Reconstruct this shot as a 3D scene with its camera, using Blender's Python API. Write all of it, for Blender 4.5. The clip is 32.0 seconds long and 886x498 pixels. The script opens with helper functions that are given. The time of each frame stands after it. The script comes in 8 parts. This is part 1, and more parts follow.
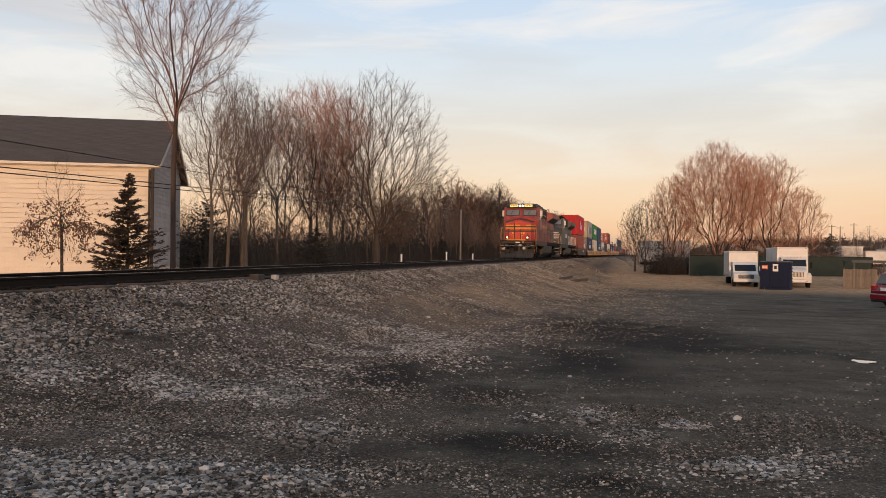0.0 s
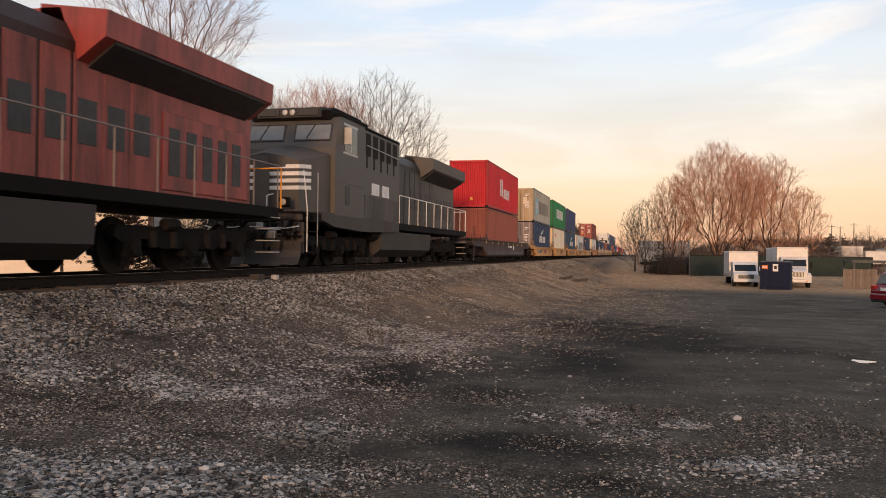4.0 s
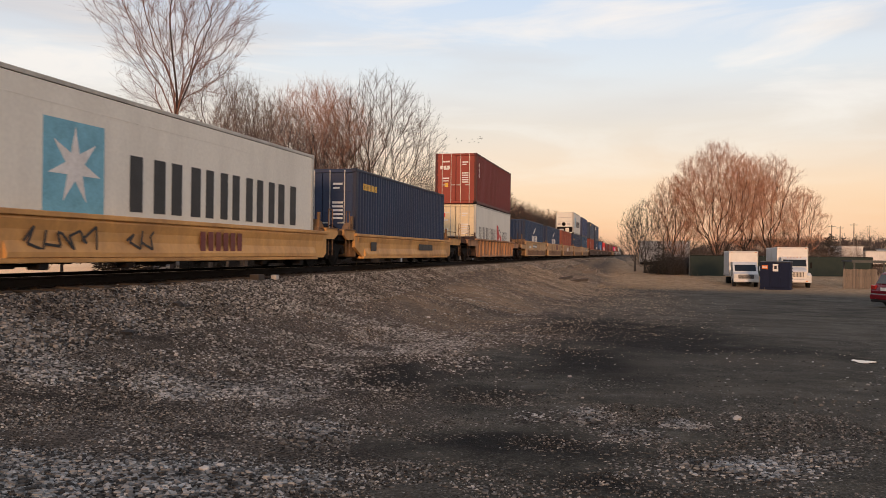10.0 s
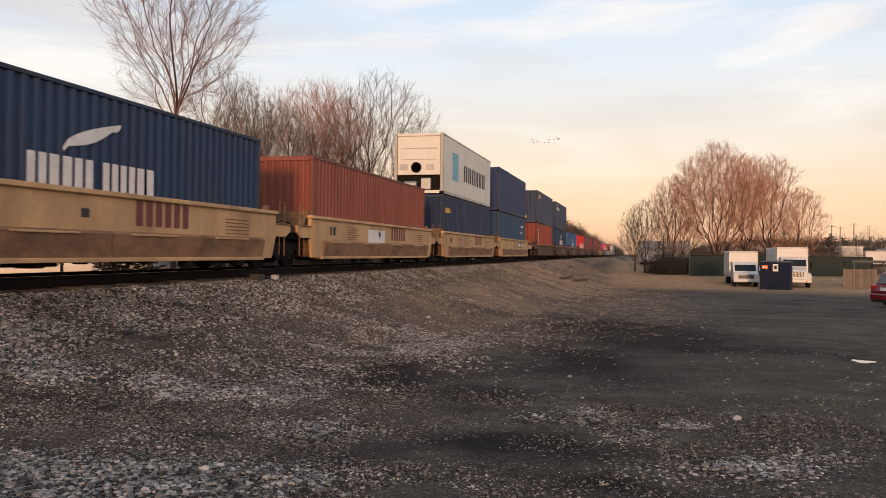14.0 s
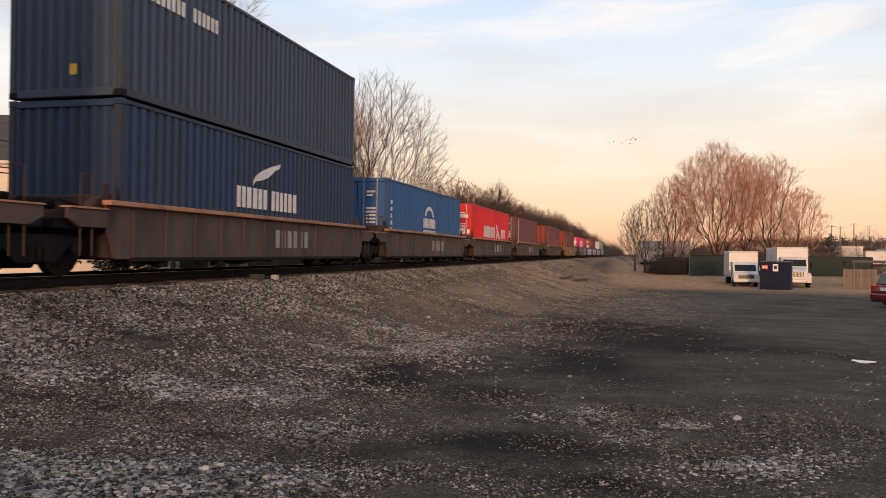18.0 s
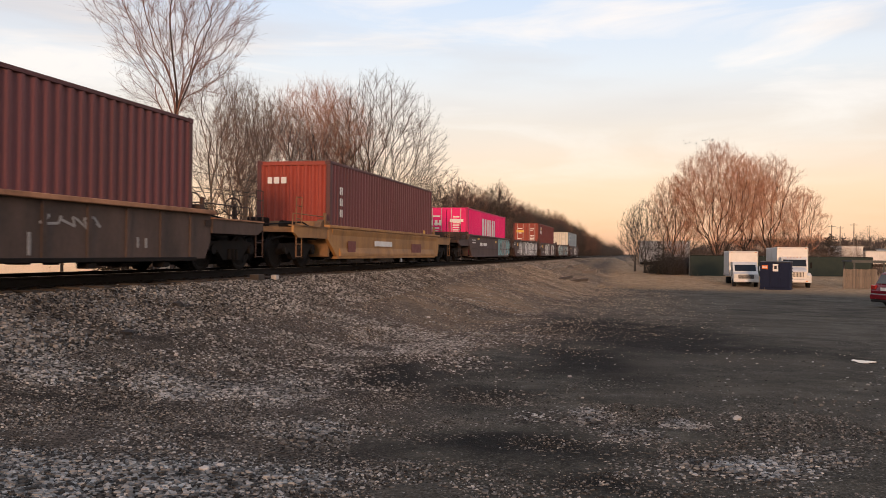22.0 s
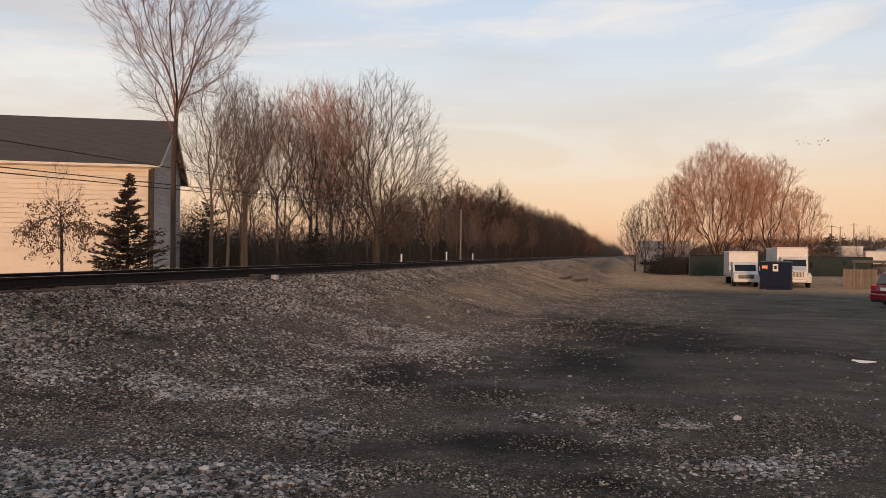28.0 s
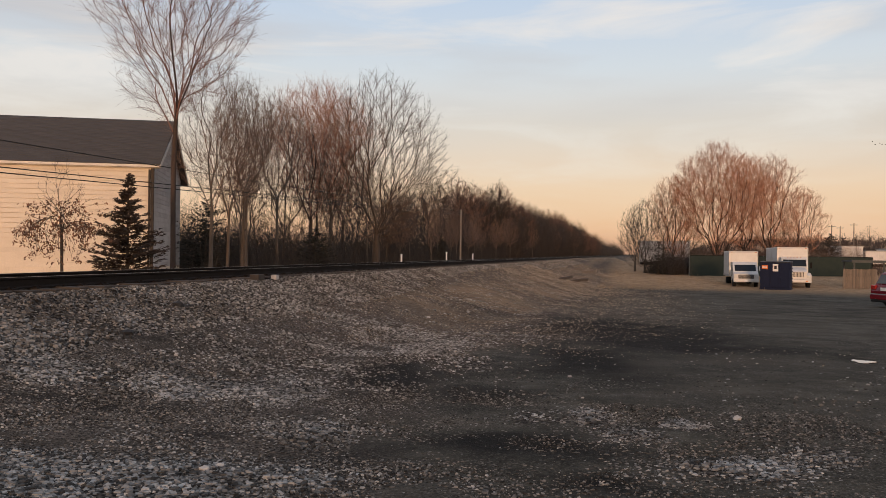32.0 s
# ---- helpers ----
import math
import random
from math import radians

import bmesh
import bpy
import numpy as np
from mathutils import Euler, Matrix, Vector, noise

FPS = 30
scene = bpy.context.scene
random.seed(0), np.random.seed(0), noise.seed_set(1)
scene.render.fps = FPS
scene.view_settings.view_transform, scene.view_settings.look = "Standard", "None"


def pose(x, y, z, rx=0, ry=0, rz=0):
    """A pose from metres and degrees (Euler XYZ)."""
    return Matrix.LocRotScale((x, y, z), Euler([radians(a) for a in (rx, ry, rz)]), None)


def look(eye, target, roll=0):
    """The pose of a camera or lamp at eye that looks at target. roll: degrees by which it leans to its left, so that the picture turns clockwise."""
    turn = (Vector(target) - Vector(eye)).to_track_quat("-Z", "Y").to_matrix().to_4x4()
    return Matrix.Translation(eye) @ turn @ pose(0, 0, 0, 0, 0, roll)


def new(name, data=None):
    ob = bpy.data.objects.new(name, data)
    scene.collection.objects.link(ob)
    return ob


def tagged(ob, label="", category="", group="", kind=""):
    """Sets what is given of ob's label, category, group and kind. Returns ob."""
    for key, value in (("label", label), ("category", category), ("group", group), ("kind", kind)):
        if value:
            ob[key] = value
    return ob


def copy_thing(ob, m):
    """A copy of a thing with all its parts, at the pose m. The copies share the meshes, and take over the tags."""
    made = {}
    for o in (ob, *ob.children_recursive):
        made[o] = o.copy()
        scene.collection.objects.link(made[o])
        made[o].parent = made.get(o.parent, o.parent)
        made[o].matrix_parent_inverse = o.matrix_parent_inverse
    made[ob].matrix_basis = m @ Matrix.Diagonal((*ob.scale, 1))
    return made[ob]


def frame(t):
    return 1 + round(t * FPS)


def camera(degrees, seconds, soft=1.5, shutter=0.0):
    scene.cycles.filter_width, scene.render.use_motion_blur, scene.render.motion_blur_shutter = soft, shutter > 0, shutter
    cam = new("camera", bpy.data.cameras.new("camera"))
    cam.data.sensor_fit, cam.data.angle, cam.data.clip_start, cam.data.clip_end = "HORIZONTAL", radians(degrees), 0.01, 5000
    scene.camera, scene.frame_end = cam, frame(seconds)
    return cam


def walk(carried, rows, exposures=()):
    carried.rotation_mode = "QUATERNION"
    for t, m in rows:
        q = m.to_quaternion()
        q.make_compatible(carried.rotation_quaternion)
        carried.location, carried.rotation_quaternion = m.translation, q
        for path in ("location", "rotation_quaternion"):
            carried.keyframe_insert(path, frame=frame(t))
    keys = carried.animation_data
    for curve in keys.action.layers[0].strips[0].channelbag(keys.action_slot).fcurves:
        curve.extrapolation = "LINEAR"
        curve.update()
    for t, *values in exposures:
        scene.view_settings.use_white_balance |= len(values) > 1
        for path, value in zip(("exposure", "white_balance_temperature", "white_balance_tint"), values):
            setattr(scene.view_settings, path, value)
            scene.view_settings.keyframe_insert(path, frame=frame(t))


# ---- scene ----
# The track runs along y; the camera stands 10.5 m beside it, rail head at z = 0.
TRACK_X = -10.49
FOV = 57.55
cam = camera(FOV, 32.0, soft=0.65, shutter=0.1)
EYE = pose(0, 0, 0.484, 90.226, 0, 13.94) @ pose(0, 0, 0, 0, 0, 0.68)
walk(cam, [(0, EYE), (32.0, EYE)], exposures=[(0, -0.02, 6400, 9), (2.4, -0.02, 6400, 9), (3.4, 0.10, 6500, 10), (5.5, 0.20, 6560, 11), (8.0, 0.08, 6560, 11), (10.0, 0.02, 6560, 11), (12.0, 0.09, 6560, 11), (18.0, 0.15, 6560, 12), (22.5, 0.13, 6550, 12), (25.5, -0.03, 6540, 11), (27.8, -0.09, 6520, 11), (32.0, -0.19, 6460, 10)])

# ---- light: dusk, the sun down in haze behind the camera, a broad warm glow almost along the track ----
SUN_FROM = Vector((0.15, -0.975, 0.105)).normalized()
sun = new("sun", bpy.data.lights.new("sun", "SUN"))
sun.data.energy, sun.data.angle, sun.data.color = 2.05, radians(8), (1.0, 0.57, 0.32)
sun.matrix_world = look((0, 0, 60), Vector((0, 0, 60)) - SUN_FROM)


def make_world():
    w = bpy.data.worlds.new("dusk_sky")
    scene.world = w
    w.use_nodes = True
    nt = w.node_tree
    nt.nodes.clear()
    N, Lk = nt.nodes.new, nt.links.new
    out = N("ShaderNodeOutputWorld")
    sky = N("ShaderNodeTexSky")
    sky.sky_type, sky.sun_disc = "NISHITA", False
    sky.sun_elevation, sky.sun_rotation = radians(6.3), math.atan2(SUN_FROM.x, SUN_FROM.y)
    bg_sky = N("ShaderNodeBackground")
    bg_sky.inputs["Strength"].default_value = 0.05
    Lk(sky.outputs[0], bg_sky.inputs["Color"])
    co = N("ShaderNodeTexCoord")
    sep = N("ShaderNodeSeparateXYZ")
    Lk(co.outputs["Generated"], sep.inputs[0])
    ramp = N("ShaderNodeValToRGB")
    cr = ramp.color_ramp
    stops = [(0.0, (0.70, 0.38, 0.27)), (0.03, (0.84, 0.47, 0.31)), (0.08, (0.87, 0.575, 0.41)), (0.15, (0.79, 0.65, 0.555)),
             (0.22, (0.73, 0.74, 0.77)), (0.30, (0.61, 0.69, 0.83)), (0.55, (0.42, 0.50, 0.68)), (1.0, (0.30, 0.38, 0.56))]
    while len(cr.elements) < len(stops):
        cr.elements.new(0.5)
    for el, (p, c) in zip(cr.elements, stops):
        el.position, el.color = p, (*c, 1)
    Lk(sep.outputs["Z"], ramp.inputs[0])
    # long thin clouds, drawn out along the horizon
    mp = N("ShaderNodeMapping")
    mp.inputs["Scale"].default_value = (1.5, 1.5, 8.5)
    mp.inputs["Rotation"].default_value = (radians(5), radians(-3), radians(20))
    mp.inputs["Location"].default_value = (0.4, 0.15, 0.3)
    Lk(co.outputs["Generated"], mp.inputs[0])
    n1 = N("ShaderNodeTexNoise")
    n1.inputs["Scale"].default_value, n1.inputs["Detail"].default_value = 2.1, 9.0
    n1.inputs["Roughness"].default_value, n1.inputs["Distortion"].default_value = 0.56, 0.55
    Lk(mp.outputs[0], n1.inputs["Vector"])
    cl = N("ShaderNodeMapRange")
    cl.inputs["From Min"].default_value, cl.inputs["From Max"].default_value = 0.48, 0.66
    Lk(n1.outputs[0], cl.inputs["Value"])
    lift = N("ShaderNodeMapRange")  # the haze near the horizon hides them
    lift.inputs["From Min"].default_value, lift.inputs["From Max"].default_value, lift.inputs["To Min"].default_value = 0.07, 0.22, 0.12
    Lk(sep.outputs["Z"], lift.inputs["Value"])

    def veiled(src):
        mu = N("ShaderNodeMath")
        mu.operation = "MULTIPLY"
        Lk(src, mu.inputs[0])
        Lk(lift.outputs[0], mu.inputs[1])
        return mu.outputs[0]
    lit = N("ShaderNodeMix")
    lit.data_type = "RGBA"
    lit.inputs["B"].default_value = (0.93, 0.84, 0.78, 1)
    Lk(veiled(cl.outputs[0]), lit.inputs["Factor"])
    Lk(ramp.outputs[0], lit.inputs["A"])
    # a second, greyer layer
    mp2 = N("ShaderNodeMapping")
    mp2.inputs["Scale"].default_value = (1.1, 1.1, 6.0)
    mp2.inputs["Location"].default_value = (3.1, 1.7, 0.6)
    Lk(co.outputs["Generated"], mp2.inputs[0])
    n2 = N("ShaderNodeTexNoise")
    n2.inputs["Scale"].default_value, n2.inputs["Detail"].default_value = 1.8, 6.0
    Lk(mp2.outputs[0], n2.inputs["Vector"])
    c2 = N("ShaderNodeMapRange")
    c2.inputs["From Min"].default_value, c2.inputs["From Max"].default_value, c2.inputs["To Max"].default_value = 0.47, 0.68, 0.6
    Lk(n2.outputs[0], c2.inputs["Value"])
    grey = N("ShaderNodeMix")
    grey.data_type = "RGBA"
    grey.inputs["B"].default_value = (0.62, 0.53, 0.50, 1)
    Lk(veiled(c2.outputs[0]), grey.inputs["Factor"])
    Lk(lit.outputs["Result"], grey.inputs["A"])
    bg = N("ShaderNodeBackground")
    bg.inputs["Strength"].default_value = 0.87
    Lk(grey.outputs["Result"], bg.inputs["Color"])
    add = N("ShaderNodeAddShader")
    Lk(bg_sky.outputs[0], add.inputs[0])
    Lk(bg.outputs[0], add.inputs[1])
    Lk(add.outputs[0], out.inputs["Surface"])


make_world()


# ---- materials ----
def rgb(r, g, b):
    return tuple((v / 255 / 12.92 if v <= 10 else ((v / 255 + 0.055) / 1.055) ** 2.4) for v in (r, g, b))


def shade(c, k):
    return tuple(min(1.0, v * k) for v in c)


def material(name, base, dirt=None, rough=0.6, metal=0.0, scale=1.5, amount=0.5, grain=25.0, bump=0.2, streak=1.0,
             spread=0.0, island=False, emit=0.0, fine=0.12, skew=0.0, spec=0.5):
    """A surface with dirt patches (metres: 1 / scale), grain and relief; streak > 1 draws the dirt out downwards."""
    m = bpy.data.materials.new(name)
    m.use_nodes = True
    nt = m.node_tree
    N, Lk = nt.nodes.new, nt.links.new
    bs = nt.nodes["Principled BSDF"]
    co = N("ShaderNodeTexCoord")
    mp = N("ShaderNodeMapping")
    mp.inputs["Scale"].default_value = (1, 1, 1 / streak)
    Lk(co.outputs["Object"], mp.inputs[0])
    info = N("ShaderNodeObjectInfo")
    off = N("ShaderNodeVectorMath")
    off.operation = "MULTIPLY_ADD"
    Lk(info.outputs["Random"], off.inputs[0])
    off.inputs[1].default_value = (37.0, 11.0, 5.0)
    Lk(mp.outputs[0], off.inputs[2])
    big = N("ShaderNodeTexNoise")
    big.inputs["Scale"].default_value, big.inputs["Detail"].default_value, big.inputs["Roughness"].default_value = scale, 7, 0.65
    Lk(off.outputs[0], big.inputs["Vector"])
    mask = N("ShaderNodeMapRange")
    mask.inputs["From Min"].default_value, mask.inputs["From Max"].default_value = 0.42, 0.74
    mask.inputs["To Max"].default_value = amount
    Lk(big.outputs[0], mask.inputs["Value"])
    small = N("ShaderNodeTexNoise")
    small.inputs["Scale"].default_value, small.inputs["Detail"].default_value = grain, 4
    Lk(co.outputs["Object"], small.inputs["Vector"])
    mix = N("ShaderNodeMix")
    mix.data_type = "RGBA"
    mix.inputs["A"].default_value = (*base, 1)
    mix.inputs["B"].default_value = (*(dirt or shade(base, 0.45)), 1)
    Lk(mask.outputs[0], mix.inputs["Factor"])
    hsv = N("ShaderNodeHueSaturation")
    val = N("ShaderNodeMapRange")
    val.inputs["To Min"].default_value, val.inputs["To Max"].default_value = 1 - fine * 2, 1 + fine * 2
    Lk(small.outputs[0], val.inputs["Value"])
    last = val.outputs[0]
    if spread:
        src = N("ShaderNodeNewGeometry").outputs["Random Per Island"] if island else info.outputs["Random"]
        sp = N("ShaderNodeMapRange")
        sp.inputs["To Min"].default_value, sp.inputs["To Max"].default_value = 1 - spread, 1 + spread
        if skew:  # a few bright pieces among many dull ones
            pw = N("ShaderNodeMath")
            pw.operation = "POWER"
            Lk(src, pw.inputs[0])
            pw.inputs[1].default_value = skew
            src = pw.outputs[0]
            sp.inputs["To Min"].default_value, sp.inputs["To Max"].default_value = 0.22, 0.22 + 1.05 * (1 + skew) * spread
        Lk(src, sp.inputs["Value"])
        mul = N("ShaderNodeMath")
        mul.operation = "MULTIPLY"
        Lk(last, mul.inputs[0])
        Lk(sp.outputs[0], mul.inputs[1])
        last = mul.outputs[0]
    Lk(last, hsv.inputs["Value"])
    Lk(mix.outputs["Result"], hsv.inputs["Color"])
    Lk(hsv.outputs[0], bs.inputs["Base Color"])
    ro = N("ShaderNodeMapRange")
    ro.inputs["To Min"].default_value, ro.inputs["To Max"].default_value = max(0.02, rough - 0.12), min(1, rough + 0.15)
    Lk(big.outputs[0], ro.inputs["Value"])
    Lk(ro.outputs[0], bs.inputs["Roughness"])
    bs.inputs["Metallic"].default_value = metal
    bs.inputs["Specular IOR Level"].default_value = spec
    if bump:
        bp = N("ShaderNodeBump")
        bp.inputs["Strength"].default_value, bp.inputs["Distance"].default_value = bump, 0.02
        Lk(small.outputs[0], bp.inputs["Height"])
        Lk(bp.outputs[0], bs.inputs["Normal"])
    if emit:
        bs.inputs["Emission Color"].default_value = (*base, 1)
        bs.inputs["Emission Strength"].default_value = emit
    return m


PAINT_OF = {}


def paint(name, c, amount=0.45, rough=0.55):
    PAINT_OF[name] = c
    return material(name, c, dirt=tuple(0.55 * v * 0.5 + 0.5 * d for v, d in zip(c, (0.10, 0.065, 0.045))), rough=rough, scale=0.9,
                    amount=amount, grain=14, bump=0.06, streak=3.0, fine=0.06, spec=0.32)


# both steels near black: shade below the train is put into their colour
steel_dark = material("sooty_shaded_steel", (0.008, 0.007, 0.0068), dirt=(0.020, 0.014, 0.011), rough=0.75, scale=2.5, amount=0.8, spec=0.15)
steel_rail = material("worn_rail_steel", (0.011, 0.0085, 0.0072), dirt=(0.008, 0.0065, 0.006), rough=0.85, scale=3, spec=0.2)
steel_shiny = material("polished_rail_head", (0.42, 0.39, 0.36), dirt=(0.2, 0.17, 0.15), rough=0.28, metal=1.0, scale=3)
galv = material("galvanised_steel", (0.42, 0.42, 0.41), rough=0.45, metal=0.7, scale=4)
rubber = material("black_rubber", (0.014, 0.014, 0.014), rough=0.85, scale=5, spec=0.2)
tie_wood = material("creosoted_timber", (0.035, 0.027, 0.021), dirt=(0.09, 0.075, 0.06), rough=0.9, scale=3, grain=40, bump=0.5, spread=0.35)
white_mark = material("white_lettering_paint", (0.72, 0.71, 0.69), dirt=(0.42, 0.39, 0.36), rough=0.6, scale=2.0, amount=0.5)
yellow_mark = material("yellow_marking_paint", (0.70, 0.42, 0.05), rough=0.5, scale=3)
maroon_mark = material("faded_maroon_paint", (0.16, 0.035, 0.03), rough=0.6, scale=3)
black_mark = material("black_marking_paint", (0.02, 0.02, 0.022), rough=0.55, scale=3)
red_mark = material("red_marking_paint", (0.55, 0.035, 0.03), rough=0.5, scale=3)
cream_mark = material("cream_panel_paint", (0.66, 0.56, 0.42), dirt=(0.45, 0.36, 0.26), rough=0.6, scale=3)
cyan_mark = material("light_blue_panel_paint", (0.16, 0.42, 0.55), rough=0.5, scale=3)
teal_mark = material("teal_spray_paint", (0.16, 0.34, 0.36), dirt=(0.28, 0.34, 0.33), rough=0.6, scale=4)
glass_dark = material("dark_cab_glass", (0.06, 0.065, 0.062), rough=0.08, scale=3, bump=0.0, fine=0.02)


vehicle_glass = material("dark_vehicle_glass", (0.012, 0.014, 0.015), rough=0.12, scale=3, bump=0.0, fine=0.02, spec=0.35)


# ---- mesh helpers ----
class Geo:
    """Vertices and faces of one mesh."""

    def __init__(self):
        self.v, self.f = [], []

    def add(self, verts, faces):
        n = len(self.v)
        self.v += [tuple(p) for p in verts]
        self.f += [tuple(i + n for i in q) for q in faces]
        return self

    def box(self, x0, x1, y0, y1, z0, z1, c=0.0, m=None):
        lo, hi = (min(x0, x1), min(y0, y1), min(z0, z1)), (max(x0, x1), max(y0, y1), max(z0, z1))
        c = min(c, *(0.49 * (h - l) for l, h in zip(lo, hi)))
        if c <= 0:
            vs = [(x, y, z) for x in (lo[0], hi[0]) for y in (lo[1], hi[1]) for z in (lo[2], hi[2])]
            fs = [(0, 1, 3, 2), (4, 6, 7, 5), (0, 4, 5, 1), (2, 3, 7, 6), (0, 2, 6, 4), (1, 5, 7, 3)]
        else:
            vs, idx, fs = [], {}, []
            for i in (0, 1):
                for j in (0, 1):
                    for k in (0, 1):
                        p = [(lo, hi)[b][a] for a, b in enumerate((i, j, k))]
                        q = [p[a] + (c if b == 0 else -c) for a, b in enumerate((i, j, k))]
                        for a in range(3):
                            r = list(q)
                            r[a] = p[a]
                            idx[i, j, k, a] = len(vs)
                            vs.append(tuple(r))
            B = (0, 1)
            for s in B:
                fs.append(tuple(idx[s, j, k, 0] for j, k in ((0, 0), (1, 0), (1, 1), (0, 1))))
                fs.append(tuple(idx[j, s, k, 1] for j, k in ((0, 0), (1, 0), (1, 1), (0, 1))))
                fs.append(tuple(idx[j, k, s, 2] for j, k in ((0, 0), (1, 0), (1, 1), (0, 1))))
            for i in B:
                for j in B:
                    fs.append((idx[i, j, 0, 0], idx[i, j, 1, 0], idx[i, j, 1, 1], idx[i, j, 0, 1]))
                    fs.append((idx[i, 0, j, 0], idx[i, 1, j, 0], idx[i, 1, j, 2], idx[i, 0, j, 2]))
                    fs.append((idx[0, i, j, 1], idx[1, i, j, 1], idx[1, i, j, 2], idx[0, i, j, 2]))
                    for k in B:
                        fs.append((idx[i, j, k, 0], idx[i, j, k, 1], idx[i, j, k, 2]))
        if m is not None:
            vs = [m @ Vector(p) for p in vs]
        return self.add(vs, fs)

    def prism(self, pts, axis, a, b, m=None):
        """A polygon of 2D points drawn out along an axis from a to b. The points are (y, z), (x, z) or (x, y)."""
        def put(p, t):
            return {"x": (t, p[0], p[1]), "y": (p[0], t, p[1]), "z": (p[0], p[1], t)}[axis]
        n = len(pts)
        vs = [put(p, a) for p in pts] + [put(p, b) for p in pts]
        if m is not None:
            vs = [m @ Vector(p) for p in vs]
        fs = [tuple(range(n)), tuple(range(2 * n - 1, n - 1, -1))] + [(i, (i + 1) % n, n + (i + 1) % n, n + i) for i in range(n)]
        return self.add(vs, fs)

    def cyl(self, p, q, r, n=10, r2=None, caps=True):
        p, q = Vector(p), Vector(q)
        d = (q - p).normalized()
        u = d.orthogonal().normalized()
        w = d.cross(u)
        r2 = r if r2 is None else r2
        vs = []
        for c, rr in ((p, r), (q, r2)):
            for i in range(n):
                t = 2 * math.pi * i / n
                vs.append(c + rr * (math.cos(t) * u + math.sin(t) * w))
        fs = [(i, (i + 1) % n, n + (i + 1) % n, n + i) for i in range(n)]
        if caps:
            fs += [tuple(range(n)), tuple(range(2 * n - 1, n - 1, -1))]
        return self.add(vs, fs)

    def path(self, pts, r, n=6):
        for p, q in zip(pts, pts[1:]):
            self.cyl(p, q, r, n)
        return self

    def lathe(self, prof, centre, axis="x", n=24):
        """A profile of (radius, along) turned round an axis through the centre."""
        c = Vector(centre)
        vs, fs = [], []
        for rr, al in prof:
            for i in range(n):
                t = 2 * math.pi * i / n
                a, b = rr * math.cos(t), rr * math.sin(t)
                vs.append(c + Vector({"x": (al, a, b), "y": (a, al, b), "z": (a, b, al)}[axis]))
        for k in range(len(prof) - 1):
            for i in range(n):
                j = (i + 1) % n
                fs.append((k * n + i, k * n + j, (k + 1) * n + j, (k + 1) * n + i))
        fs += [tuple(range(n)), tuple(range(len(vs) - 1, len(vs) - n - 1, -1))]
        return self.add(vs, fs)

    def mesh(self, name, mat, smooth=False):
        me = bpy.data.meshes.new(name)
        me.from_pydata(self.v, [], self.f)
        bm = bmesh.new()
        bm.from_mesh(me)
        bmesh.ops.recalc_face_normals(bm, faces=bm.faces)
        bm.to_mesh(me)
        bm.free()
        if smooth:
            me.shade_smooth()
        if mat:
            me.materials.append(mat)
        return me


def part(name, geo, mat, parent=None, label="", m=None, smooth=False):
    """Links a Geo, or a mesh, as one object under a thing or a part."""
    ob = new(name, geo if isinstance(geo, bpy.types.Mesh) else geo.mesh(name, mat, smooth))
    if parent:
        ob.parent = parent
    if m is not None:
        ob.matrix_basis = m
    return tagged(ob, label)


def thing(name, label, category, m=None, group="", kind=""):
    ob = new(name)
    ob.empty_display_size = 0.2
    if m is not None:
        ob.matrix_basis = m
    return tagged(ob, label, category, group, kind)


def raw_mesh(name, v, f, mat, smooth=False):
    """A large mesh from arrays, all faces with the same number of corners."""
    v, f = np.asarray(v, dtype=np.float32), np.asarray(f, dtype=np.int32)
    me = bpy.data.meshes.new(name)
    k = f.shape[1]
    me.vertices.add(len(v))
    me.vertices.foreach_set("co", v.ravel())
    me.loops.add(f.size)
    me.loops.foreach_set("vertex_index", f.ravel())
    me.polygons.add(len(f))
    me.polygons.foreach_set("loop_start", np.arange(0, f.size, k, dtype=np.int32))
    me.polygons.foreach_set("use_smooth", np.full(len(f), smooth))
    me.update(calc_edges=True)
    me.validate()
    me.materials.append(mat)
    return me


# ---- ground ----
rng = np.random.default_rng(7)
TABLE = rng.random((256, 256))


def lattice(x, y, scale, seed=0):
    """Smooth value noise in 0..1 on arrays."""
    x, y = np.asarray(x) * scale + seed * 17.3, np.asarray(y) * scale + seed * 9.1
    i, j = np.floor(x).astype(int), np.floor(y).astype(int)
    u, v = x - i, y - j
    u, v = u * u * (3 - 2 * u), v * v * (3 - 2 * v)
    g = lambda a, b: TABLE[a & 255, b & 255]
    return (g(i, j) * (1 - u) + g(i + 1, j) * u) * (1 - v) + (g(i, j + 1) * (1 - u) + g(i + 1, j + 1) * u) * v


def fbm(x, y, scale, seed=0, octaves=4):
    s, a, t = 0, 1.0, 0
    for k in range(octaves):
        s, t, a = s + a * lattice(x, y, scale * 2 ** k, seed + k), t + a, a * 0.55
    return s / t


def smooth(a, b, x):
    t = np.clip((x - a) / (b - a), 0, 1)
    return t * t * (3 - 2 * t)


def level(y):
    """Height of the yard: it falls away from the camera and rises again behind the parked trucks."""
    return np.interp(y, (-30, 3, 20, 40, 58, 70, 88, 112, 200, 500), (-0.95, -1.03, -1.38, -1.83, -2.1, -2.17, -1.68, -1.15, -0.85, -0.6))


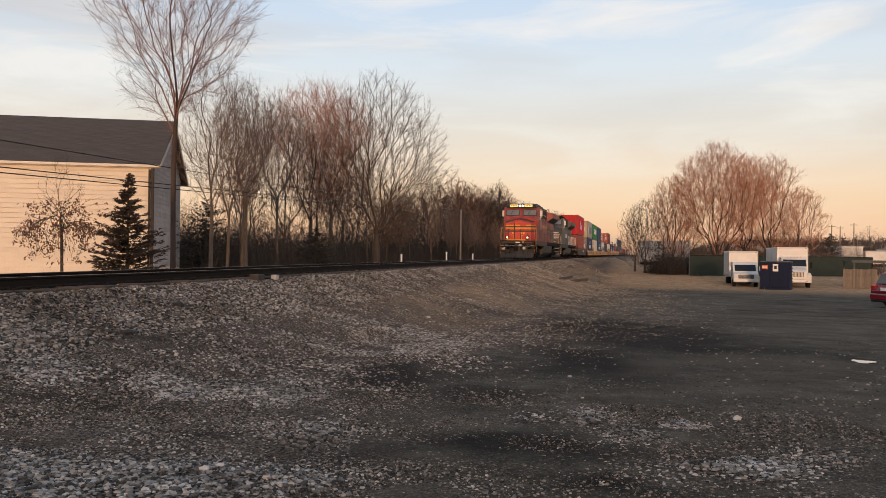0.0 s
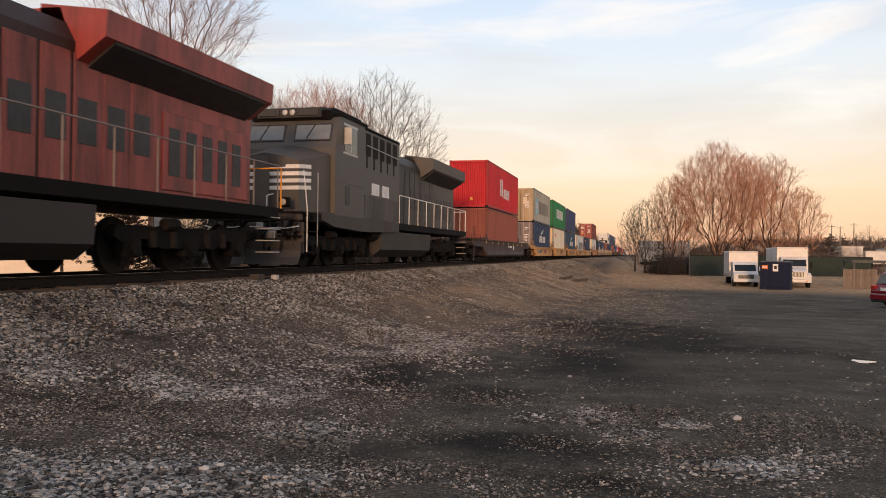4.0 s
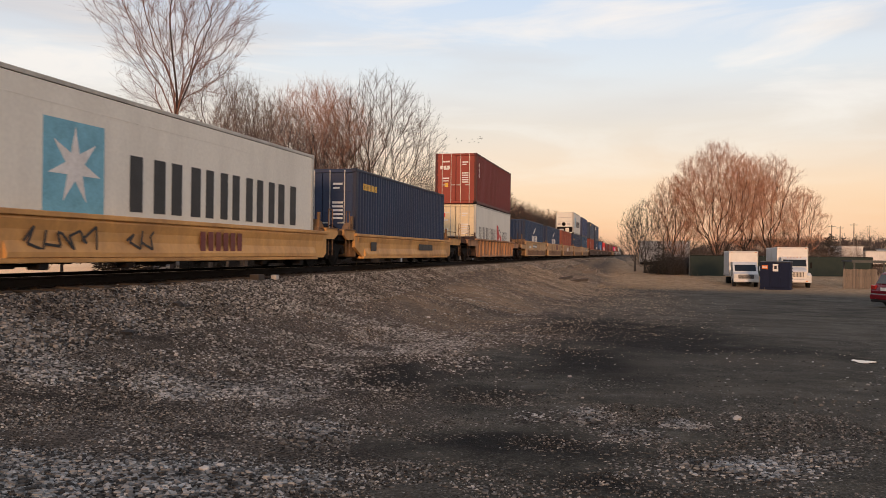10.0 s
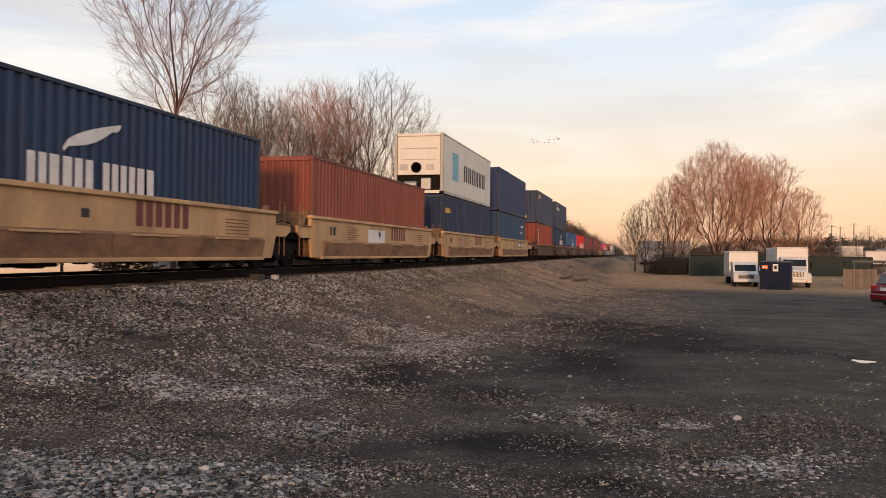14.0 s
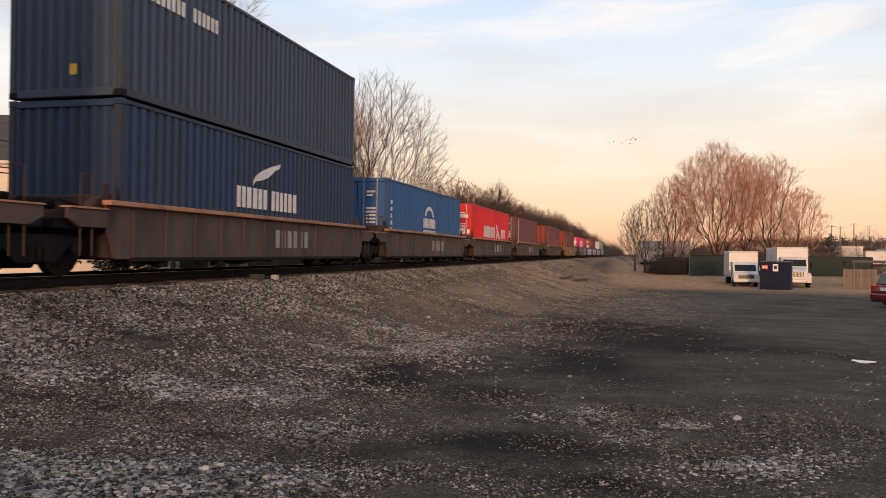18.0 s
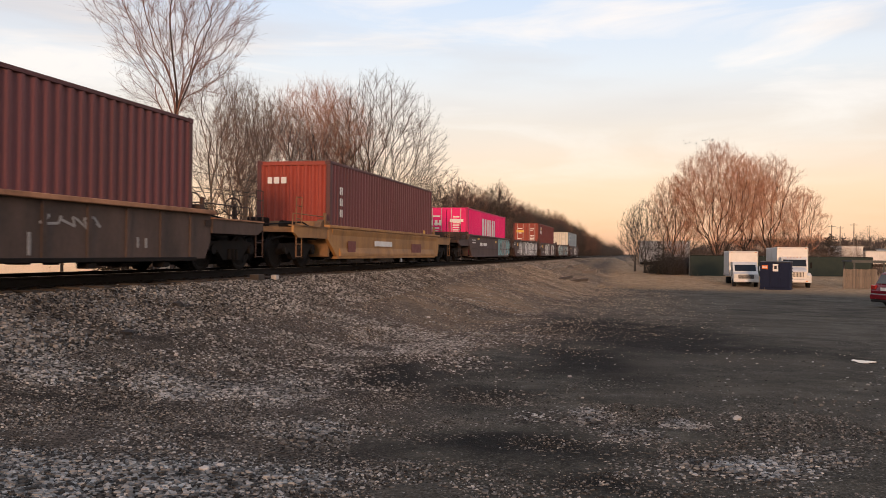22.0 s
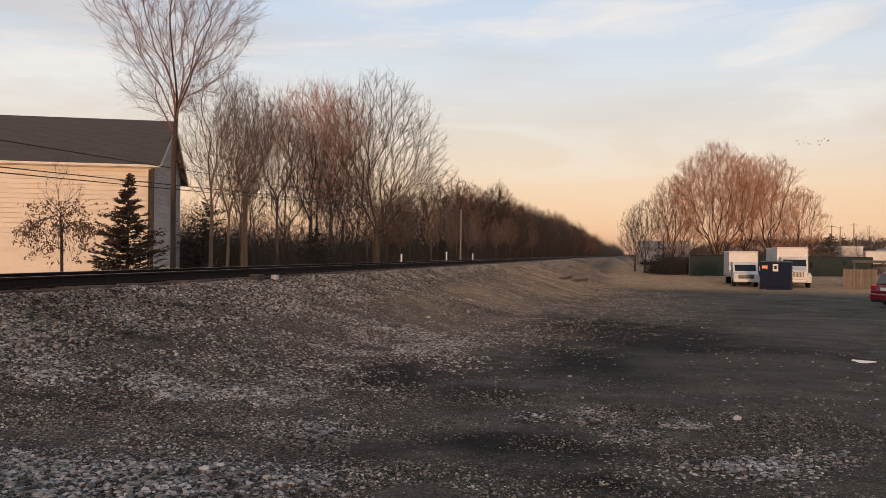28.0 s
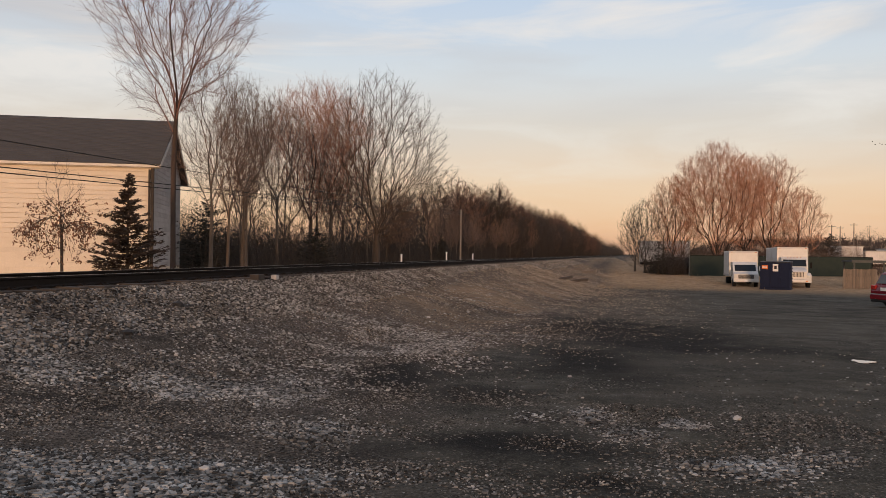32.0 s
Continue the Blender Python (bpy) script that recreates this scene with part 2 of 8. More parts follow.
def height(x, y):
    x, y = np.asarray(x, float), np.asarray(y, float)
    g = level(y)
    dx = x - TRACK_X
    yard = g + 0.05 * (fbm(x, y, 0.35, 3) - 0.5)
    foot = 5.2 + 2.2 * (-1.03 - g)
    right = -0.24 + (yard + 0.24) * np.clip((dx - 1.75) / (foot - 1.75), 0, 1) ** 0.85
    left = -0.24 + (-0.72 + 0.24 + 0.12 * (fbm(x, y, 0.2, 5) - 0.5)) * np.clip((-dx - 1.9) / 2.4, 0, 1)
    z = np.where(dx > 0, right, left)
    # a low spoil heap beside the track, far off
    z = z + 1.25 * np.exp(-((x + 4.6) / 2.6) ** 2 - ((y - 118) / 9.0) ** 2)
    # rising fields on the far right
    z = z + 0.028 * np.clip(y - 150, 0, 260) * smooth(18, 45, x)
    return z


PALE = [(-2.37, 5.39, 1.23, 0.8, 1.0), (-1.26, 5.46, 0.45, 0.35, 0.6), (-4.09, 8.97, 1.41, 0.68, 0.7), (-2.93, 9.28, 0.96, 0.73, 0.8), (-2.05, 9.43, 0.78, 0.86, 0.8), (-1.08, 16.76, 1.29, 0.93, 1.0),
        (-0.23, 14.79, 0.63, 1.53, 0.95), (0.38, 12.64, 0.5, 1.12, 0.9), (0.9, 8.07, 0.35, 0.5, 0.9), (1.53, 8.13, 0.29, 0.56, 1.0), (1.7, 7.38, 0.42, 0.42, 0.7)]
PALE += [(2.43, 7.91, 0.23, 0.24, 0.8), (-0.96, 7.2, 0.4, 0.5, 0.7), (2.25, 5.84, 0.76, 0.4, 0.9), (3.14, 6.24, 0.36, 0.45, 0.6), (0.19, 5.41, 0.23, 0.23, 0.7), (-3.99, 9.8, 0.45, 0.28, 0.5), (-2.38, 14.02, 0.9, 0.49, 0.5)]
DAMP = [(-0.64, 11.14, 0.71, 2.51, 1.0), (0.85, 6.76, 0.92, 0.5, 1.0), (0.45, 9.28, 0.73, 0.73, 0.8), (4.49, 19.0, 2.51, 6.23, 1.0), (2.52, 12.95, 1.15, 2.69, 0.9), (-3.25, 7.99, 1.21, 0.29, 0.7), (-0.76, 6.05, 0.51, 0.35, 0.6),
        (-1.93, 6.88, 0.57, 0.33, 0.6), (1.1, 5.61, 0.36, 0.32, 0.8), (-4.19, 11.26, 2.75, 0.31, 0.4)]
DUSTY = [(3.51, 10.05, 1.27, 0.7, 0.7), (5.32, 13.36, 1.53, 1.11, 0.6), (10.41, 22.28, 2.22, 3.21, 0.6), (8.92, 27.25, 3.43, 2.97, 0.5), (3.25, 11.65, 0.51, 2.75, 0.5), (4.36, 8.9, 0.6, 0.93, 0.5), (7.5, 33.0, 3.5, 3.5, 0.6), (3.11, 31.0, 3.0, 1.9, 0.9), (5.53, 30.7, 2.2, 3.4, 0.6), (10.7, 41.5, 3.8, 4.1, 0.7), (6.7, 44.0, 8.6, 2.1, 0.7), (1.6, 23.6, 1.1, 1.9, 0.7)]


def patches(x, y, spots, seed):
    """Ragged patches on the yard: a to the side, b away from the camera's place, their half-widths and strength."""
    a, b = 0.9706 * x + 0.2409 * y, -0.2409 * x + 0.9706 * y
    a, b = a + 0.9 * (fbm(x, y, 0.8, seed, 4) - 0.5), b + 1.1 * (fbm(x, y, 0.7, seed + 9, 4) - 0.5)
    out = np.zeros_like(np.asarray(x, float))
    for sa, sb, ra, rb, k in spots:
        out = np.maximum(out, k * np.exp(-((a - sa) / ra) ** 2 - ((b - sb) / rb) ** 2))
    return out * (0.55 + 0.9 * fbm(x, y, 1.3, seed + 4, 4))


def masks(x, y):
    """Shares of loose gravel, asphalt and dry grass."""
    dx = x - TRACK_X
    edge = x + 3.3 - 2.6 * (1 - smooth(4.0, 9.5, y)) + 3.2 * (fbm(x, y, 0.22, 11) - 0.5) + 0.5 * np.sin(y * 0.23)
    asphalt = smooth(-0.5, 1.1, edge) * (1 - smooth(59, 74, y + 0.35 * x + 16 * (fbm(x * 0.5, y, 0.25, 15, 4) - 0.5)))
    n = fbm(x * 0.55, y * 1.3, 0.50, 21, 5)
    patch = 0.55 * smooth(0.52, 0.66, n) * (1 - (0.985 - 0.25 * (1 - smooth(5.5, 9, y))) * asphalt)
    pale, damp = patches(x, y, PALE, 31), patches(x, y, DAMP, 35)
    patch = np.maximum(patch * (1 - 0.8 * np.clip(damp, 0, 1)), 1.1 * pale)
    gravel = np.clip(patch + 0.23 * (1 - asphalt) * (1 - 0.6 * np.clip(damp, 0, 1)) + 0.006, 0, 1)
    ballast = (1 - smooth(2.3, 4.0, np.abs(dx + 0.0) + 1.2 * (lattice(x, y, 0.5, 41) - 0.5))) * (0.75 + 0.25 * lattice(x, y, 0.3, 43)) * (1 - 0.7 * smooth(20, 38, y))
    gravel = np.maximum(gravel, ballast)
    grass = smooth(60, 76, y + 0.45 * x + 9 * (fbm(x, y, 0.12, 51) - 0.5)) * smooth(5.0, 8.5, dx + 2.5 * (fbm(x, y, 0.2, 53) - 0.5))
    grass = np.maximum(grass, smooth(3.2, 4.6, -dx))
    grass = np.maximum(grass, 0.5 * smooth(14, 26, y) * smooth(2.8, 4.0, dx) * (1 - smooth(5.5, 8.0, dx)) * smooth(0.2, 0.8, fbm(x, y, 0.5, 61)))
    return gravel, asphalt, grass


def ground_material():
    m = bpy.data.materials.new("yard_ground")
    m.use_nodes = True
    nt = m.node_tree
    N, Lk = nt.nodes.new, nt.links.new
    bs = nt.nodes["Principled BSDF"]
    co = N("ShaderNodeTexCoord")

    def noise_node(scale, detail=6, rough=0.6):
        n = N("ShaderNodeTexNoise")
        n.inputs["Scale"].default_value, n.inputs["Detail"].default_value, n.inputs["Roughness"].default_value = scale, detail, rough
        Lk(co.outputs["Object"], n.inputs["Vector"])
        return n.outputs[0]

    def span(src, a, b, c=0.0, d=1.0):
        r = N("ShaderNodeMapRange")
        for k, v in zip(("From Min", "From Max", "To Min", "To Max"), (a, b, c, d)):
            r.inputs[k].default_value = v
        Lk(src, r.inputs["Value"])
        return r.outputs[0]

    def blend(fac, a, b):
        x = N("ShaderNodeMix")
        x.data_type = "RGBA"
        Lk(fac, x.inputs["Factor"])
        for k, v in (("A", a), ("B", b)):
            if isinstance(v, tuple):
                x.inputs[k].default_value = (*v, 1)
            else:
                Lk(v, x.inputs[k])
        return x.outputs["Result"]

    def share(name):
        a = N("ShaderNodeAttribute")
        a.attribute_name = name
        return a.outputs["Fac"]

    vor = N("ShaderNodeTexVoronoi")
    vor.inputs["Scale"].default_value = 26.0
    Lk(co.outputs["Object"], vor.inputs["Vector"])
    vor2 = N("ShaderNodeTexVoronoi")
    vor2.inputs["Scale"].default_value = 60.0
    Lk(co.outputs["Object"], vor2.inputs["Vector"])
    sepc = N("ShaderNodeSeparateColor")
    Lk(vor.outputs["Color"], sepc.inputs[0])
    dirt = blend(span(noise_node(0.9), 0.35, 0.7), (0.019, 0.0155, 0.0115), (0.062, 0.051, 0.039))
    dirt = blend(span(noise_node(38, 3), 0.45, 0.75), dirt, (0.135, 0.116, 0.094))
    sep2 = N("ShaderNodeSeparateColor")
    Lk(vor2.outputs["Color"], sep2.inputs[0])
    pebble = blend(sep2.outputs[0], (0.009, 0.007, 0.0055), (0.195, 0.162, 0.135))
    dirt = blend(span(noise_node(2.2, 6), 0.36, 0.58, 0.25, 0.9), dirt, pebble)
    tar = blend(span(noise_node(0.5, 8), 0.36, 0.66), (0.024, 0.0222, 0.0185), (0.088, 0.080, 0.062))
    tar = blend(span(noise_node(0.09, 3), 0.42, 0.62, 0.0, 0.6), tar, (0.076, 0.067, 0.049))
    tar = blend(span(noise_node(45, 4, 0.8), 0.52, 0.72), tar, (0.125, 0.113, 0.092))
    tar = blend(span(noise_node(1.9, 9, 0.75), 0.48, 0.70, 0.0, 0.85), tar, (0.150, 0.135, 0.107))
    tar = blend(span(noise_node(0.8, 9, 0.7), 0.45, 0.66, 0.0, 0.62), tar, (0.0105, 0.0098, 0.0085))
    speck = N("ShaderNodeMath")
    speck.operation = "MULTIPLY"
    Lk(span(sep2.outputs[1], 0.80, 0.90), speck.inputs[0])
    Lk(span(noise_node(1.3, 5), 0.40, 0.62), speck.inputs[1])
    tar = blend(speck.outputs[0], tar, (0.20, 0.18, 0.15))
    grit = blend(sep2.outputs[2], (0.016, 0.0148, 0.0120), (0.15, 0.136, 0.110))
    tar = blend(span(noise_node(0.7, 7, 0.7), 0.42, 0.66, 0.05, 0.55), tar, grit)
    tar = blend(span(noise_node(0.33, 8, 0.72), 0.50, 0.64, 0.0, 0.62), tar, (0.0150, 0.0138, 0.0115))
    stone = blend(sepc.outputs[0], (0.015, 0.012, 0.0095), (0.18, 0.155, 0.13))
    # cell rims painted near black as the shade in gaps between stones
    stone = blend(span(vor.outputs["Distance"], 0.35, 0.7), stone, (0.010, 0.008, 0.0065))
    straw = blend(span(noise_node(1.4, 8, 0.7), 0.35, 0.7), (0.20, 0.13, 0.075), (0.54, 0.37, 0.22))
    straw = blend(span(noise_node(30, 4), 0.4, 0.8), straw, (0.16, 0.105, 0.062))
    c = blend(share("asphalt"), dirt, tar)
    c = blend(span(share("damp"), 0.08, 0.75, 0.0, 0.90), c, (0.0125, 0.0116, 0.0108))
    c = blend(span(share("dusty"), 0.1, 0.9, 0.0, 0.60), c, (0.106, 0.094, 0.073))
    jit = N("ShaderNodeMath")
    jit.operation = "MULTIPLY_ADD"
    Lk(span(noise_node(7.0, 6), 0.3, 0.7, -0.45, 0.45), jit.inputs[0])
    Lk(span(share("gravel"), 0.0, 0.5), jit.inputs[1])
    Lk(share("gravel"), jit.inputs[2])
    c = blend(span(jit.outputs[0], 0.15, 0.85), c, stone)
    c = blend(share("grass"), c, straw)
    dry = N("ShaderNodeHueSaturation")  # dry, dusty ground
    dry.inputs["Value"].default_value = 1.22
    Lk(c, dry.inputs["Color"])
    Lk(dry.outputs[0], bs.inputs["Base Color"])
    bs.inputs["Roughness"].default_value = 0.92
    bs.inputs["Specular IOR Level"].default_value = 0.08
    hgt = N("ShaderNodeMath")
    hgt.operation = "MULTIPLY_ADD"
    Lk(vor.outputs["Distance"], hgt.inputs[0])
    hgt.inputs[1].default_value = -1.0
    Lk(noise_node(60, 5, 0.7), hgt.inputs[2])
    bp = N("ShaderNodeBump")
    bp.inputs["Strength"].default_value, bp.inputs["Distance"].default_value = 0.85, 0.03
    Lk(hgt.outputs[0], bp.inputs["Height"])
    Lk(bp.outputs[0], bs.inputs["Normal"])
    return m


def build_ground():
    def axis(fine, lo, hi):
        pts = list(np.arange(*fine))
        step = fine[2]
        a = pts[-1]
        while a < hi:
            step *= 1.16
            a += step
            pts.append(min(a, hi))
        step, a = fine[2], pts[0]
        while a > lo:
            step *= 1.16
            a -= step
            pts.insert(0, max(a, lo))
        return np.array(pts)
    xs, ys = axis((-15, 8, 0.16), -2500, 2500), axis((2, 40, 0.18), -2500, 4200)
    X, Y = np.meshgrid(xs, ys)
    Z = height(X, Y) + np.where((Y < 60) & (np.abs(X) < 30), 0.03 * (fbm(X, Y, 1.6, 71) - 0.5), 0)
    n, k = X.shape
    idx = np.arange(n * k).reshape(n, k)
    faces = np.stack([idx[:-1, :-1], idx[:-1, 1:], idx[1:, 1:], idx[1:, :-1]], -1).reshape(-1, 4)
    me = raw_mesh("ground", np.stack([X, Y, Z], -1).reshape(-1, 3), faces, ground_material(), True)
    for name, val in zip(("gravel", "asphalt", "grass", "damp", "dusty"), (*masks(X, Y), patches(X, Y, DAMP, 35), patches(X, Y, DUSTY, 45))):
        at = me.attributes.new(name, "FLOAT", "POINT")
        at.data.foreach_set("value", val.ravel().astype(np.float32))
    tagged(new("ground", me), "gravel and worn asphalt yard sloping from the track", "ground", kind="structure")


build_ground()


def ico():
    bm = bmesh.new()
    bmesh.ops.create_icosphere(bm, subdivisions=1, radius=1)
    bm.verts.ensure_lookup_table()
    v = np.array([p.co for p in bm.verts])
    f = np.array([[q.index for q in p.verts] for p in bm.faces])
    bm.free()
    return v, f


def chunk():
    """A broken stone: a knocked-about block with flat faces."""
    v = np.array([(x, y, z) for z in (-1, 1) for x, y in ((-1, -1), (1, -1), (1, 1), (-1, 1))], float)
    v[4:, :2] *= 0.66
    return v * (0.8, 0.8, 0.62), np.array([(0, 1, 5), (0, 5, 4), (1, 2, 6), (1, 6, 5), (2, 3, 7), (2, 7, 6), (3, 0, 4), (3, 4, 7), (4, 5, 6), (4, 6, 7)])


def scatter(name, label, pos, size, shape, mat, flat=0.6):
    """Loose stones, each a squashed and knocked-about solid, half sunk in the ground."""
    v, f = shape
    n = len(pos)
    sc = size[:, None, None] * rng.uniform(0.55, 1.25, (n, 1, 3))
    sc[:, :, 2] *= flat
    p = v[None] * sc * rng.uniform(0.70, 1.25, (n, len(v), 1)) + size[:, None, None] * rng.uniform(-0.16, 0.16, (n, len(v), 3))
    t = rng.uniform(0, 6.283, n)
    c, s = np.cos(t)[:, None], np.sin(t)[:, None]
    q = np.stack([p[..., 0] * c - p[..., 1] * s, p[..., 0] * s + p[..., 1] * c, p[..., 2]], -1) + pos[:, None]
    faces = (f[None] + (np.arange(n) * len(v))[:, None, None]).reshape(-1, 3)
    return tagged(new(name, raw_mesh(name, q.reshape(-1, 3), faces, mat)), label, "gravel", kind="stuff")


stone_mat = material("limestone_gravel", (0.188, 0.182, 0.171), dirt=(0.026, 0.022, 0.018), rough=0.9, scale=1.1, amount=0.92, grain=60, bump=0.3, spread=0.9, island=True, skew=1.5, spec=0.12)
spot_mat = material("dusty_limestone_gravel", (0.212, 0.204, 0.192), dirt=(0.026, 0.022, 0.018), rough=0.9, scale=1.1, amount=0.92, grain=60, bump=0.3, spread=0.82, island=True, skew=1.5, spec=0.12)
ballast_mat = material("dusty_ballast", (0.198, 0.189, 0.175), dirt=(0.036, 0.027, 0.020), rough=0.9, scale=0.6, amount=0.95, grain=60, bump=0.3, spread=0.8, island=True, skew=1.5, spec=0.12)


bank_mat = material("warm_brown_gravel", (0.240, 0.203, 0.160), dirt=(0.045, 0.034, 0.024), rough=0.9, scale=0.5, amount=0.85, grain=60, bump=0.3, spread=0.85, island=True, skew=1.2, spec=0.12)
dull_mat = material("dirty_brown_gravel", (0.122, 0.111, 0.098), dirt=(0.022, 0.018, 0.014), rough=0.9, scale=1.4, amount=0.85, grain=60, bump=0.3, spread=0.9, island=True, skew=1.6, spec=0.12)


def pick(n, y0, y1, dens):
    """Places in the fan of ground before the camera, evenly spread, kept by density."""
    y = np.sqrt(y0 * y0 + (y1 * y1 - y0 * y0) * rng.random(n))
    x = y * rng.uniform(-0.98, 0.36, n)
    keep = (rng.random(n) < dens(x, y)) & (x > TRACK_X + 1.3)
    return x[keep], y[keep]


def stones():
    def dens(x, y):
        gravel, asphalt, grass = masks(x, y)
        return np.clip(gravel ** 1.25 * 1.5 * np.clip(2.6 * fbm(x, y, 1.7, 77, 4) - 0.72, 0.10, 1.2) + 0.0006, 0, 1) * (1 - 0.9 * grass) * (1 - 0.97 * asphalt * smooth(8, 11, y)) + 0.011 * asphalt * (1 - smooth(11, 16, y)) * smooth(0.42, 0.62, fbm(x, y, 0.8, 83, 4))

    def dull(x, y):
        gravel, asphalt, grass = masks(x, y)
        return np.clip((0.75 - (0.735 - 0.38 * (1 - smooth(8, 12.5, y))) * asphalt) * (0.35 + 1.1 * fbm(x, y, 0.9, 79, 3)), 0.008, 1) * (1 - 0.6 * grass)
    x, y = pick(170000, 3.3, 9.0, dens)
    r = 0.005 + 0.024 * rng.random(len(x)) ** 1.9 * (0.35 + 0.9 * masks(x, y)[0])
    scatter("loose_gravel", "pale limestone gravel strewn over the yard", np.stack([x, y, height(x, y) + r * 0.15], -1), r, chunk(), stone_mat, 0.62)
    x, y = pick(150000, 3.3, 9.0, dull)
    r = 0.004 + 0.014 * rng.random(len(x)) ** 2.2
    scatter("trodden_gravel", "dull brown gravel trodden into the dirt", np.stack([x, y, height(x, y) + r * 0.05], -1), r, chunk(), dull_mat, 0.55)
    x, y = pick(210000, 9.0, 18.0, dens)
    r = 0.010 + 0.024 * rng.random(len(x)) ** 2.4
    scatter("scattered_gravel", "pale gravel thinning out over worn asphalt", np.stack([x, y, height(x, y) + r * 0.12], -1), r, chunk(), spot_mat, 0.6)
    x, y = pick(110000, 9.0, 20.0, dull)
    r = 0.007 + 0.018 * rng.random(len(x)) ** 2.2
    scatter("trodden_far_gravel", "dull gravel trodden into brown dirt", np.stack([x, y, height(x, y) + r * 0.05], -1), r, chunk(), dull_mat, 0.55)
    x, y = pick(110000, 18.0, 46.0, dens)
    r = 0.015 + 0.030 * rng.random(len(x)) ** 2.6
    scatter("far_gravel", "pale gravel on the far side of the yard", np.stack([x, y, height(x, y) + r * 0.1], -1), r, chunk(), spot_mat)
    n = 150000
    y = 9 + 54 * rng.random(n) ** 1.25
    x = TRACK_X + 2.0 + 13.0 * rng.random(n)
    dx = x - TRACK_X + 4.5 * (fbm(x, y, 0.35, 85, 4) - 0.5)
    keep = rng.random(n) < (0.60 * (1 - smooth(3.4, 8.2, dx)) + 0.40 * (1 - smooth(7.0, 14.5, dx))) * smooth(10, 19, y + 7 * (fbm(x, y, 0.3, 87, 3) - 0.5)) * (0.35 + 1.1 * fbm(x, y, 1.1, 89, 3))
    x, y = x[keep], y[keep]
    n = len(x)
    r = 0.008 + (0.004 + 0.0007 * y) * rng.random(n) ** 1.8
    scatter("bank_gravel", "brown gravel on the bank below the track", np.stack([x, y, height(x, y) + r * 0.05], -1), r, chunk(), bank_mat, 0.6)
    n = 42000
    y = 48 + 70 * rng.random(n) ** 1.3
    x = TRACK_X + 1.6 + 7.0 * rng.random(n) ** 1.2
    keep = rng.random(n) < (0.25 + 1.0 * fbm(x, y, 0.6, 93, 3)) * (1 - 0.85 * masks(x, y)[2])
    x, y = x[keep], y[keep]
    r = 0.016 + 0.032 * rng.random(len(x)) ** 1.8
    scatter("far_bank_gravel", "fine brown gravel beside the far track", np.stack([x, y, height(x, y) + r * 0.05], -1), r, chunk(), bank_mat, 0.6)
    n = 9000
    y = 62 + 110 * rng.random(n) ** 1.4
    x = TRACK_X + 0.8 + 2.4 * rng.random(n)
    r = 0.026 + 0.040 * rng.random(n) ** 1.5
    scatter("far_ballast", "grey ballast beside the distant rails", np.stack([x, y, height(x, y) + r * 0.15], -1), r, chunk(), ballast_mat, 0.8)
    n = 64000
    y = 6 + 58 * rng.random(n) ** 1.8
    dx = np.where(rng.random(n) < 0.15, rng.uniform(-2.2, 0.9, n), 0.75 + (2.9 - 1.5 * smooth(18, 42, y)) * rng.random(n) ** 1.3)
    x = TRACK_X + dx
    r = 0.013 + 0.027 * rng.random(n) ** 1.5
    z = height(x, y) + r * 0.2 + 0.035 * (lattice(x, y, 1.2, 81) - 0.4)
    scatter("track_ballast", "grey crushed-stone ballast heaped along the track", np.stack([x, y, z], -1), r, chunk(), ballast_mat, 0.8)


stones()


# ---- track ----
def build_track():
    tr = thing("railway_track", "single railway track of worn steel rails on dark timber ties", "railway track", pose(TRACK_X, 0, 0), kind="structure")
    prof = [(-0.07, -0.18), (0.07, -0.18), (0.07, -0.165), (0.012, -0.14), (0.012, -0.045), (0.036, -0.03), (0.036, -0.006), (0.028, 0.0), (-0.028, 0.0), (-0.036, -0.006), (-0.036, -0.03), (-0.012, -0.045), (-0.012, -0.14), (-0.07, -0.165)]
    for sx in (-1, 1):
        part("rail", Geo().prism([(p[0] + sx * 0.7535, p[1]) for p in prof], "y", -400, 1400), steel_rail, tr)
        part("rail_head", Geo().box(sx * 0.7535 - 0.026, sx * 0.7535 + 0.026, -400, 1400, -0.002, 0.003), steel_shiny, tr, "polished running surface")
    tie = Geo().box(-1.3, 1.3, -0.115, 0.115, -0.36, -0.185, 0.012).mesh("tie", tie_wood)
    r = random.Random(3)
    for i in range(170):
        part("tie", tie, None, tr, m=pose(r.uniform(-0.06, 0.06), 3 + i * 0.55, r.uniform(-0.012, 0.01), 0, 0, r.uniform(-1.2, 1.2)))
    rest = Geo()
    for i in range(480):
        rest.box(-1.3, 1.3, 96.5 + i * 0.55, 96.73 + i * 0.55, -0.36, -0.185)
    tagged(part("tie", rest, tie_wood, tr), kind="stuff")
    plate = Geo()
    for sx in (-1, 1):
        plate.box(sx * 0.7535 - 0.17, sx * 0.7535 + 0.17, -0.09, 0.09, -0.186, -0.168)
        for dy in (-0.06, 0.06):
            plate.box(sx * 0.7535 + 0.085, sx * 0.7535 + 0.12, dy - 0.012, dy + 0.012, -0.17, -0.145)
    pm = plate.mesh("tie_plate", steel_rail)
    for i in range(110):
        part("tie_plate", pm, None, tr, m=pose(0, 3 + i * 0.55, 0))


build_track()


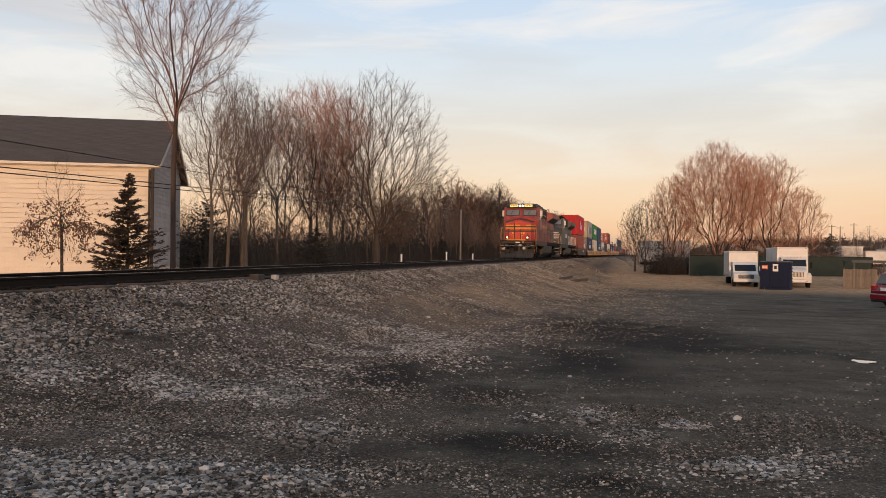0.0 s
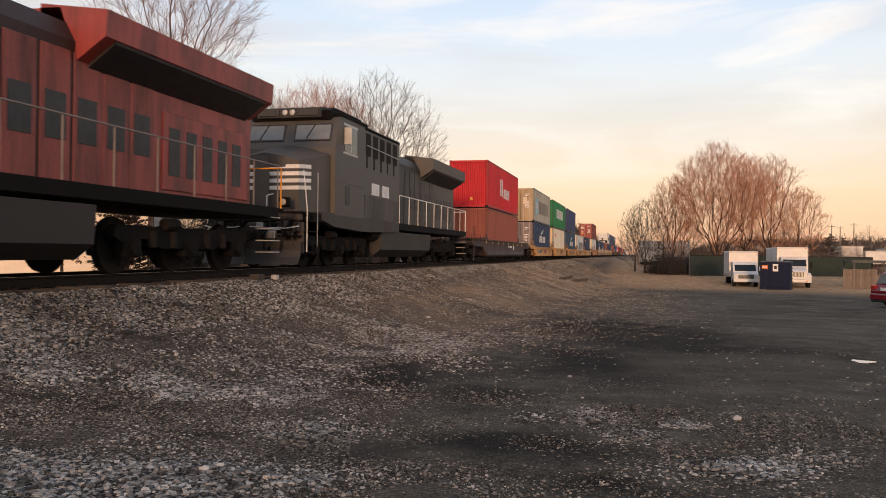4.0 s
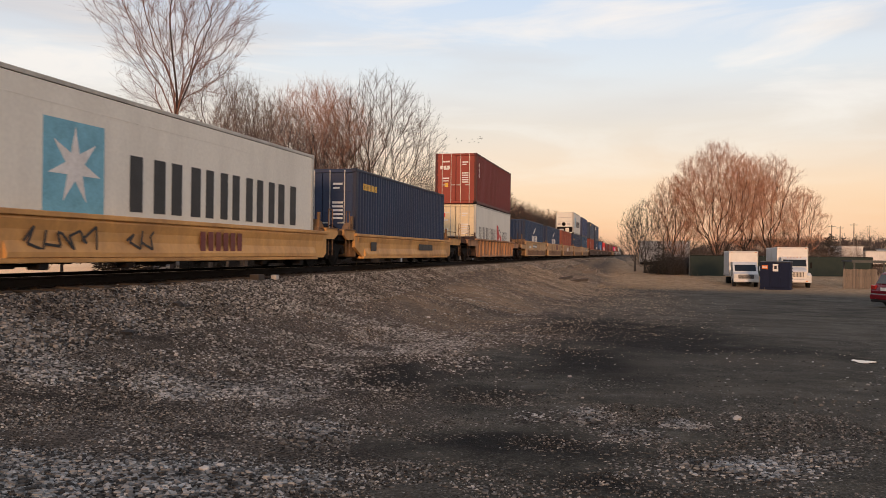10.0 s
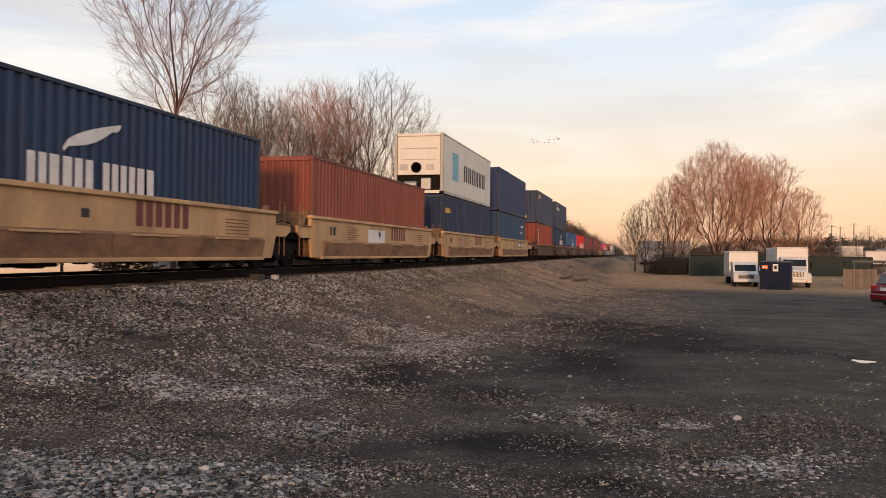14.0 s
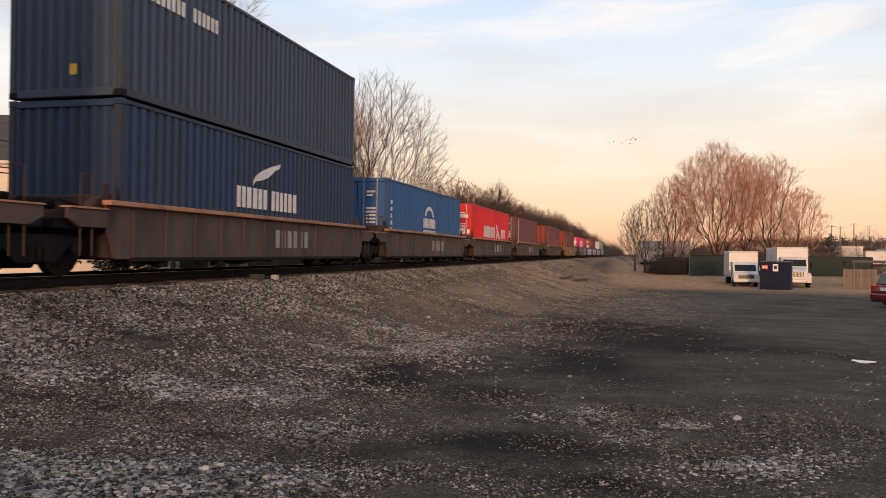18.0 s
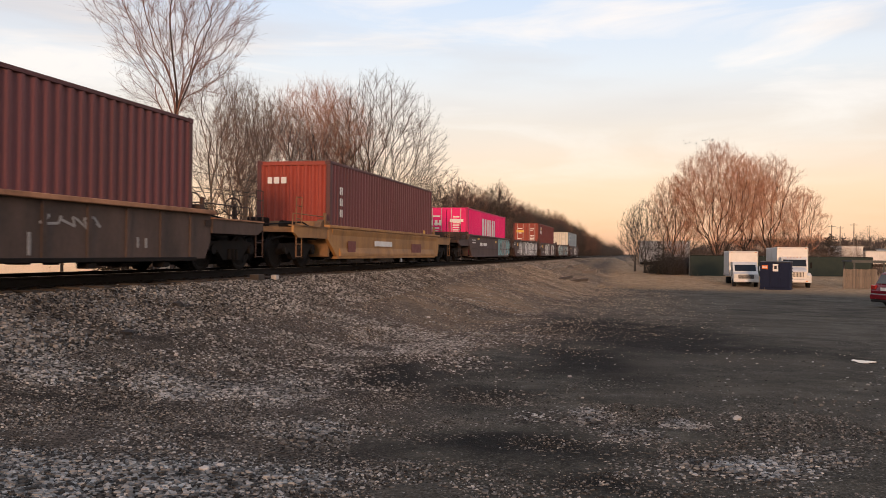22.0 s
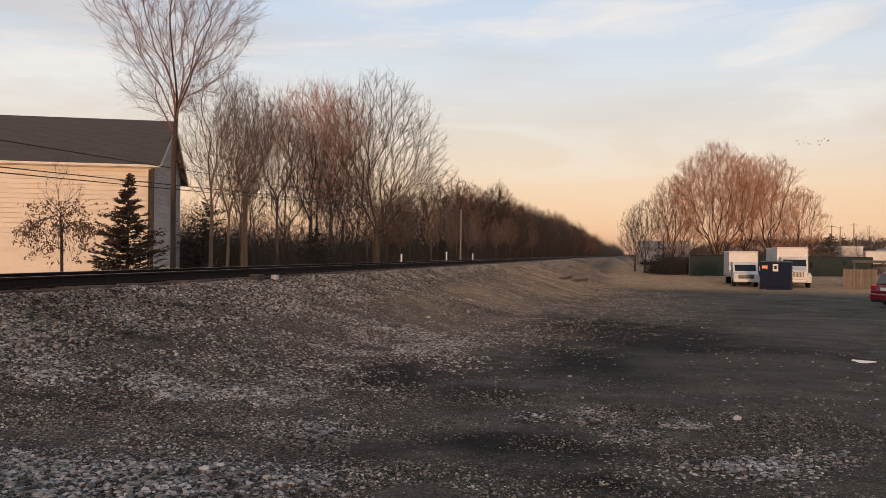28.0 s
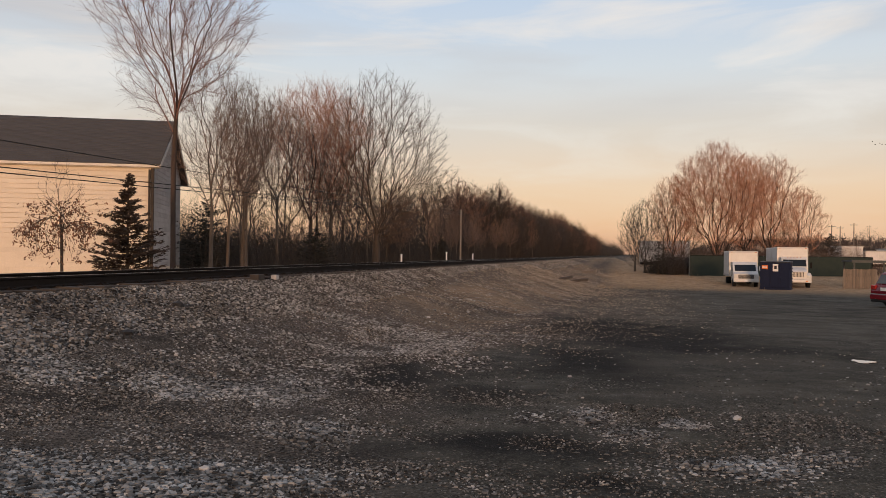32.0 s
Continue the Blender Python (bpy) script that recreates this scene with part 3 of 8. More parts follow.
# ---- bare trees ----
def tubes(branches, flare=0.0):
    """Vertices and quads of tubes round the branches."""
    V, F, n0 = [], [], 0
    for pts, rad, order in branches:
        k = (9, 6, 4, 3, 3)[order]
        d = np.gradient(pts, axis=0)
        d /= np.linalg.norm(d, axis=1)[:, None] + 1e-9
        u = np.cross(d, (0.37, 0.71, 0.13))
        u /= np.linalg.norm(u, axis=1)[:, None] + 1e-9
        w = np.cross(d, u)
        t = np.arange(k) * 2 * math.pi / k
        rr = np.array(rad)
        if order == 0 and flare:
            rr = rr * (1 + flare * np.exp(-pts[:, 2] / 0.35))
        ring = pts[:, None] + rr[:, None, None] * (np.cos(t)[None, :, None] * u[:, None] + np.sin(t)[None, :, None] * w[:, None])
        V.append(ring.reshape(-1, 3))
        a = np.arange(len(pts) - 1)[:, None] * k
        i, j = np.arange(k)[None], (np.arange(k)[None] + 1) % k
        F.append(np.stack([a + i, a + j, a + k + j, a + k + i], -1).reshape(-1, 4) + n0)
        n0 += ring.shape[0] * k
    return np.concatenate(V), np.concatenate(F)


bark_grey = material("grey_bark", (0.032, 0.023, 0.018), dirt=(0.018, 0.013, 0.011), rough=0.95, scale=3, amount=0.7, grain=22, bump=0.8, streak=4)
bark_pale = material("pale_bark", (0.125, 0.096, 0.074), dirt=(0.05, 0.038, 0.030), rough=0.9, scale=3, amount=0.6, grain=18, bump=0.5, streak=3)
bark_warm = material("warm_brown_bark", (0.062, 0.041, 0.032), dirt=(0.035, 0.024, 0.019), rough=0.95, scale=2, amount=0.8, grain=22, bump=0.8, streak=4)
bark_umber = material("umber_bark", (0.080, 0.060, 0.046), dirt=(0.04, 0.031, 0.026), rough=0.95, scale=3, amount=0.7, grain=22, bump=0.8, streak=4)
bark_dark = material("dark_bark", (0.060, 0.046, 0.036), dirt=(0.024, 0.019, 0.017), rough=0.95, scale=3, amount=0.7, grain=22, bump=0.8, streak=4)
twig_red = material("reddish_twigs", (0.34, 0.165, 0.102), rough=0.85, scale=2, bump=0, spread=0.3, island=True)
# reddish twigs brightened so their colour carries the orange evening light
twig_sunlit = material("sunlit_red_twigs", (0.50, 0.245, 0.142), rough=0.85, scale=2, bump=0, spread=0.3, island=True)
twig_dusk = material("dusky_red_twigs", (0.135, 0.076, 0.054), rough=0.85, scale=2, bump=0, spread=0.35, island=True)
twig_mid = material("grey_red_twigs", (0.180, 0.118, 0.086), rough=0.85, scale=2, bump=0, spread=0.3, island=True)
twig_rose = material("rosy_twigs", (0.200, 0.105, 0.075), rough=0.85, scale=2, bump=0, spread=0.3, island=True)
twig_brown = material("brown_twigs", (0.104, 0.068, 0.049), rough=0.85, scale=2, bump=0, spread=0.3, island=True)
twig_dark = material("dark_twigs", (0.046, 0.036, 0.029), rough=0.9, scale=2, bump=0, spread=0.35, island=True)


def bare_tree(branches, bark, twig, label, m, name="bare_tree", extra=None):
    t = thing(name, label, "tree", m)
    lo, hi = [b for b in branches if b[2] <= 1], [b for b in branches if b[2] > 1]
    part("trunk", raw_mesh("trunk", *tubes(lo, 0.5), bark, True), None, t)
    part("crown", raw_mesh("crown", *tubes(hi), twig), None, t)
    return t


def crown_tree(seed, prof, clear, r_tip=0.006, n=1500, step=0.28, fan=(6, 18, 42), stems=1, splay=0.0, power=2.2, twigs=2.2, twig_len=(0.25, 0.75), up=0.05, rough=0.10, trunk_lean=(0.0, 0.0), stub=0.9, draw=0.5, stout=0.3):
    """Branches of a tree that grows into the room it has. prof: (height, half-width) of the crown's outline; clear: height of the
    bare trunk; fan: how many first limbs and their angles from the trunk; stems: trunks from one root."""
    g = np.random.default_rng(seed)
    pz, pr = np.array([p[0] for p in prof], float), np.array([p[1] for p in prof], float)
    # points that the twigs reach for, more of them towards the outline
    z = g.uniform(pz[0], pz[-1], n * 6)
    w = np.interp(z, pz, pr)
    z, w = z[g.random(n * 6) < (w / pr.max()) ** 1.6][:n], None
    w = np.interp(z, pz, pr) * (0.82 + 0.30 * lattice(z * 0.9, np.full_like(z, seed * 3.7), 1.0, seed))
    az, rr = g.uniform(0, 6.283, len(z)), w * g.random(len(z)) ** 0.46
    rr = rr * (0.80 + 0.36 * lattice(az * 1.3, z * 0.5, 1.0, seed + 5))
    goal = np.stack([rr * np.cos(az), rr * np.sin(az), z], -1)
    pos, par = [np.zeros(3)], [-1]

    def add(p, q):
        pos.append(np.asarray(p, float))
        par.append(q)
        return len(pos) - 1
    for i in range(stems):
        a0 = 6.283 * i / stems + g.uniform(-0.5, 0.5)
        tilt = g.uniform(0.4, 1.0) * splay
        d = np.array([math.cos(a0) * tilt + trunk_lean[0], math.sin(a0) * tilt + trunk_lean[1], 1.0])
        k, last = 0, 0
        top_ = clear * g.uniform(0.85, 1.12)
        while pos[last][2] < top_:
            d[:2] += g.normal(0, 0.010, 2)
            last = add(pos[last] + d / np.linalg.norm(d) * step, last)
        m = max(2, round(fan[0] / stems))
        for j in range(m):
            q = last
            for _ in range(int(g.integers(0, max(1, int(top_ * 0.32 / step))))):
                q = par[q] if par[q] > 0 else q
            a1, an = 6.283 * j / m + g.uniform(-0.5, 0.5), radians(g.uniform(fan[1], fan[2]))
            e = np.array([math.cos(a1) * math.sin(an), math.sin(a1) * math.sin(an), math.cos(an)]) + 0.5 * (d / np.linalg.norm(d) - (0, 0, 1))
            for _ in range(max(1, int(stub / step))):
                e = e + g.normal(0, 0.05, 3)
                q = add(pos[q] + e / np.linalg.norm(e) * step, q)
    # each point is joined to the limb from which the sap's way is short and the turn slight
    n0 = len(pos)
    size = n0 + 4 * len(goal)
    P, U, way, sons = np.zeros((size, 3)), np.zeros((size, 3)), np.full(size, 1e9), np.zeros(size)
    U[0] = (0, 0, 1)
    way[0] = 0
    for i in range(n0):
        P[i] = pos[i]
        if i:
            d = pos[i] - pos[par[i]]
            U[i], way[i] = d / (np.linalg.norm(d) + 1e-9), way[par[i]] + 0.75 * np.linalg.norm(d)
            sons[par[i]] += 1
    hub = np.array([0, 0, clear * 0.8])
    for q in goal[np.argsort(np.linalg.norm((goal - hub) * (1, 1, 0.8), axis=1) * g.uniform(0.93, 1.07, len(goal)))]:
        v = q - P[:n0]
        d = np.linalg.norm(v, axis=1) + 1e-9
        c = (v * U[:n0]).sum(1) / d
        cost = d * (1 + 0.9 * (1 - c) + 2.5 * (c < 0.25)) + draw * way[:n0] + 3.0 * (sons[:n0] >= 3) + 2.0 * (P[:n0, 2] < clear * 0.8)
        i = int(cost.argmin())
        d = d[i]
        k = 1 if d < step * 1.3 else 2 if d < step * 3 else 3
        mid = P[i] + U[i] * d * 0.45 + (0, 0, up * d * 0.2)
        frm, sons[i], src = i, sons[i] + 1, P[i].copy()
        for j in range(1, k + 1):
            t = j / k
            p = src * (1 - t) ** 2 + mid * 2 * t * (1 - t) + q * t * t + (g.normal(0, rough * 0.12, 3) if j < k else 0)
            e = p - P[frm]
            P[n0], U[n0], way[n0] = p, e / (np.linalg.norm(e) + 1e-9), way[frm] + np.linalg.norm(e)
            if j < k:
                sons[n0] = 1
            par.append(frm)
            frm = n0
            n0 += 1
    P = P[:n0]
    n_ = len(P)
    par = np.array(par)
    child = [[] for _ in range(n_)]
    for i in range(1, n_):
        child[par[i]].append(i)
    flow = np.zeros(n_)
    for i in range(n_ - 1, -1, -1):
        if not child[i]:
            flow[i] = r_tip ** power
        if i:
            flow[par[i]] += flow[i]
    R = flow ** (1 / power)
    R *= 1 + stout * np.clip((clear * 1.15 - P[:, 2]) / (clear * 0.6), 0, 1)
    for _ in range(1):  # draw the limbs smooth
        Q = P.copy()
        for i in range(1, n_):
            if child[i]:
                c = max(child[i], key=lambda q: flow[q])
                Q[i] = 0.5 * P[i] + 0.25 * (P[par[i]] + P[c])
        P = Q
    out, todo = [], [(0, -1)]
    while todo:
        i, frm = todo.pop()
        line = [frm, i] if frm >= 0 else [i]
        while child[i]:
            c = max(child[i], key=lambda q: flow[q])
            todo += [(q, i) for q in child[i] if q != c]
            line.append(c)
            i = c
        if len(line) < 2:
            continue
        pts = P[line]
        rad = R[line].copy()
        if frm >= 0:
            rad[0] = rad[1]
        order = 0 if frm < 0 else 1 if rad[0] > 0.034 else 2 if rad[0] > 0.014 else 3
        out.append((pts, rad, order))
        for a_ in range(1, len(line)):
            if rad[a_] > r_tip * 5:
                continue
            for _ in range(g.poisson(twigs)):
                d = pts[a_] - pts[a_ - 1]
                d = d / (np.linalg.norm(d) + 1e-9) + g.normal(0, 0.48, 3) + (0, 0, 0.12)
                ln = g.uniform(*twig_len)
                p0 = pts[a_] + (pts[a_ - 1] - pts[a_]) * g.random()
                out.append((np.stack([p0, p0 + d / np.linalg.norm(d) * ln]), np.array([r_tip * 0.85, r_tip * 0.4]), 4))
    return out


def base(x, y):
    return float(height(x, y)) - 0.04


def plant_trees():
    tall = bare_tree(crown_tree(11, [(6.0, 1.0), (7.4, 2.2), (9.0, 2.9), (10.8, 3.4), (12.4, 3.1), (13.8, 2.0), (14.6, 0.6)], 7.6, 0.0038, 1700, 0.26, (10, 8, 30), power=2.4, twigs=2.6, up=0.05, rough=0.07, stub=1.6, stout=0.45), bark_warm, twig_rose,
                     "tall bare tree with ascending reddish limbs beside a house", pose(-17.1, 26.9, base(-17.1, 26.9), 0, 0, 225))
    slim = bare_tree(crown_tree(12, [(3.4, 0.9), (4.6, 1.8), (6.4, 2.0), (8.0, 1.4), (9.2, 0.5)], 2.9, 0.0042, 640, 0.24, (5, 16, 40), twigs=1.8, rough=0.13, stub=1.8), bark_pale, twig_mid,
                     "slender bare tree with a pale forking trunk at the wood's edge", pose(-17.1, 29.6, base(-17.1, 29.6)))
    edge = bare_tree(crown_tree(13, [(3.8, 0.4), (5.6, 1.3), (8.2, 1.7), (9.8, 1.1), (10.6, 0.4)], 4.0, 0.0048, 470, 0.26, (6, 18, 46), twigs=1.5, rough=0.15, stub=1.6), bark_pale, twig_mid,
                     "bare tree with a pale straight trunk", pose(-20.1, 38.4, base(-20.1, 38.4)))
    broad = bare_tree(crown_tree(14, [(2.0, 2.6), (4.0, 5.0), (7.0, 6.2), (10.5, 5.7), (13.2, 3.9), (15.0, 1.4)], 2.6, 0.0060, 2800, 0.30, (8, 22, 58), twigs=1.9, up=0.05, rough=0.08, stub=2.2, stout=0.7), bark_umber, twig_brown,
                      "broad bare tree with dark spreading limbs", pose(-19.7, 58.2, base(-19.7, 58.2), 0, 0, 200))
    red = bare_tree(crown_tree(15, [(4.2, 1.2), (7.0, 3.2), (10.8, 4.2), (13.2, 3.3), (15.0, 1.2)], 3.4, 0.0048, 1150, 0.29, (7, 20, 52), twigs=2.0, twig_len=(0.3, 0.85), up=0.05, rough=0.09, stub=2.2, stout=0.7), bark_warm, twig_red,
                    "bare maple with reddish twigs", pose(-24.1, 60.3, base(-24.1, 60.3)))
    dark = bare_tree(crown_tree(16, [(2.0, 1.0), (4.0, 2.2), (7.0, 2.8), (9.4, 2.0), (10.8, 0.8)], 2.2, 0.005, 650, 0.29, (6, 18, 48), twigs=1.6, rough=0.14, stub=1.2), bark_umber, twig_brown,
                     "bare dark tree in the wood beside the track", pose(-22.5, 48.0, base(-22.5, 48.0)))
    wood = bare_tree(crown_tree(17, [(1.2, 1.4), (4.0, 3.0), (8.0, 3.6), (11.0, 2.4), (12.6, 0.9)], 1.4, 0.0075, 1000, 0.33, (8, 18, 52), twigs=2.2, twig_len=(0.3, 1.0), rough=0.12), bark_dark, twig_dark,
                     "dense bare tree in the wood along the track", pose(-27.0, 100.0, base(-27.0, 100.0)))
    glow = bare_tree(crown_tree(18, [(2.2, 1.2), (5.0, 3.2), (9.0, 4.0), (11.6, 2.8), (13.0, 1.0)], 2.4, 0.0064, 1500, 0.33, (7, 16, 46), twigs=3.0, twig_len=(0.3, 0.9), rough=0.09), bark_grey, twig_sunlit,
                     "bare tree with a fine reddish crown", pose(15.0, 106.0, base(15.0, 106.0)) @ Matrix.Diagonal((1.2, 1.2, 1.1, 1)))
    thin = bare_tree(crown_tree(22, [(1.0, 1.6), (4.0, 2.9), (8.0, 3.3), (10.8, 2.2), (12.0, 0.8)], 1.2, 0.015, 460, 0.45, (7, 18, 52), twigs=2.6, twig_len=(0.4, 1.2), rough=0.12), bark_dark, twig_dark,
                     "dark bare tree far along the track", pose(-31.0, 119.0, base(-31.0, 119.0)))
    rosy = bare_tree(crown_tree(23, [(1.6, 1.4), (4.5, 2.9), (8.5, 3.4), (11.2, 2.3), (12.6, 0.9)], 1.8, 0.014, 440, 0.45, (7, 16, 46), twigs=2.6, twig_len=(0.4, 1.1), rough=0.10), bark_grey, twig_dusk,
                     "rosy bare tree far along the track", pose(-28.0, 124.0, base(-28.0, 124.0)))
    r = random.Random(21)
    spots = [  # tree, x, y, scale
        (edge, -19.6, 37.3, 0.92), (edge, -20.9, 39.4, 1.0), (slim, -21.8, 41.0, 0.95), (slim, -19.2, 34.8, 0.95), 
        (red, -22.8, 52.8, 0.92), (edge, -21.5, 45.0, 1.05), (red, -25.5, 66.0, 1.02), (red, -25.0, 58.0, 0.95), (dark, -21.6, 47.5, 0.62), (dark, -20.8, 49.5, 0.5), (dark, -22.0, 42.5, 0.55), (dark, -23.0, 57.0, 0.6), (dark, -21.0, 63.0, 0.6), (dark, -24.0, 46.0, 0.75), (dark, -21.2, 53.5, 0.8), (dark, -19.6, 60.5, 0.7),
        (edge, -23.5, 49.0, 1.1), (slim, -22.0, 55.0, 1.2), (edge, -22.4, 64.0, 1.0), (dark, -22.0, 74.0, 0.62), (red, -23.6, 56.0, 0.92),
        (wood, -22.5, 72.0, 0.60), (wood, -25.0, 80.0, 0.62), (wood, -24.0, 87.0, 0.6), (wood, -27.5, 92.0, 0.66), (wood, -30.0, 104.0, 0.75), (wood, -21.4, 66.0, 0.50), (wood, -23.6, 76.0, 0.52),
        (rosy, -22.2, 106.0, 0.84), (rosy, -26.0, 114.0, 0.8), (slim, -23.5, 99.0, 0.95), (wood, -21.5, 96.0, 0.5), (wood, -23.0, 110.0, 0.6), (wood, -28.0, 77.0, 0.72), (wood, -26.0, 70.0, 0.6)]
    for src, x, y, k in spots:
        copy_thing(src, pose(x, y, base(x, y), 0, 0, r.uniform(0, 360)) @ Matrix.Diagonal((k, k, k * r.uniform(0.95, 1.05), 1)))
    for y in np.arange(118, 330, 4.6):
        for row in (0, 1, 2):
            src = r.choice((thin, thin, thin, rosy, thin, rosy) if y > 190 else (thin, thin, thin, rosy, thin))
            x, k = -20.0 - 4.5 * row + r.uniform(-1.8, 1.8), r.uniform(0.80, 1.06)
            if row == 0:
                k *= 0.72
            yy = y + r.uniform(-2.5, 2.5)
            copy_thing(src, pose(x, yy, base(x, yy), 0, 0, r.uniform(0, 360)) @ Matrix.Diagonal((k * 1.1, k * 1.1, k, 1)))
    for i in range(22):  # pale stems at the wood's edge, further on
        y = 66 + 84 * (i / 22) + r.uniform(-1, 1)
        x, k = -18.6 - r.uniform(0, 2.2), r.uniform(0.45, 0.7)
        copy_thing(r.choice((slim, edge)), pose(x, y, base(x, y), 0, 0, r.uniform(0, 360)) @ Matrix.Diagonal((k, k, k, 1)))
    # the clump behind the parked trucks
    big = bare_tree(crown_tree(5, [(3.4, 2.4), (5.6, 4.6), (8.8, 6.2), (11.6, 5.6), (13.6, 3.6), (15.4, 1.2)], 1.4, 0.0056, 3700, 0.33, (16, 8, 30), stems=8, splay=0.34, twigs=4.6, twig_len=(0.35, 1.0), up=0.05, rough=0.07, stub=2.6), bark_grey, twig_sunlit,
                    "large many-stemmed bare maple with sunlit colour in its reddish twigs", pose(8.6, 101.0, base(8.6, 101)))
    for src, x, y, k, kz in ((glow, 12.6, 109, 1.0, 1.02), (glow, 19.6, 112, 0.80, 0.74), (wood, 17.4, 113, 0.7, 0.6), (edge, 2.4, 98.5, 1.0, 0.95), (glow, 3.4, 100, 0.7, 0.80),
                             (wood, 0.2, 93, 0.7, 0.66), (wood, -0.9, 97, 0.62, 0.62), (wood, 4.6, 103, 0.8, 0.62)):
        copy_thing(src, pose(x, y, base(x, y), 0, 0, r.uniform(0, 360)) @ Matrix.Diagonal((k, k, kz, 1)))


plant_trees()


def thicket(name, label, n, where, hmin, hmax, mat, seed, lean=0.35, width=0.012):
    """Many thin bent stems with side shoots, as flat-sided tubes."""
    g = np.random.default_rng(seed)
    x, y = where(g, n)
    z = height(x, y) - 0.03
    h = g.uniform(hmin, hmax, n) * np.minimum(0.10 + 2.1 * fbm(x, y, 0.20, 91, 4) ** 2.4, 0.95)
    V, F = [], []
    az, ln = g.uniform(0, 6.283, n), g.uniform(0.05, lean, n)
    p0 = np.stack([x, y, z], -1)
    top = p0 + np.stack([np.cos(az) * ln * h, np.sin(az) * ln * h, h], -1)
    mid = (p0 + top) / 2 + g.normal(0, 0.06, (n, 3)) * h[:, None]
    segs = [(p0, mid, width, width * 0.75), (mid, top, width * 0.75, width * 0.2)]
    for _ in range(5):
        t = g.uniform(0.1, 0.9, n)[:, None]
        q = p0 * (1 - t) + top * t
        a2 = g.uniform(0, 6.283, n)
        l2 = h * g.uniform(0.15, 0.42, n)
        segs.append((q, q + np.stack([np.cos(a2) * l2, np.sin(a2) * l2, l2 * g.uniform(0.2, 1.0, n)], -1), width * 0.5, width * 0.2))
    n0 = 0
    for a, b, ra, rb in segs:
        d = b - a
        u = np.cross(d, (0.3, 0.9, 0.2))
        u /= np.linalg.norm(u, axis=1)[:, None] + 1e-9
        w = np.cross(d, u)
        w /= np.linalg.norm(w, axis=1)[:, None] + 1e-9
        ring = []
        for c, rr in ((a, ra), (b, rb)):
            for t in (0, 2.094, 4.189):
                ring.append(c + rr * (math.cos(t) * u + math.sin(t) * w))
        V.append(np.stack(ring, 1).reshape(-1, 3))
        i = (np.arange(n) * 6)[:, None] + n0
        F.append(np.concatenate([np.stack([i[:, 0] + k, i[:, 0] + (k + 1) % 3, i[:, 0] + 3 + (k + 1) % 3, i[:, 0] + 3 + k], -1) for k in range(3)]))
        n0 += n * 6
    return tagged(new(name, raw_mesh(name, np.concatenate(V), np.concatenate(F), mat)), label, "undergrowth", kind="stuff")


# brush colour darkened for the shade under the trees
brush_dark = material("shaded_brush", (0.040, 0.030, 0.022), rough=0.95, scale=2, bump=0, spread=0.5, island=True)


def undergrowth():
    def left_wood(g, n):
        y = 27 + 110 * g.random(n) ** 1.1
        x = TRACK_X - 8.0 - 16 * g.random(n) ** 0.9
        return x, np.where((x < -19.0) & (y < 39), y + 13, np.where(y < 31, y + 6, y))
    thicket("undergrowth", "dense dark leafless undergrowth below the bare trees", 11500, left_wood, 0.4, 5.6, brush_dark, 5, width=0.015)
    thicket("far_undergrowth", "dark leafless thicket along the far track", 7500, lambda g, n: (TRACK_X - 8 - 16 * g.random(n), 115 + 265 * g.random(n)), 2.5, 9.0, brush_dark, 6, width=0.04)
    thicket("hedge_scrub", "dark scrub along the fence behind the yard", 3200, lambda g, n: (3.3 + g.normal(0, 1.0, n), 93 + g.normal(0, 1.6, n)), 1.0, 4.6, twig_dark, 8, width=0.02)
    thicket("brown_scrub", "rusty brown scrub behind the green fence", 3000, lambda g, n: (2 + 26 * g.random(n), 96 + 22 * g.random(n)), 1.0, 4.5, twig_brown, 9, width=0.02)
    thicket("dry_weeds", "dry straw-coloured weeds below a house wall", 90, lambda g, n: (-15.9 + g.normal(0, 0.5, n), 21.0 + g.normal(0, 0.7, n)), 0.3, 0.9, straw_mat, 10, 0.25, 0.006)
    thicket("dead_grass", "tufts of dead grass beside the track", 3200, lambda g, n: (-3.5 + 13 * g.random(n), 62 + 34 * g.random(n)), 0.05, 0.28, straw_mat, 12, 0.8, 0.01)


straw_mat = material("dry_straw", (0.36, 0.25, 0.14), rough=0.9, scale=2, bump=0, spread=0.4, island=True)
undergrowth()


def far_woods():
    """Leafless woods towards the horizon."""
    far_twig = material("far_brown_twigs", (0.075, 0.052, 0.042), rough=0.9, scale=0.2, bump=0, spread=0.35, island=True)
    thicket("far_woods", "leafless woods closing the end of the track", 8000, lambda g, n: (TRACK_X - 8 - 40 * g.random(n), 330 + 500 * g.random(n) ** 1.3), 6, 11, twig_dark, 14, 0.25, 0.09)
    thicket("far_field_woods", "leafless woods on the far rising field", 7000, lambda g, n: (14 + 330 * g.random(n), 300 + 220 * g.random(n)), 2.0, 6, far_twig, 15, 0.5, 0.13)
    thicket("far_hedge", "brown leafless hedge across the far field", 5500, lambda g, n: (24 + 150 * g.random(n), 225 + 14 * g.random(n)), 0.8, 3.0, far_twig, 16, 0.6, 0.08)
    thicket("left_far_woods", "leafless woods behind the house", 2500, lambda g, n: (-60 - 150 * g.random(n), 150 + 120 * g.random(n)), 5, 10, far_twig, 17, 0.3, 0.07)


far_woods()


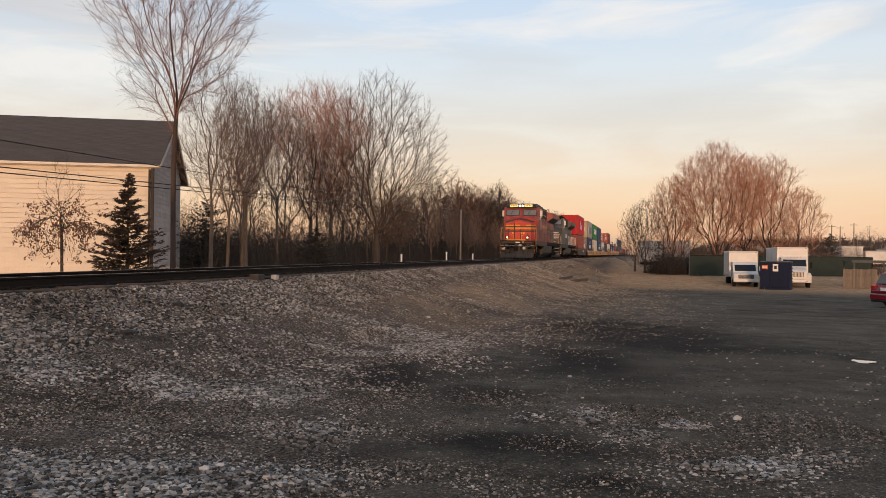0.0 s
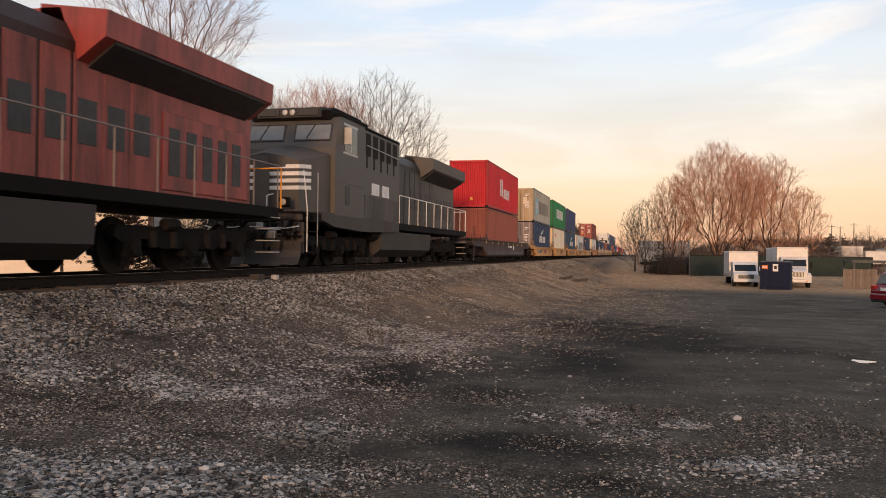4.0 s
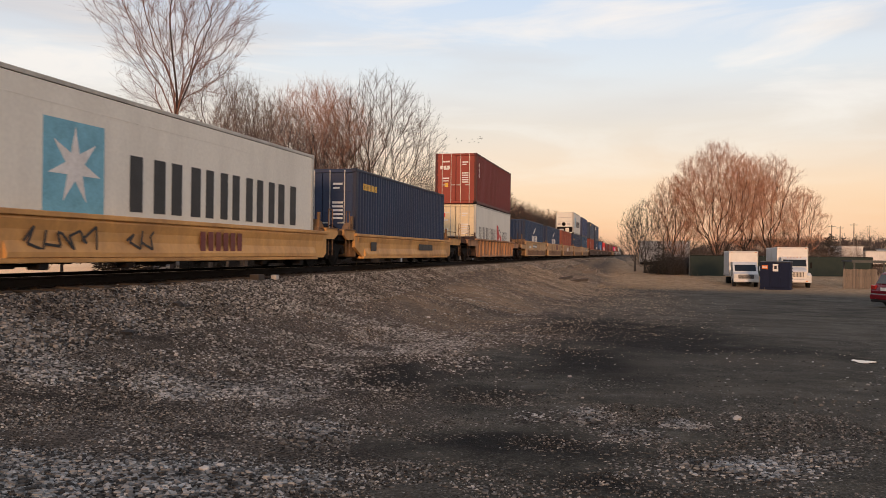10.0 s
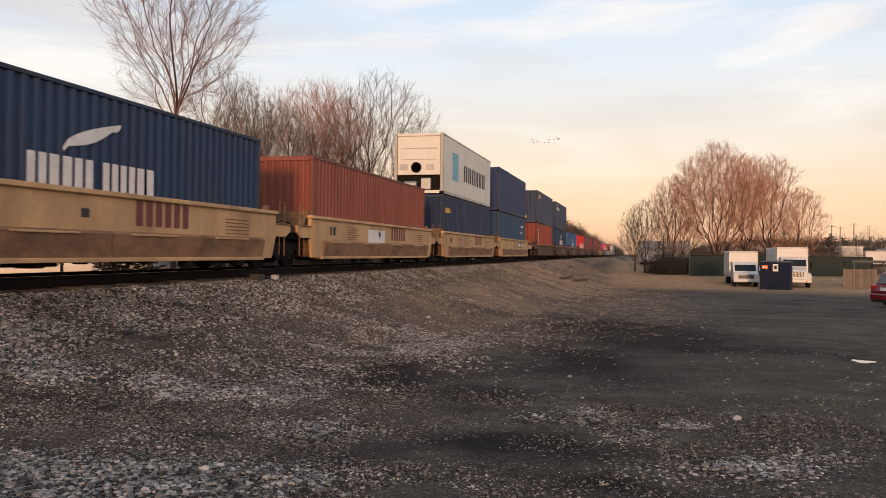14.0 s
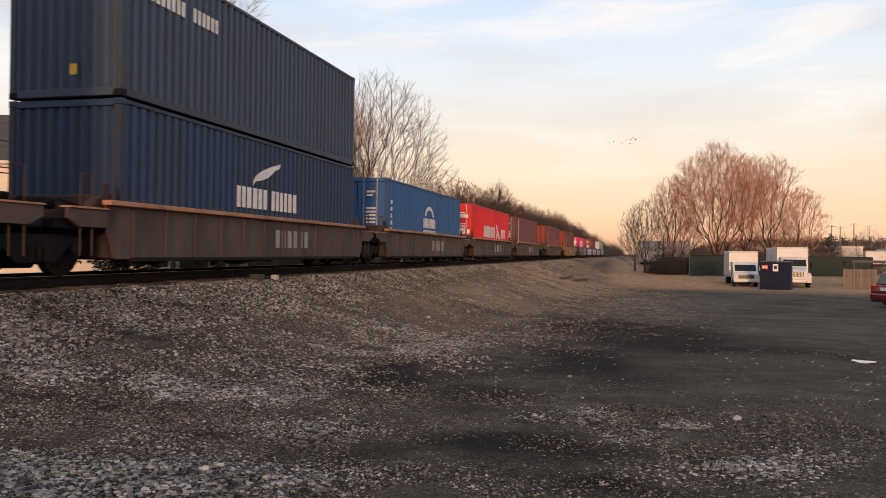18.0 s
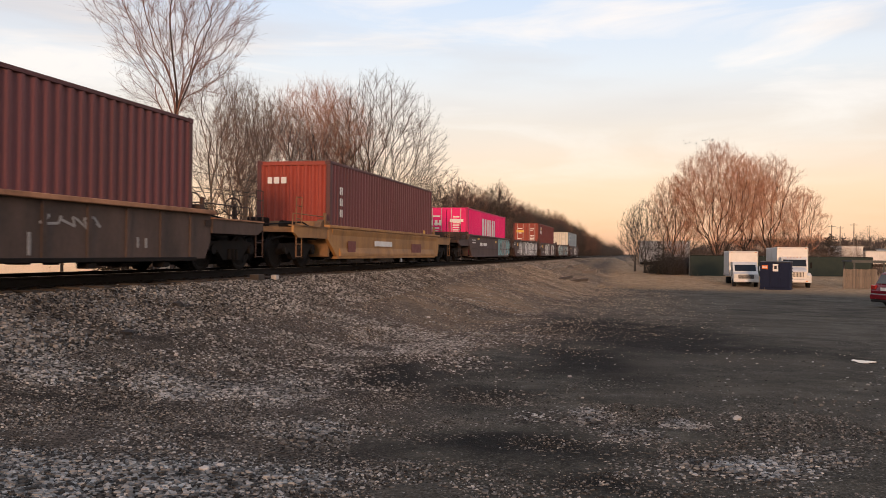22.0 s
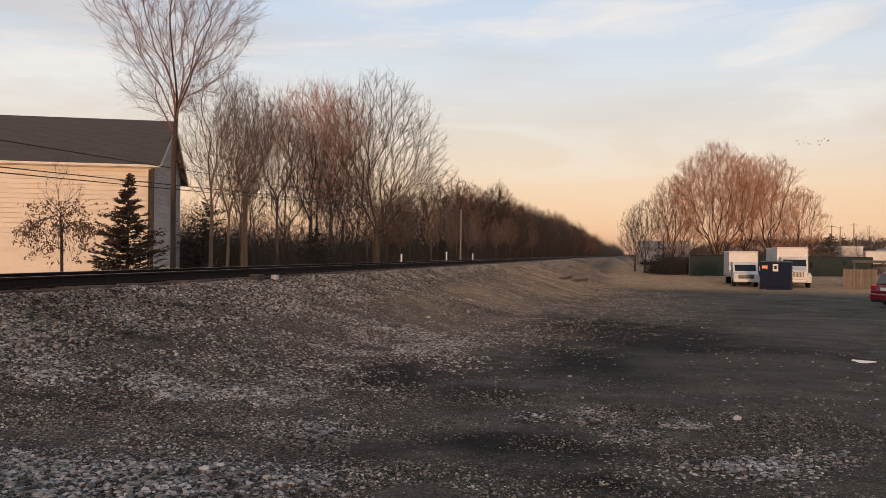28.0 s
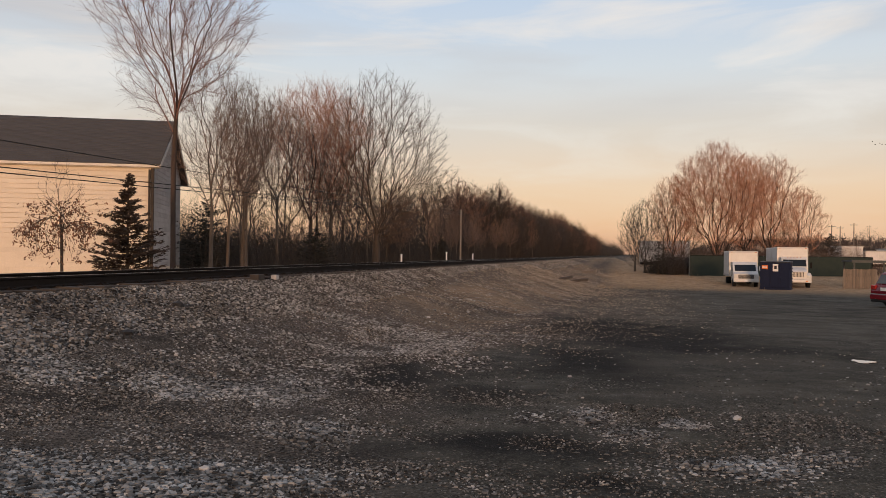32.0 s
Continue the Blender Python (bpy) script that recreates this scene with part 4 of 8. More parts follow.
# ---- evergreens and the small oak ----
needle_mat = material("dark_spruce_needles", (0.036, 0.027, 0.020), dirt=(0.115, 0.062, 0.042), rough=0.85, scale=2, bump=0, spread=0.4, island=True)
cedar_mat = material("dark_cedar_needles", (0.022, 0.021, 0.015), rough=0.9, scale=2, bump=0, spread=0.4, island=True)
oak_leaf = material("withered_oak_leaves", (0.17, 0.085, 0.05), rough=0.8, scale=2, bump=0, spread=0.5, island=True)


def spruce(seed, h, rbase, x, y, label, mat=needle_mat, twigs=26, round_=False):
    g = np.random.default_rng(seed)
    t = thing("spruce", label, "tree", pose(x, y, base(x, y)))
    part("trunk", Geo().cyl((0, 0, 0), (0, 0, h), h * 0.018, 8, 0.01), bark_dark, t)
    V, F, n0 = [], [], 0
    z = 0.25
    while z < h * 0.985:
        f = 1 - z / h
        rad = rbase * (f ** 0.85 if not round_ else math.sqrt(max(0.02, 1 - (2 * z / h - 0.9) ** 2)))
        for k in range(int(6 + 7 * f)):
            az, ln = g.uniform(0, 6.283), rad * g.uniform(0.35, 1.22)
            zj = z + g.uniform(-0.05, 0.05) * h
            dr = np.array([math.cos(az), math.sin(az), 0])
            sd = np.array([-dr[1], dr[0], 0])
            for i in range(int(twigs * (0.4 + f))):
                s = g.random() ** 0.7
                p = dr * ln * s + (0, 0, zj - 0.16 * ln * s + 0.30 * ln * s * s) + g.normal(0, 0.02, 3)
                d = (dr * 0.7 + sd * g.choice((-1, 1)) * g.uniform(0.4, 1.1) + (0, 0, g.uniform(-0.45, 0.35)))
                d = d / np.linalg.norm(d) * g.uniform(0.08, 0.22) * (0.5 + 0.5 * min(1, ln))
                w = np.cross(d, g.normal(0, 1, 3))
                w = w / (np.linalg.norm(w) + 1e-9) * 0.022
                V.append(np.stack([p - w, p + w, p + d]))
                F.append((n0, n0 + 1, n0 + 2))
                n0 += 3
        z += h * 0.032 * (0.6 + 0.8 * f)
    part("crown", raw_mesh("crown", np.concatenate(V), np.array(F), mat), None, t)
    return t


spruce(3, 3.6, 1.55, -16.5, 23.3, "dark spruce with drooping branches before a pale house wall", needle_mat, 60)
spruce(8, 2.6, 1.3, -19.3, 45.6, "dark bushy cedar at the wood's edge", cedar_mat, 22, True)
spruce(9, 2.4, 1.0, -19.2, 77.0, "low dark cedar beside the track", cedar_mat, 20, True)
spruce(10, 3.7, 1.7, -21.3, 36.4, "dark rounded evergreen shrub behind a house corner", cedar_mat, 24, True)
spruce(11, 15.0, 3.2, -26.2, 149.0, "tall pine rising over the wood", needle_mat, 16)
spruce(12, 13.0, 3.0, -26.2, 187.0, "tall pine further along the wood", needle_mat, 14)
spruce(13, 3.6, 2.0, 1.6, 89.5, "dark evergreen shrub at the fence's end", cedar_mat, 24, True)
spruce(14, 5.0, 3.2, 26.5, 128.0, "dark spreading cedar behind the yard", cedar_mat, 70)
spruce(15, 7.0, 5.0, 52.0, 210.0, "dark round evergreen on the far field", cedar_mat, 14, True)


def small_oak():
    br = crown_tree(33, [(0.9, 0.7), (1.4, 1.2), (2.2, 1.15), (3.0, 0.7), (3.8, 0.25)], 2.3, 0.0026, 260, 0.12, (11, 35, 70), twigs=0.9, twig_len=(0.08, 0.24), up=0.05, rough=0.14, stub=0.6)
    t = bare_tree(br, bark_dark, twig_dark, "small young oak holding withered brown leaves", pose(-15.0, 18.4, base(-15.0, 18.4)), "young_oak")
    g = np.random.default_rng(2)
    V, F, n0 = [], [], 0
    for pts, rad, order in br:
        tip = pts[-1]
        if order < 2 or tip[2] > 2.55 or g.random() < 0.35 + 0.25 * (tip[2] > 2.0):
            continue
        for _ in range(int(g.integers(3, 9)) if order == 4 else 3):  # leaves hang in bunches at the twig ends
            d, w = g.normal(0, 1, 3) - (0, 0, 0.9), g.normal(0, 1, 3)
            d, w = d / np.linalg.norm(d) * g.uniform(0.06, 0.11), w / np.linalg.norm(w) * 0.026
            o = tip + g.normal(0, 0.045, 3)
            V.append(np.stack([o, o + d * 0.5 + w, o + d, o + d * 0.5 - w]))
            F.append((n0, n0 + 1, n0 + 2, n0 + 3))
            n0 += 4
    part("leaves", raw_mesh("leaves", np.concatenate(V), np.array(F), oak_leaf), None, t, "clusters of withered brown leaves")


small_oak()


# ---- house ----
siding = material("cream_vinyl_siding", (0.70, 0.61, 0.49), dirt=(0.60, 0.51, 0.40), rough=0.6, scale=0.7, amount=0.5, grain=30, bump=0.05, spread=0.03)
# gable boards, greyer and darker than the front wall
siding_grey = material("darker_grey_siding", (0.46, 0.43, 0.41), dirt=(0.2, 0.18, 0.17), rough=0.7, scale=1, amount=0.5, spread=0.06)
shingle = material("dark_asphalt_shingles", (0.062, 0.055, 0.051), dirt=(0.10, 0.087, 0.078), rough=0.95, scale=1.2, amount=0.6, grain=45, bump=0.5, spread=0.03)
trim_white = material("white_painted_trim", (0.68, 0.63, 0.57), rough=0.5, scale=2, amount=0.3)


def build_house():
    # local x runs from the visible corner along the front wall, local y back along the gable
    m = Matrix(((-0.9155, -0.402, 0, -20.1), (-0.402, 0.9155, 0, 30.04), (0, 0, 1, -0.6), (0, 0, 0, 1)))
    m = m @ Matrix.Diagonal((1, 1, 1, 1))
    h = thing("house", "cream-sided house with a dark shingle roof and no windows", "house")
    L, D, E, R = 19.0, 7.6, 4.52, 6.82
    core = Geo().prism([(0.02, 0.0), (D - 0.02, 0.0), (D - 0.02, E - 0.02), (D / 2, R - 0.22), (0.02, E - 0.02)], "x", 0.03, L - 0.03, m)
    part("wall", core, siding, h)
    part("foundation", Geo().box(-0.01, L + 0.01, -0.012, D + 0.01, -0.4, 0.28, 0.0, m), siding, h)
    n = 21
    for i in range(n):
        z0 = 0.28 + (E - 0.28) * i / n
        z1 = 0.28 + (E - 0.28) * (i + 1) / n - 0.012
        part("siding_board", Geo().prism([(-0.032, z0), (0.02, z0), (0.02, z1), (-0.008, z1)], "x", 0.05, L, m), siding, h)
    k = 33
    for i in range(k):
        z0 = 0.28 + 0.2 * i
        z1 = z0 + 0.205
        if z1 > R - 0.25:
            break
        f = max(0.0, (z0 - E) / (R - E)) * D / 2
        part("gable_board", Geo().prism([(-0.030, z0), (0.03, z0), (0.03, z1), (-0.006, z1)], "y", 0.02 + f, D - 0.02 - f, m), siding_grey, h, "darker grey gable board")
    part("corner_trim", Geo().box(-0.055, 0.06, -0.06, 0.055, 0.0, E, 0.006, m), bark_dark, h, "dark corner board")
    part("downspout", Geo().box(0.08, 0.16, -0.11, -0.034, 0.0, E - 0.1, 0.01, m), bark_dark, h, "dark downspout")
    part("eave_soffit", Geo().box(-0.3, L + 0.3, -0.14, 0.0, E - 0.05, E + 0.0, 0.0, m), trim_white, h)
    part("gutter", Geo().prism([(-0.26, E - 0.02), (-0.145, E - 0.02), (-0.145, E + 0.08), (-0.27, E + 0.08)], "x", -0.3, L + 0.3, m), trim_white, h, "white eave gutter")
    s = (R - E) / (D / 2)
    courses = 26
    for side in (0, 1):
        rf = part("roof", Geo().prism([(-0.2, E - 0.2 * s + 0.24), (D / 2, R + 0.0), (D / 2, R - 0.12), (-0.2, E - 0.2 * s + 0.12)] if side == 0 else
                                      [(D + 0.45, E - 0.45 * s + 0.24), (D / 2, R + 0.0), (D / 2, R - 0.12), (D + 0.45, E - 0.45 * s + 0.12)], "x", -0.32, L + 0.32, m), shingle, h)
        if side == 0:
            ln = D / 2 + 0.2
            for i in range(courses):
                y0, y1 = -0.22 + ln * i / courses, -0.22 + ln * (i + 1) / courses + 0.03
                za, zb = E + y0 * s + 0.24, E + y1 * s + 0.24
                part("shingle_course", Geo().prism([(y0, za), (y1, zb), (y1, zb + 0.004), (y0, za + 0.022)], "x", -0.34, L + 0.34, m), shingle, rf)
    part("rake_board", Geo().prism([(-0.2, E - 0.2 * s + 0.08), (D / 2, R - 0.16), (D / 2, R + 0.0), (-0.2, E - 0.2 * s + 0.24)], "x", -0.36, -0.325, m), trim_white, h)
    part("rake_board", Geo().prism([(D + 0.45, E - 0.45 * s + 0.08), (D / 2, R - 0.16), (D / 2, R + 0.0), (D + 0.45, E - 0.45 * s + 0.24)], "x", -0.36, -0.325, m), trim_white, h)
    return h


build_house()


# ---- poles, wires and track-side things ----
pole_wood = material("weathered_pole_wood", (0.20, 0.165, 0.135), dirt=(0.1, 0.08, 0.065), rough=0.9, scale=2, grain=30, bump=0.4, streak=6)
bare_pole = material("bleached_pole_wood", (0.27, 0.225, 0.18), dirt=(0.2, 0.16, 0.13), rough=0.9, scale=2, grain=30, bump=0.4, streak=6)
wire_mat = material("black_cable", (0.012, 0.012, 0.012), rough=0.7, scale=4)


def utility_pole(x, y, h, arms, label, r=0.13):
    p = thing("utility_pole", label, "utility pole", pose(x, y, base(x, y)))
    part("pole", Geo().cyl((0, 0, -0.3), (0, 0, h), r, 10, r * 0.7), pole_wood if arms else bare_pole, p)
    for z in arms:
        part("crossarm", Geo().box(-1.15, 1.15, -0.06, 0.06, z - 0.06, z + 0.06, 0.01), pole_wood, p)
        for ix in (-1.0, -0.5, 0.5, 1.0):
            part("insulator", Geo().lathe([(0.02, 0), (0.06, 0.03), (0.04, 0.09), (0.02, 0.14)], (ix, 0, z + 0.06), "z", 8), trim_white, p)
    return p


utility_pole(-20.06, 89.05, 6.1, (), "weathered wooden pole standing at the wood's edge", 0.11)
utility_pole(-18.0, -8.0, 3.9, (), "wooden pole carrying cables past the house", 0.15)
for px, py, ph in ((65.8, 284, 11.9), (58.9, 282.5, 11.3), (66.3, 305, 11.0)):
    utility_pole(px, py, ph - 4.0 + 0.6, (ph - 4.0,), "distant wooden power pole with a crossarm", 0.2)
utility_pole(20.0, 115.0, 6.5, (), "slim wooden pole behind the fence", 0.12)


def cable(a, b, sag, r=0.018):
    pts = []
    for i in range(41):
        t = i / 40
        p = Vector(a).lerp(Vector(b), t)
        p.z -= sag * 4 * t * (1 - t)
        pts.append(p)
    tagged(part("overhead_cable", Geo().path(pts, r, 5), wire_mat), "thin black overhead cable running to a pole", "cable", "cables past the house")


top = Vector((-20.06, 89.05, base(-20.06, 89.05) + 6.0))
cable((-18.0, -8.0, 3.38), top, 0.30)
cable((-18.0, -8.0, 2.18), top - Vector((0, 0, 0.25)), 0.15)
cable((-18.0, -8.0, 2.03), top - Vector((0, 0, 0.45)), 0.15)

junction_grey = material("pale_grey_box_paint", (0.46, 0.44, 0.42), dirt=(0.25, 0.23, 0.21), rough=0.6, scale=6, amount=0.7)
post_mat = material("white_painted_post", (0.75, 0.73, 0.70), rough=0.6, scale=4, amount=0.3)
for y, hh, k in ((43.5, 0.75, 0), (54.2, 0.85, 1), (63.1, 0.8, 0)):
    p = thing("marker_post", "short white trackside marker post", "marker post", pose(-13.2, y, base(-13.2, y)), "white posts along the track")
    part("post", Geo().box(-0.042, 0.042, -0.04, 0.04, 0, hh, 0.012), post_mat, p)
    part("cap", Geo().box(-0.06, 0.06, -0.055, 0.055, hh, hh + 0.09, 0.02) if k else Geo().box(-0.05, 0.05, -0.045, 0.045, hh, hh + 0.03, 0.01), post_mat, p)

bx = thing("junction_box", "small white metal junction box beside the rail", "junction box", pose(-8.75, 18.2, float(height(-8.75, 18.2))))
part("case", Geo().box(-0.07, 0.07, -0.08, 0.08, 0.0, 0.10, 0.015), junction_grey, bx)
part("lid", Geo().box(-0.08, 0.08, -0.09, 0.09, 0.10, 0.12, 0.01), junction_grey, bx)
bx = thing("switch_box", "dark rusty steel box beside the rail", "steel box", pose(-8.85, 17.45, float(height(-8.85, 17.45))))
part("case", Geo().box(-0.12, 0.12, -0.16, 0.16, 0.0, 0.15, 0.015), tie_wood, bx)
part("conduit", Geo().path([(0, 0.22, 0.06), (0.05, 0.5, 0.03), (0.1, 0.75, -0.02)], 0.02), steel_rail, bx)


def rock(x, y, r, mat, label):
    v, f = ico()
    g = np.random.default_rng(int(abs(x * 100 + y * 10)))
    v = v * g.uniform(0.75, 1.2, (len(v), 1)) * (r, r * 1.2, r * 0.65)
    ob = new("rock", raw_mesh("rock", v, f, mat))
    ob.matrix_basis = pose(x, y, float(height(x, y)) + r * 0.2)
    tagged(ob, label, "rock")


pale_rock = material("pale_limestone", (0.50, 0.46, 0.42), rough=0.9, scale=8, amount=0.4, grain=30, bump=0.4)
dark_rock = material("black_slag", (0.022, 0.021, 0.021), rough=0.9, scale=8, amount=0.4, grain=30, bump=0.4)
rock(0.92, 8.43, 0.05, pale_rock, "pale limestone lump on the asphalt")
rock(-3.0, 5.15, 0.045, pale_rock, "pale stone among loose gravel")
rock(-2.95, 5.28, 0.035, pale_rock, "small pale stone among loose gravel")
rock(-7.9, 12.6, 0.11, dark_rock, "black slag lump on the ballast slope")
rock(-7.0, 9.9, 0.09, dark_rock, "black slag lump at the ballast foot")
rock(-5.3, 19.9, 0.06, pale_rock, "pale stone on the dirt")

pm = bpy.data.materials.new("still_water")
pm.use_nodes = True
_b = pm.node_tree.nodes["Principled BSDF"]
_b.inputs["Base Color"].default_value, _b.inputs["Roughness"].default_value, _b.inputs["IOR"].default_value = (0.50, 0.49, 0.48, 1), 0.12, 1.33


def old_ties():
    """Two discarded sleepers on the bank's foot."""
    for x, y, rz in ((-5.45, 58.6, -14), (-4.75, 60.4, -32)):
        t = thing("railway_tie", "weathered discarded timber railway tie lying on gravel", "railway tie", pose(x, y, float(height(x, y)) + 0.02, 2, 0, rz), group="discarded ties")
        part("beam", Geo().box(-0.115, 0.115, -1.3, 1.3, 0.0, 0.18, 0.014), old_tie, t)
        for yy in (-0.72, 0.72):
            part("worn_seat", Geo().box(-0.12, 0.12, yy - 0.1, yy + 0.1, 0.176, 0.186, 0.003), steel_dark, t, "rusty plate mark")


old_tie = material("weathered_tie_timber", (0.085, 0.062, 0.045), dirt=(0.03, 0.022, 0.017), rough=0.95, scale=3, amount=0.7, grain=40, bump=0.5)
old_ties()


def puddle():
    g = np.random.default_rng(5)
    pts = []
    for i in range(28):
        t = 2 * math.pi * i / 28
        k = 1 + 0.25 * math.sin(3 * t + 1) + g.uniform(-0.1, 0.1)
        pts.append((0.165 * k * math.cos(t), 0.20 * k * math.sin(t)))
    ob = part("puddle", Geo().prism(pts, "z", 0.0, 0.006), pm, m=pose(3.61, 14.88, float(height(3.61, 14.88)) + 0.012))
    tagged(ob, "small pale icy puddle on the asphalt", "puddle")


puddle()
board_wood = material("grey_weathered_board", (0.16, 0.125, 0.10), rough=0.9, scale=3, grain=40, bump=0.4)
for i, (x, y, a) in enumerate(((-6.4, 78.0, 60), (-5.5, 79.0, 35))):
    tagged(part("timber", Geo().box(-1.2, 1.2, -0.12, 0.12, 0, 0.2, 0.01), board_wood, m=pose(x, y, float(height(x, y)) - 0.03, 0, -2, a)), "old timber lying on the dirt beside the track", "timber")


# ---- the far side of the yard ----
def fences():
    green = material("dark_green_privacy_mesh", (0.011, 0.021, 0.016), dirt=(0.03, 0.04, 0.03), rough=0.8, scale=1.2, amount=0.6, grain=60, bump=0.2)
    fn = thing("chain_link_fence", "chain-link fence hung with dark green privacy mesh", "fence")
    n = 11
    a, b = Vector((4.7, 88.1)), Vector((23.5, 93.5))
    for i in range(n):
        p = a.lerp(b, i / (n - 1))
        z = base(p.x, p.y)
        part("post", Geo().cyl((p.x, p.y, z), (p.x, p.y, 0.50), 0.04, 8), galv, fn)
        if i < n - 1:
            q = a.lerp(b, (i + 1) / (n - 1))
            part("screen", Geo().prism([(p.x, p.y - 0.05), (q.x, q.y - 0.05), (q.x, q.y - 0.06), (p.x, p.y - 0.06)], "z", min(z, base(q.x, q.y)) + 0.03, 0.44), green, fn)
    part("top_rail", Geo().cyl((a.x, a.y, 0.47), (b.x, b.y, 0.47), 0.03, 8), steel_dark, fn)
    wood = material("weathered_fence_wood", (0.18, 0.14, 0.108), dirt=(0.10, 0.08, 0.062), rough=0.85, scale=2, grain=30, bump=0.3, spread=0.25)
    wf = thing("board_fence", "weathered wooden board fence at the yard's edge", "fence")
    z = float(height(17, 72.2))
    r = random.Random(4)
    for i in range(20):
        x = 15.9 + i * 0.135
        y = 71.95 + i * 0.03
        part("board", Geo().box(x, x + 0.118, y, y + 0.022, z, -0.5 + r.uniform(-0.03, 0.03), 0.004), wood, wf)
    for zz in (z + 0.35, -0.75):
        part("fence_rail", Geo().prism([(15.9, 71.98), (18.6, 72.58), (18.6, 72.66), (15.9, 72.06)], "z", zz, zz + 0.09), wood, wf)
    sh = thing("open_shelter", "open shelter with thin posts and a flat dark roof", "shelter")
    roof = material("dark_sheet_roof", (0.05, 0.055, 0.055), rough=0.6, scale=2)
    part("roof", Geo().box(17.4, 24.5, 75.5, 79.5, 0.05, 0.2, 0.02), roof, sh)
    for x in (17.6, 19.9, 22.2, 24.3):
        for y in (75.7, 79.3):
            part("post", Geo().box(x - 0.06, x + 0.06, y - 0.06, y + 0.06, base(x, y), 0.05, 0.008), roof, sh)
    part("fascia", Geo().box(17.36, 24.54, 75.44, 75.498, 0.0, 0.22, 0.005), roof, sh)


fences()


def far_buildings():
    white = material("white_sheet_cladding", (0.66, 0.63, 0.60), rough=0.6, scale=0.8, amount=0.4)
    def shed(name, label, cat, x, y, w, d, h, n):
        t = thing(name, label, cat)
        z = base(x, y)
        part("body", Geo().box(x, x + w, y, y + d, z + 0.5, z + h, 0.06), white, t)
        part("roof", Geo().box(x - 0.1, x + w + 0.1, y - 0.1, y + d + 0.1, z + h, z + h + 0.12, 0.03), galv, t)
        part("skirt", Geo().box(x + 0.1, x + w - 0.1, y + 0.1, y + d - 0.1, z - 0.3, z + 0.5), steel_dark, t)
        for i in range(n):
            xx = x + (i + 0.5) * w / n
            part("panel_rib", Geo().box(xx - 0.04, xx + 0.04, y - 0.04, y, z + 0.5, z + h, 0.01), white, t)
    shed("white_trailer", "white box trailer parked beyond the fence", "trailer", 30.6, 140, 3.2, 9, 3.2, 4)
    shed("white_trailer", "white box trailer seen behind a fence", "trailer", 34.4, 141, 3.0, 9, 2.5, 4)
    shed("low_building", "long low white building beyond the yard", "building", 39.0, 145, 26.0, 8, 2.9, 16)
    shed("white_shed", "low white shed behind the bare trees", "shed", -0.6, 128, 7.5, 6, 3.6, 6)


far_buildings()


# ---- the train ----
def run(t):
    """How far the train has come at t seconds: it slowly gathers speed."""
    return 17.407 * t + 0.04577 * t * t


TRAIN = []  # (thing, its place along the train, height over the rail)
ROLLING = {"wagon": [], "engine": []}  # wheelsets by their place in the truck
STORE = {}


def stored(key, make):
    if key not in STORE:
        STORE[key] = make()
    return STORE[key]


def corrugated(a, b, z0, z1, x, depth, pitch, axis="y", out=1):
    """A trapezoidal steel sheet from a to b, its crests at x."""
    g = Geo()
    n = max(2, round((b - a) / pitch))
    p = (b - a) / n
    line = []
    for i in range(n):
        s = a + i * p
        line += [(s, 0), (s + p * 0.26, 0), (s + p * 0.5, 1), (s + p * 0.76, 1)]
    line.append((b, 0))
    vs = []
    for s, k in line:
        xx = x - out * depth * k
        for z in (z0, z1):
            vs.append((xx, s, z) if axis == "y" else (s, xx, z))
    fs = [(2 * i, 2 * i + 2, 2 * i + 3, 2 * i + 1) for i in range(len(line) - 1)]
    return g.add(vs, fs)


def bars(specs, x, mat_x=0.004):
    """Flat blocks on the side facing the yard: (y0, y1, z0, z1) each."""
    g = Geo()
    for y0, y1, z0, z1 in specs:
        g.box(x, x + mat_x, y0, y1, z0, z1)
    return g


def word(y, z, h, widths, gap=0.12, slant=0.0):
    out = []
    for w in widths:
        if w > 0:
            out.append((y, y + w, z, z + h))
        y += abs(w) + gap
    return out


def swoosh(y, z, w, h):
    top_, bot = [], []
    for i in range(13):
        t = i / 12
        a = t ** 0.55
        top_.append((y + w * t, z + h * (a * 1.0)))
        bot.append((y + w * t, z + h * (a * 1.0) - 0.42 * h * math.sin(math.pi * min(1, t * 0.9 + 0.1)) - (0.12 * h if t > 0.9 else 0)))
    return top_ + bot[::-1]


def star(cy, cz, r, n=7):
    return [(cy + (r if i % 2 == 0 else r * 0.36) * math.sin(math.pi * i / n), cz + (r if i % 2 == 0 else r * 0.36) * math.cos(math.pi * i / n)) for i in range(2 * n)]


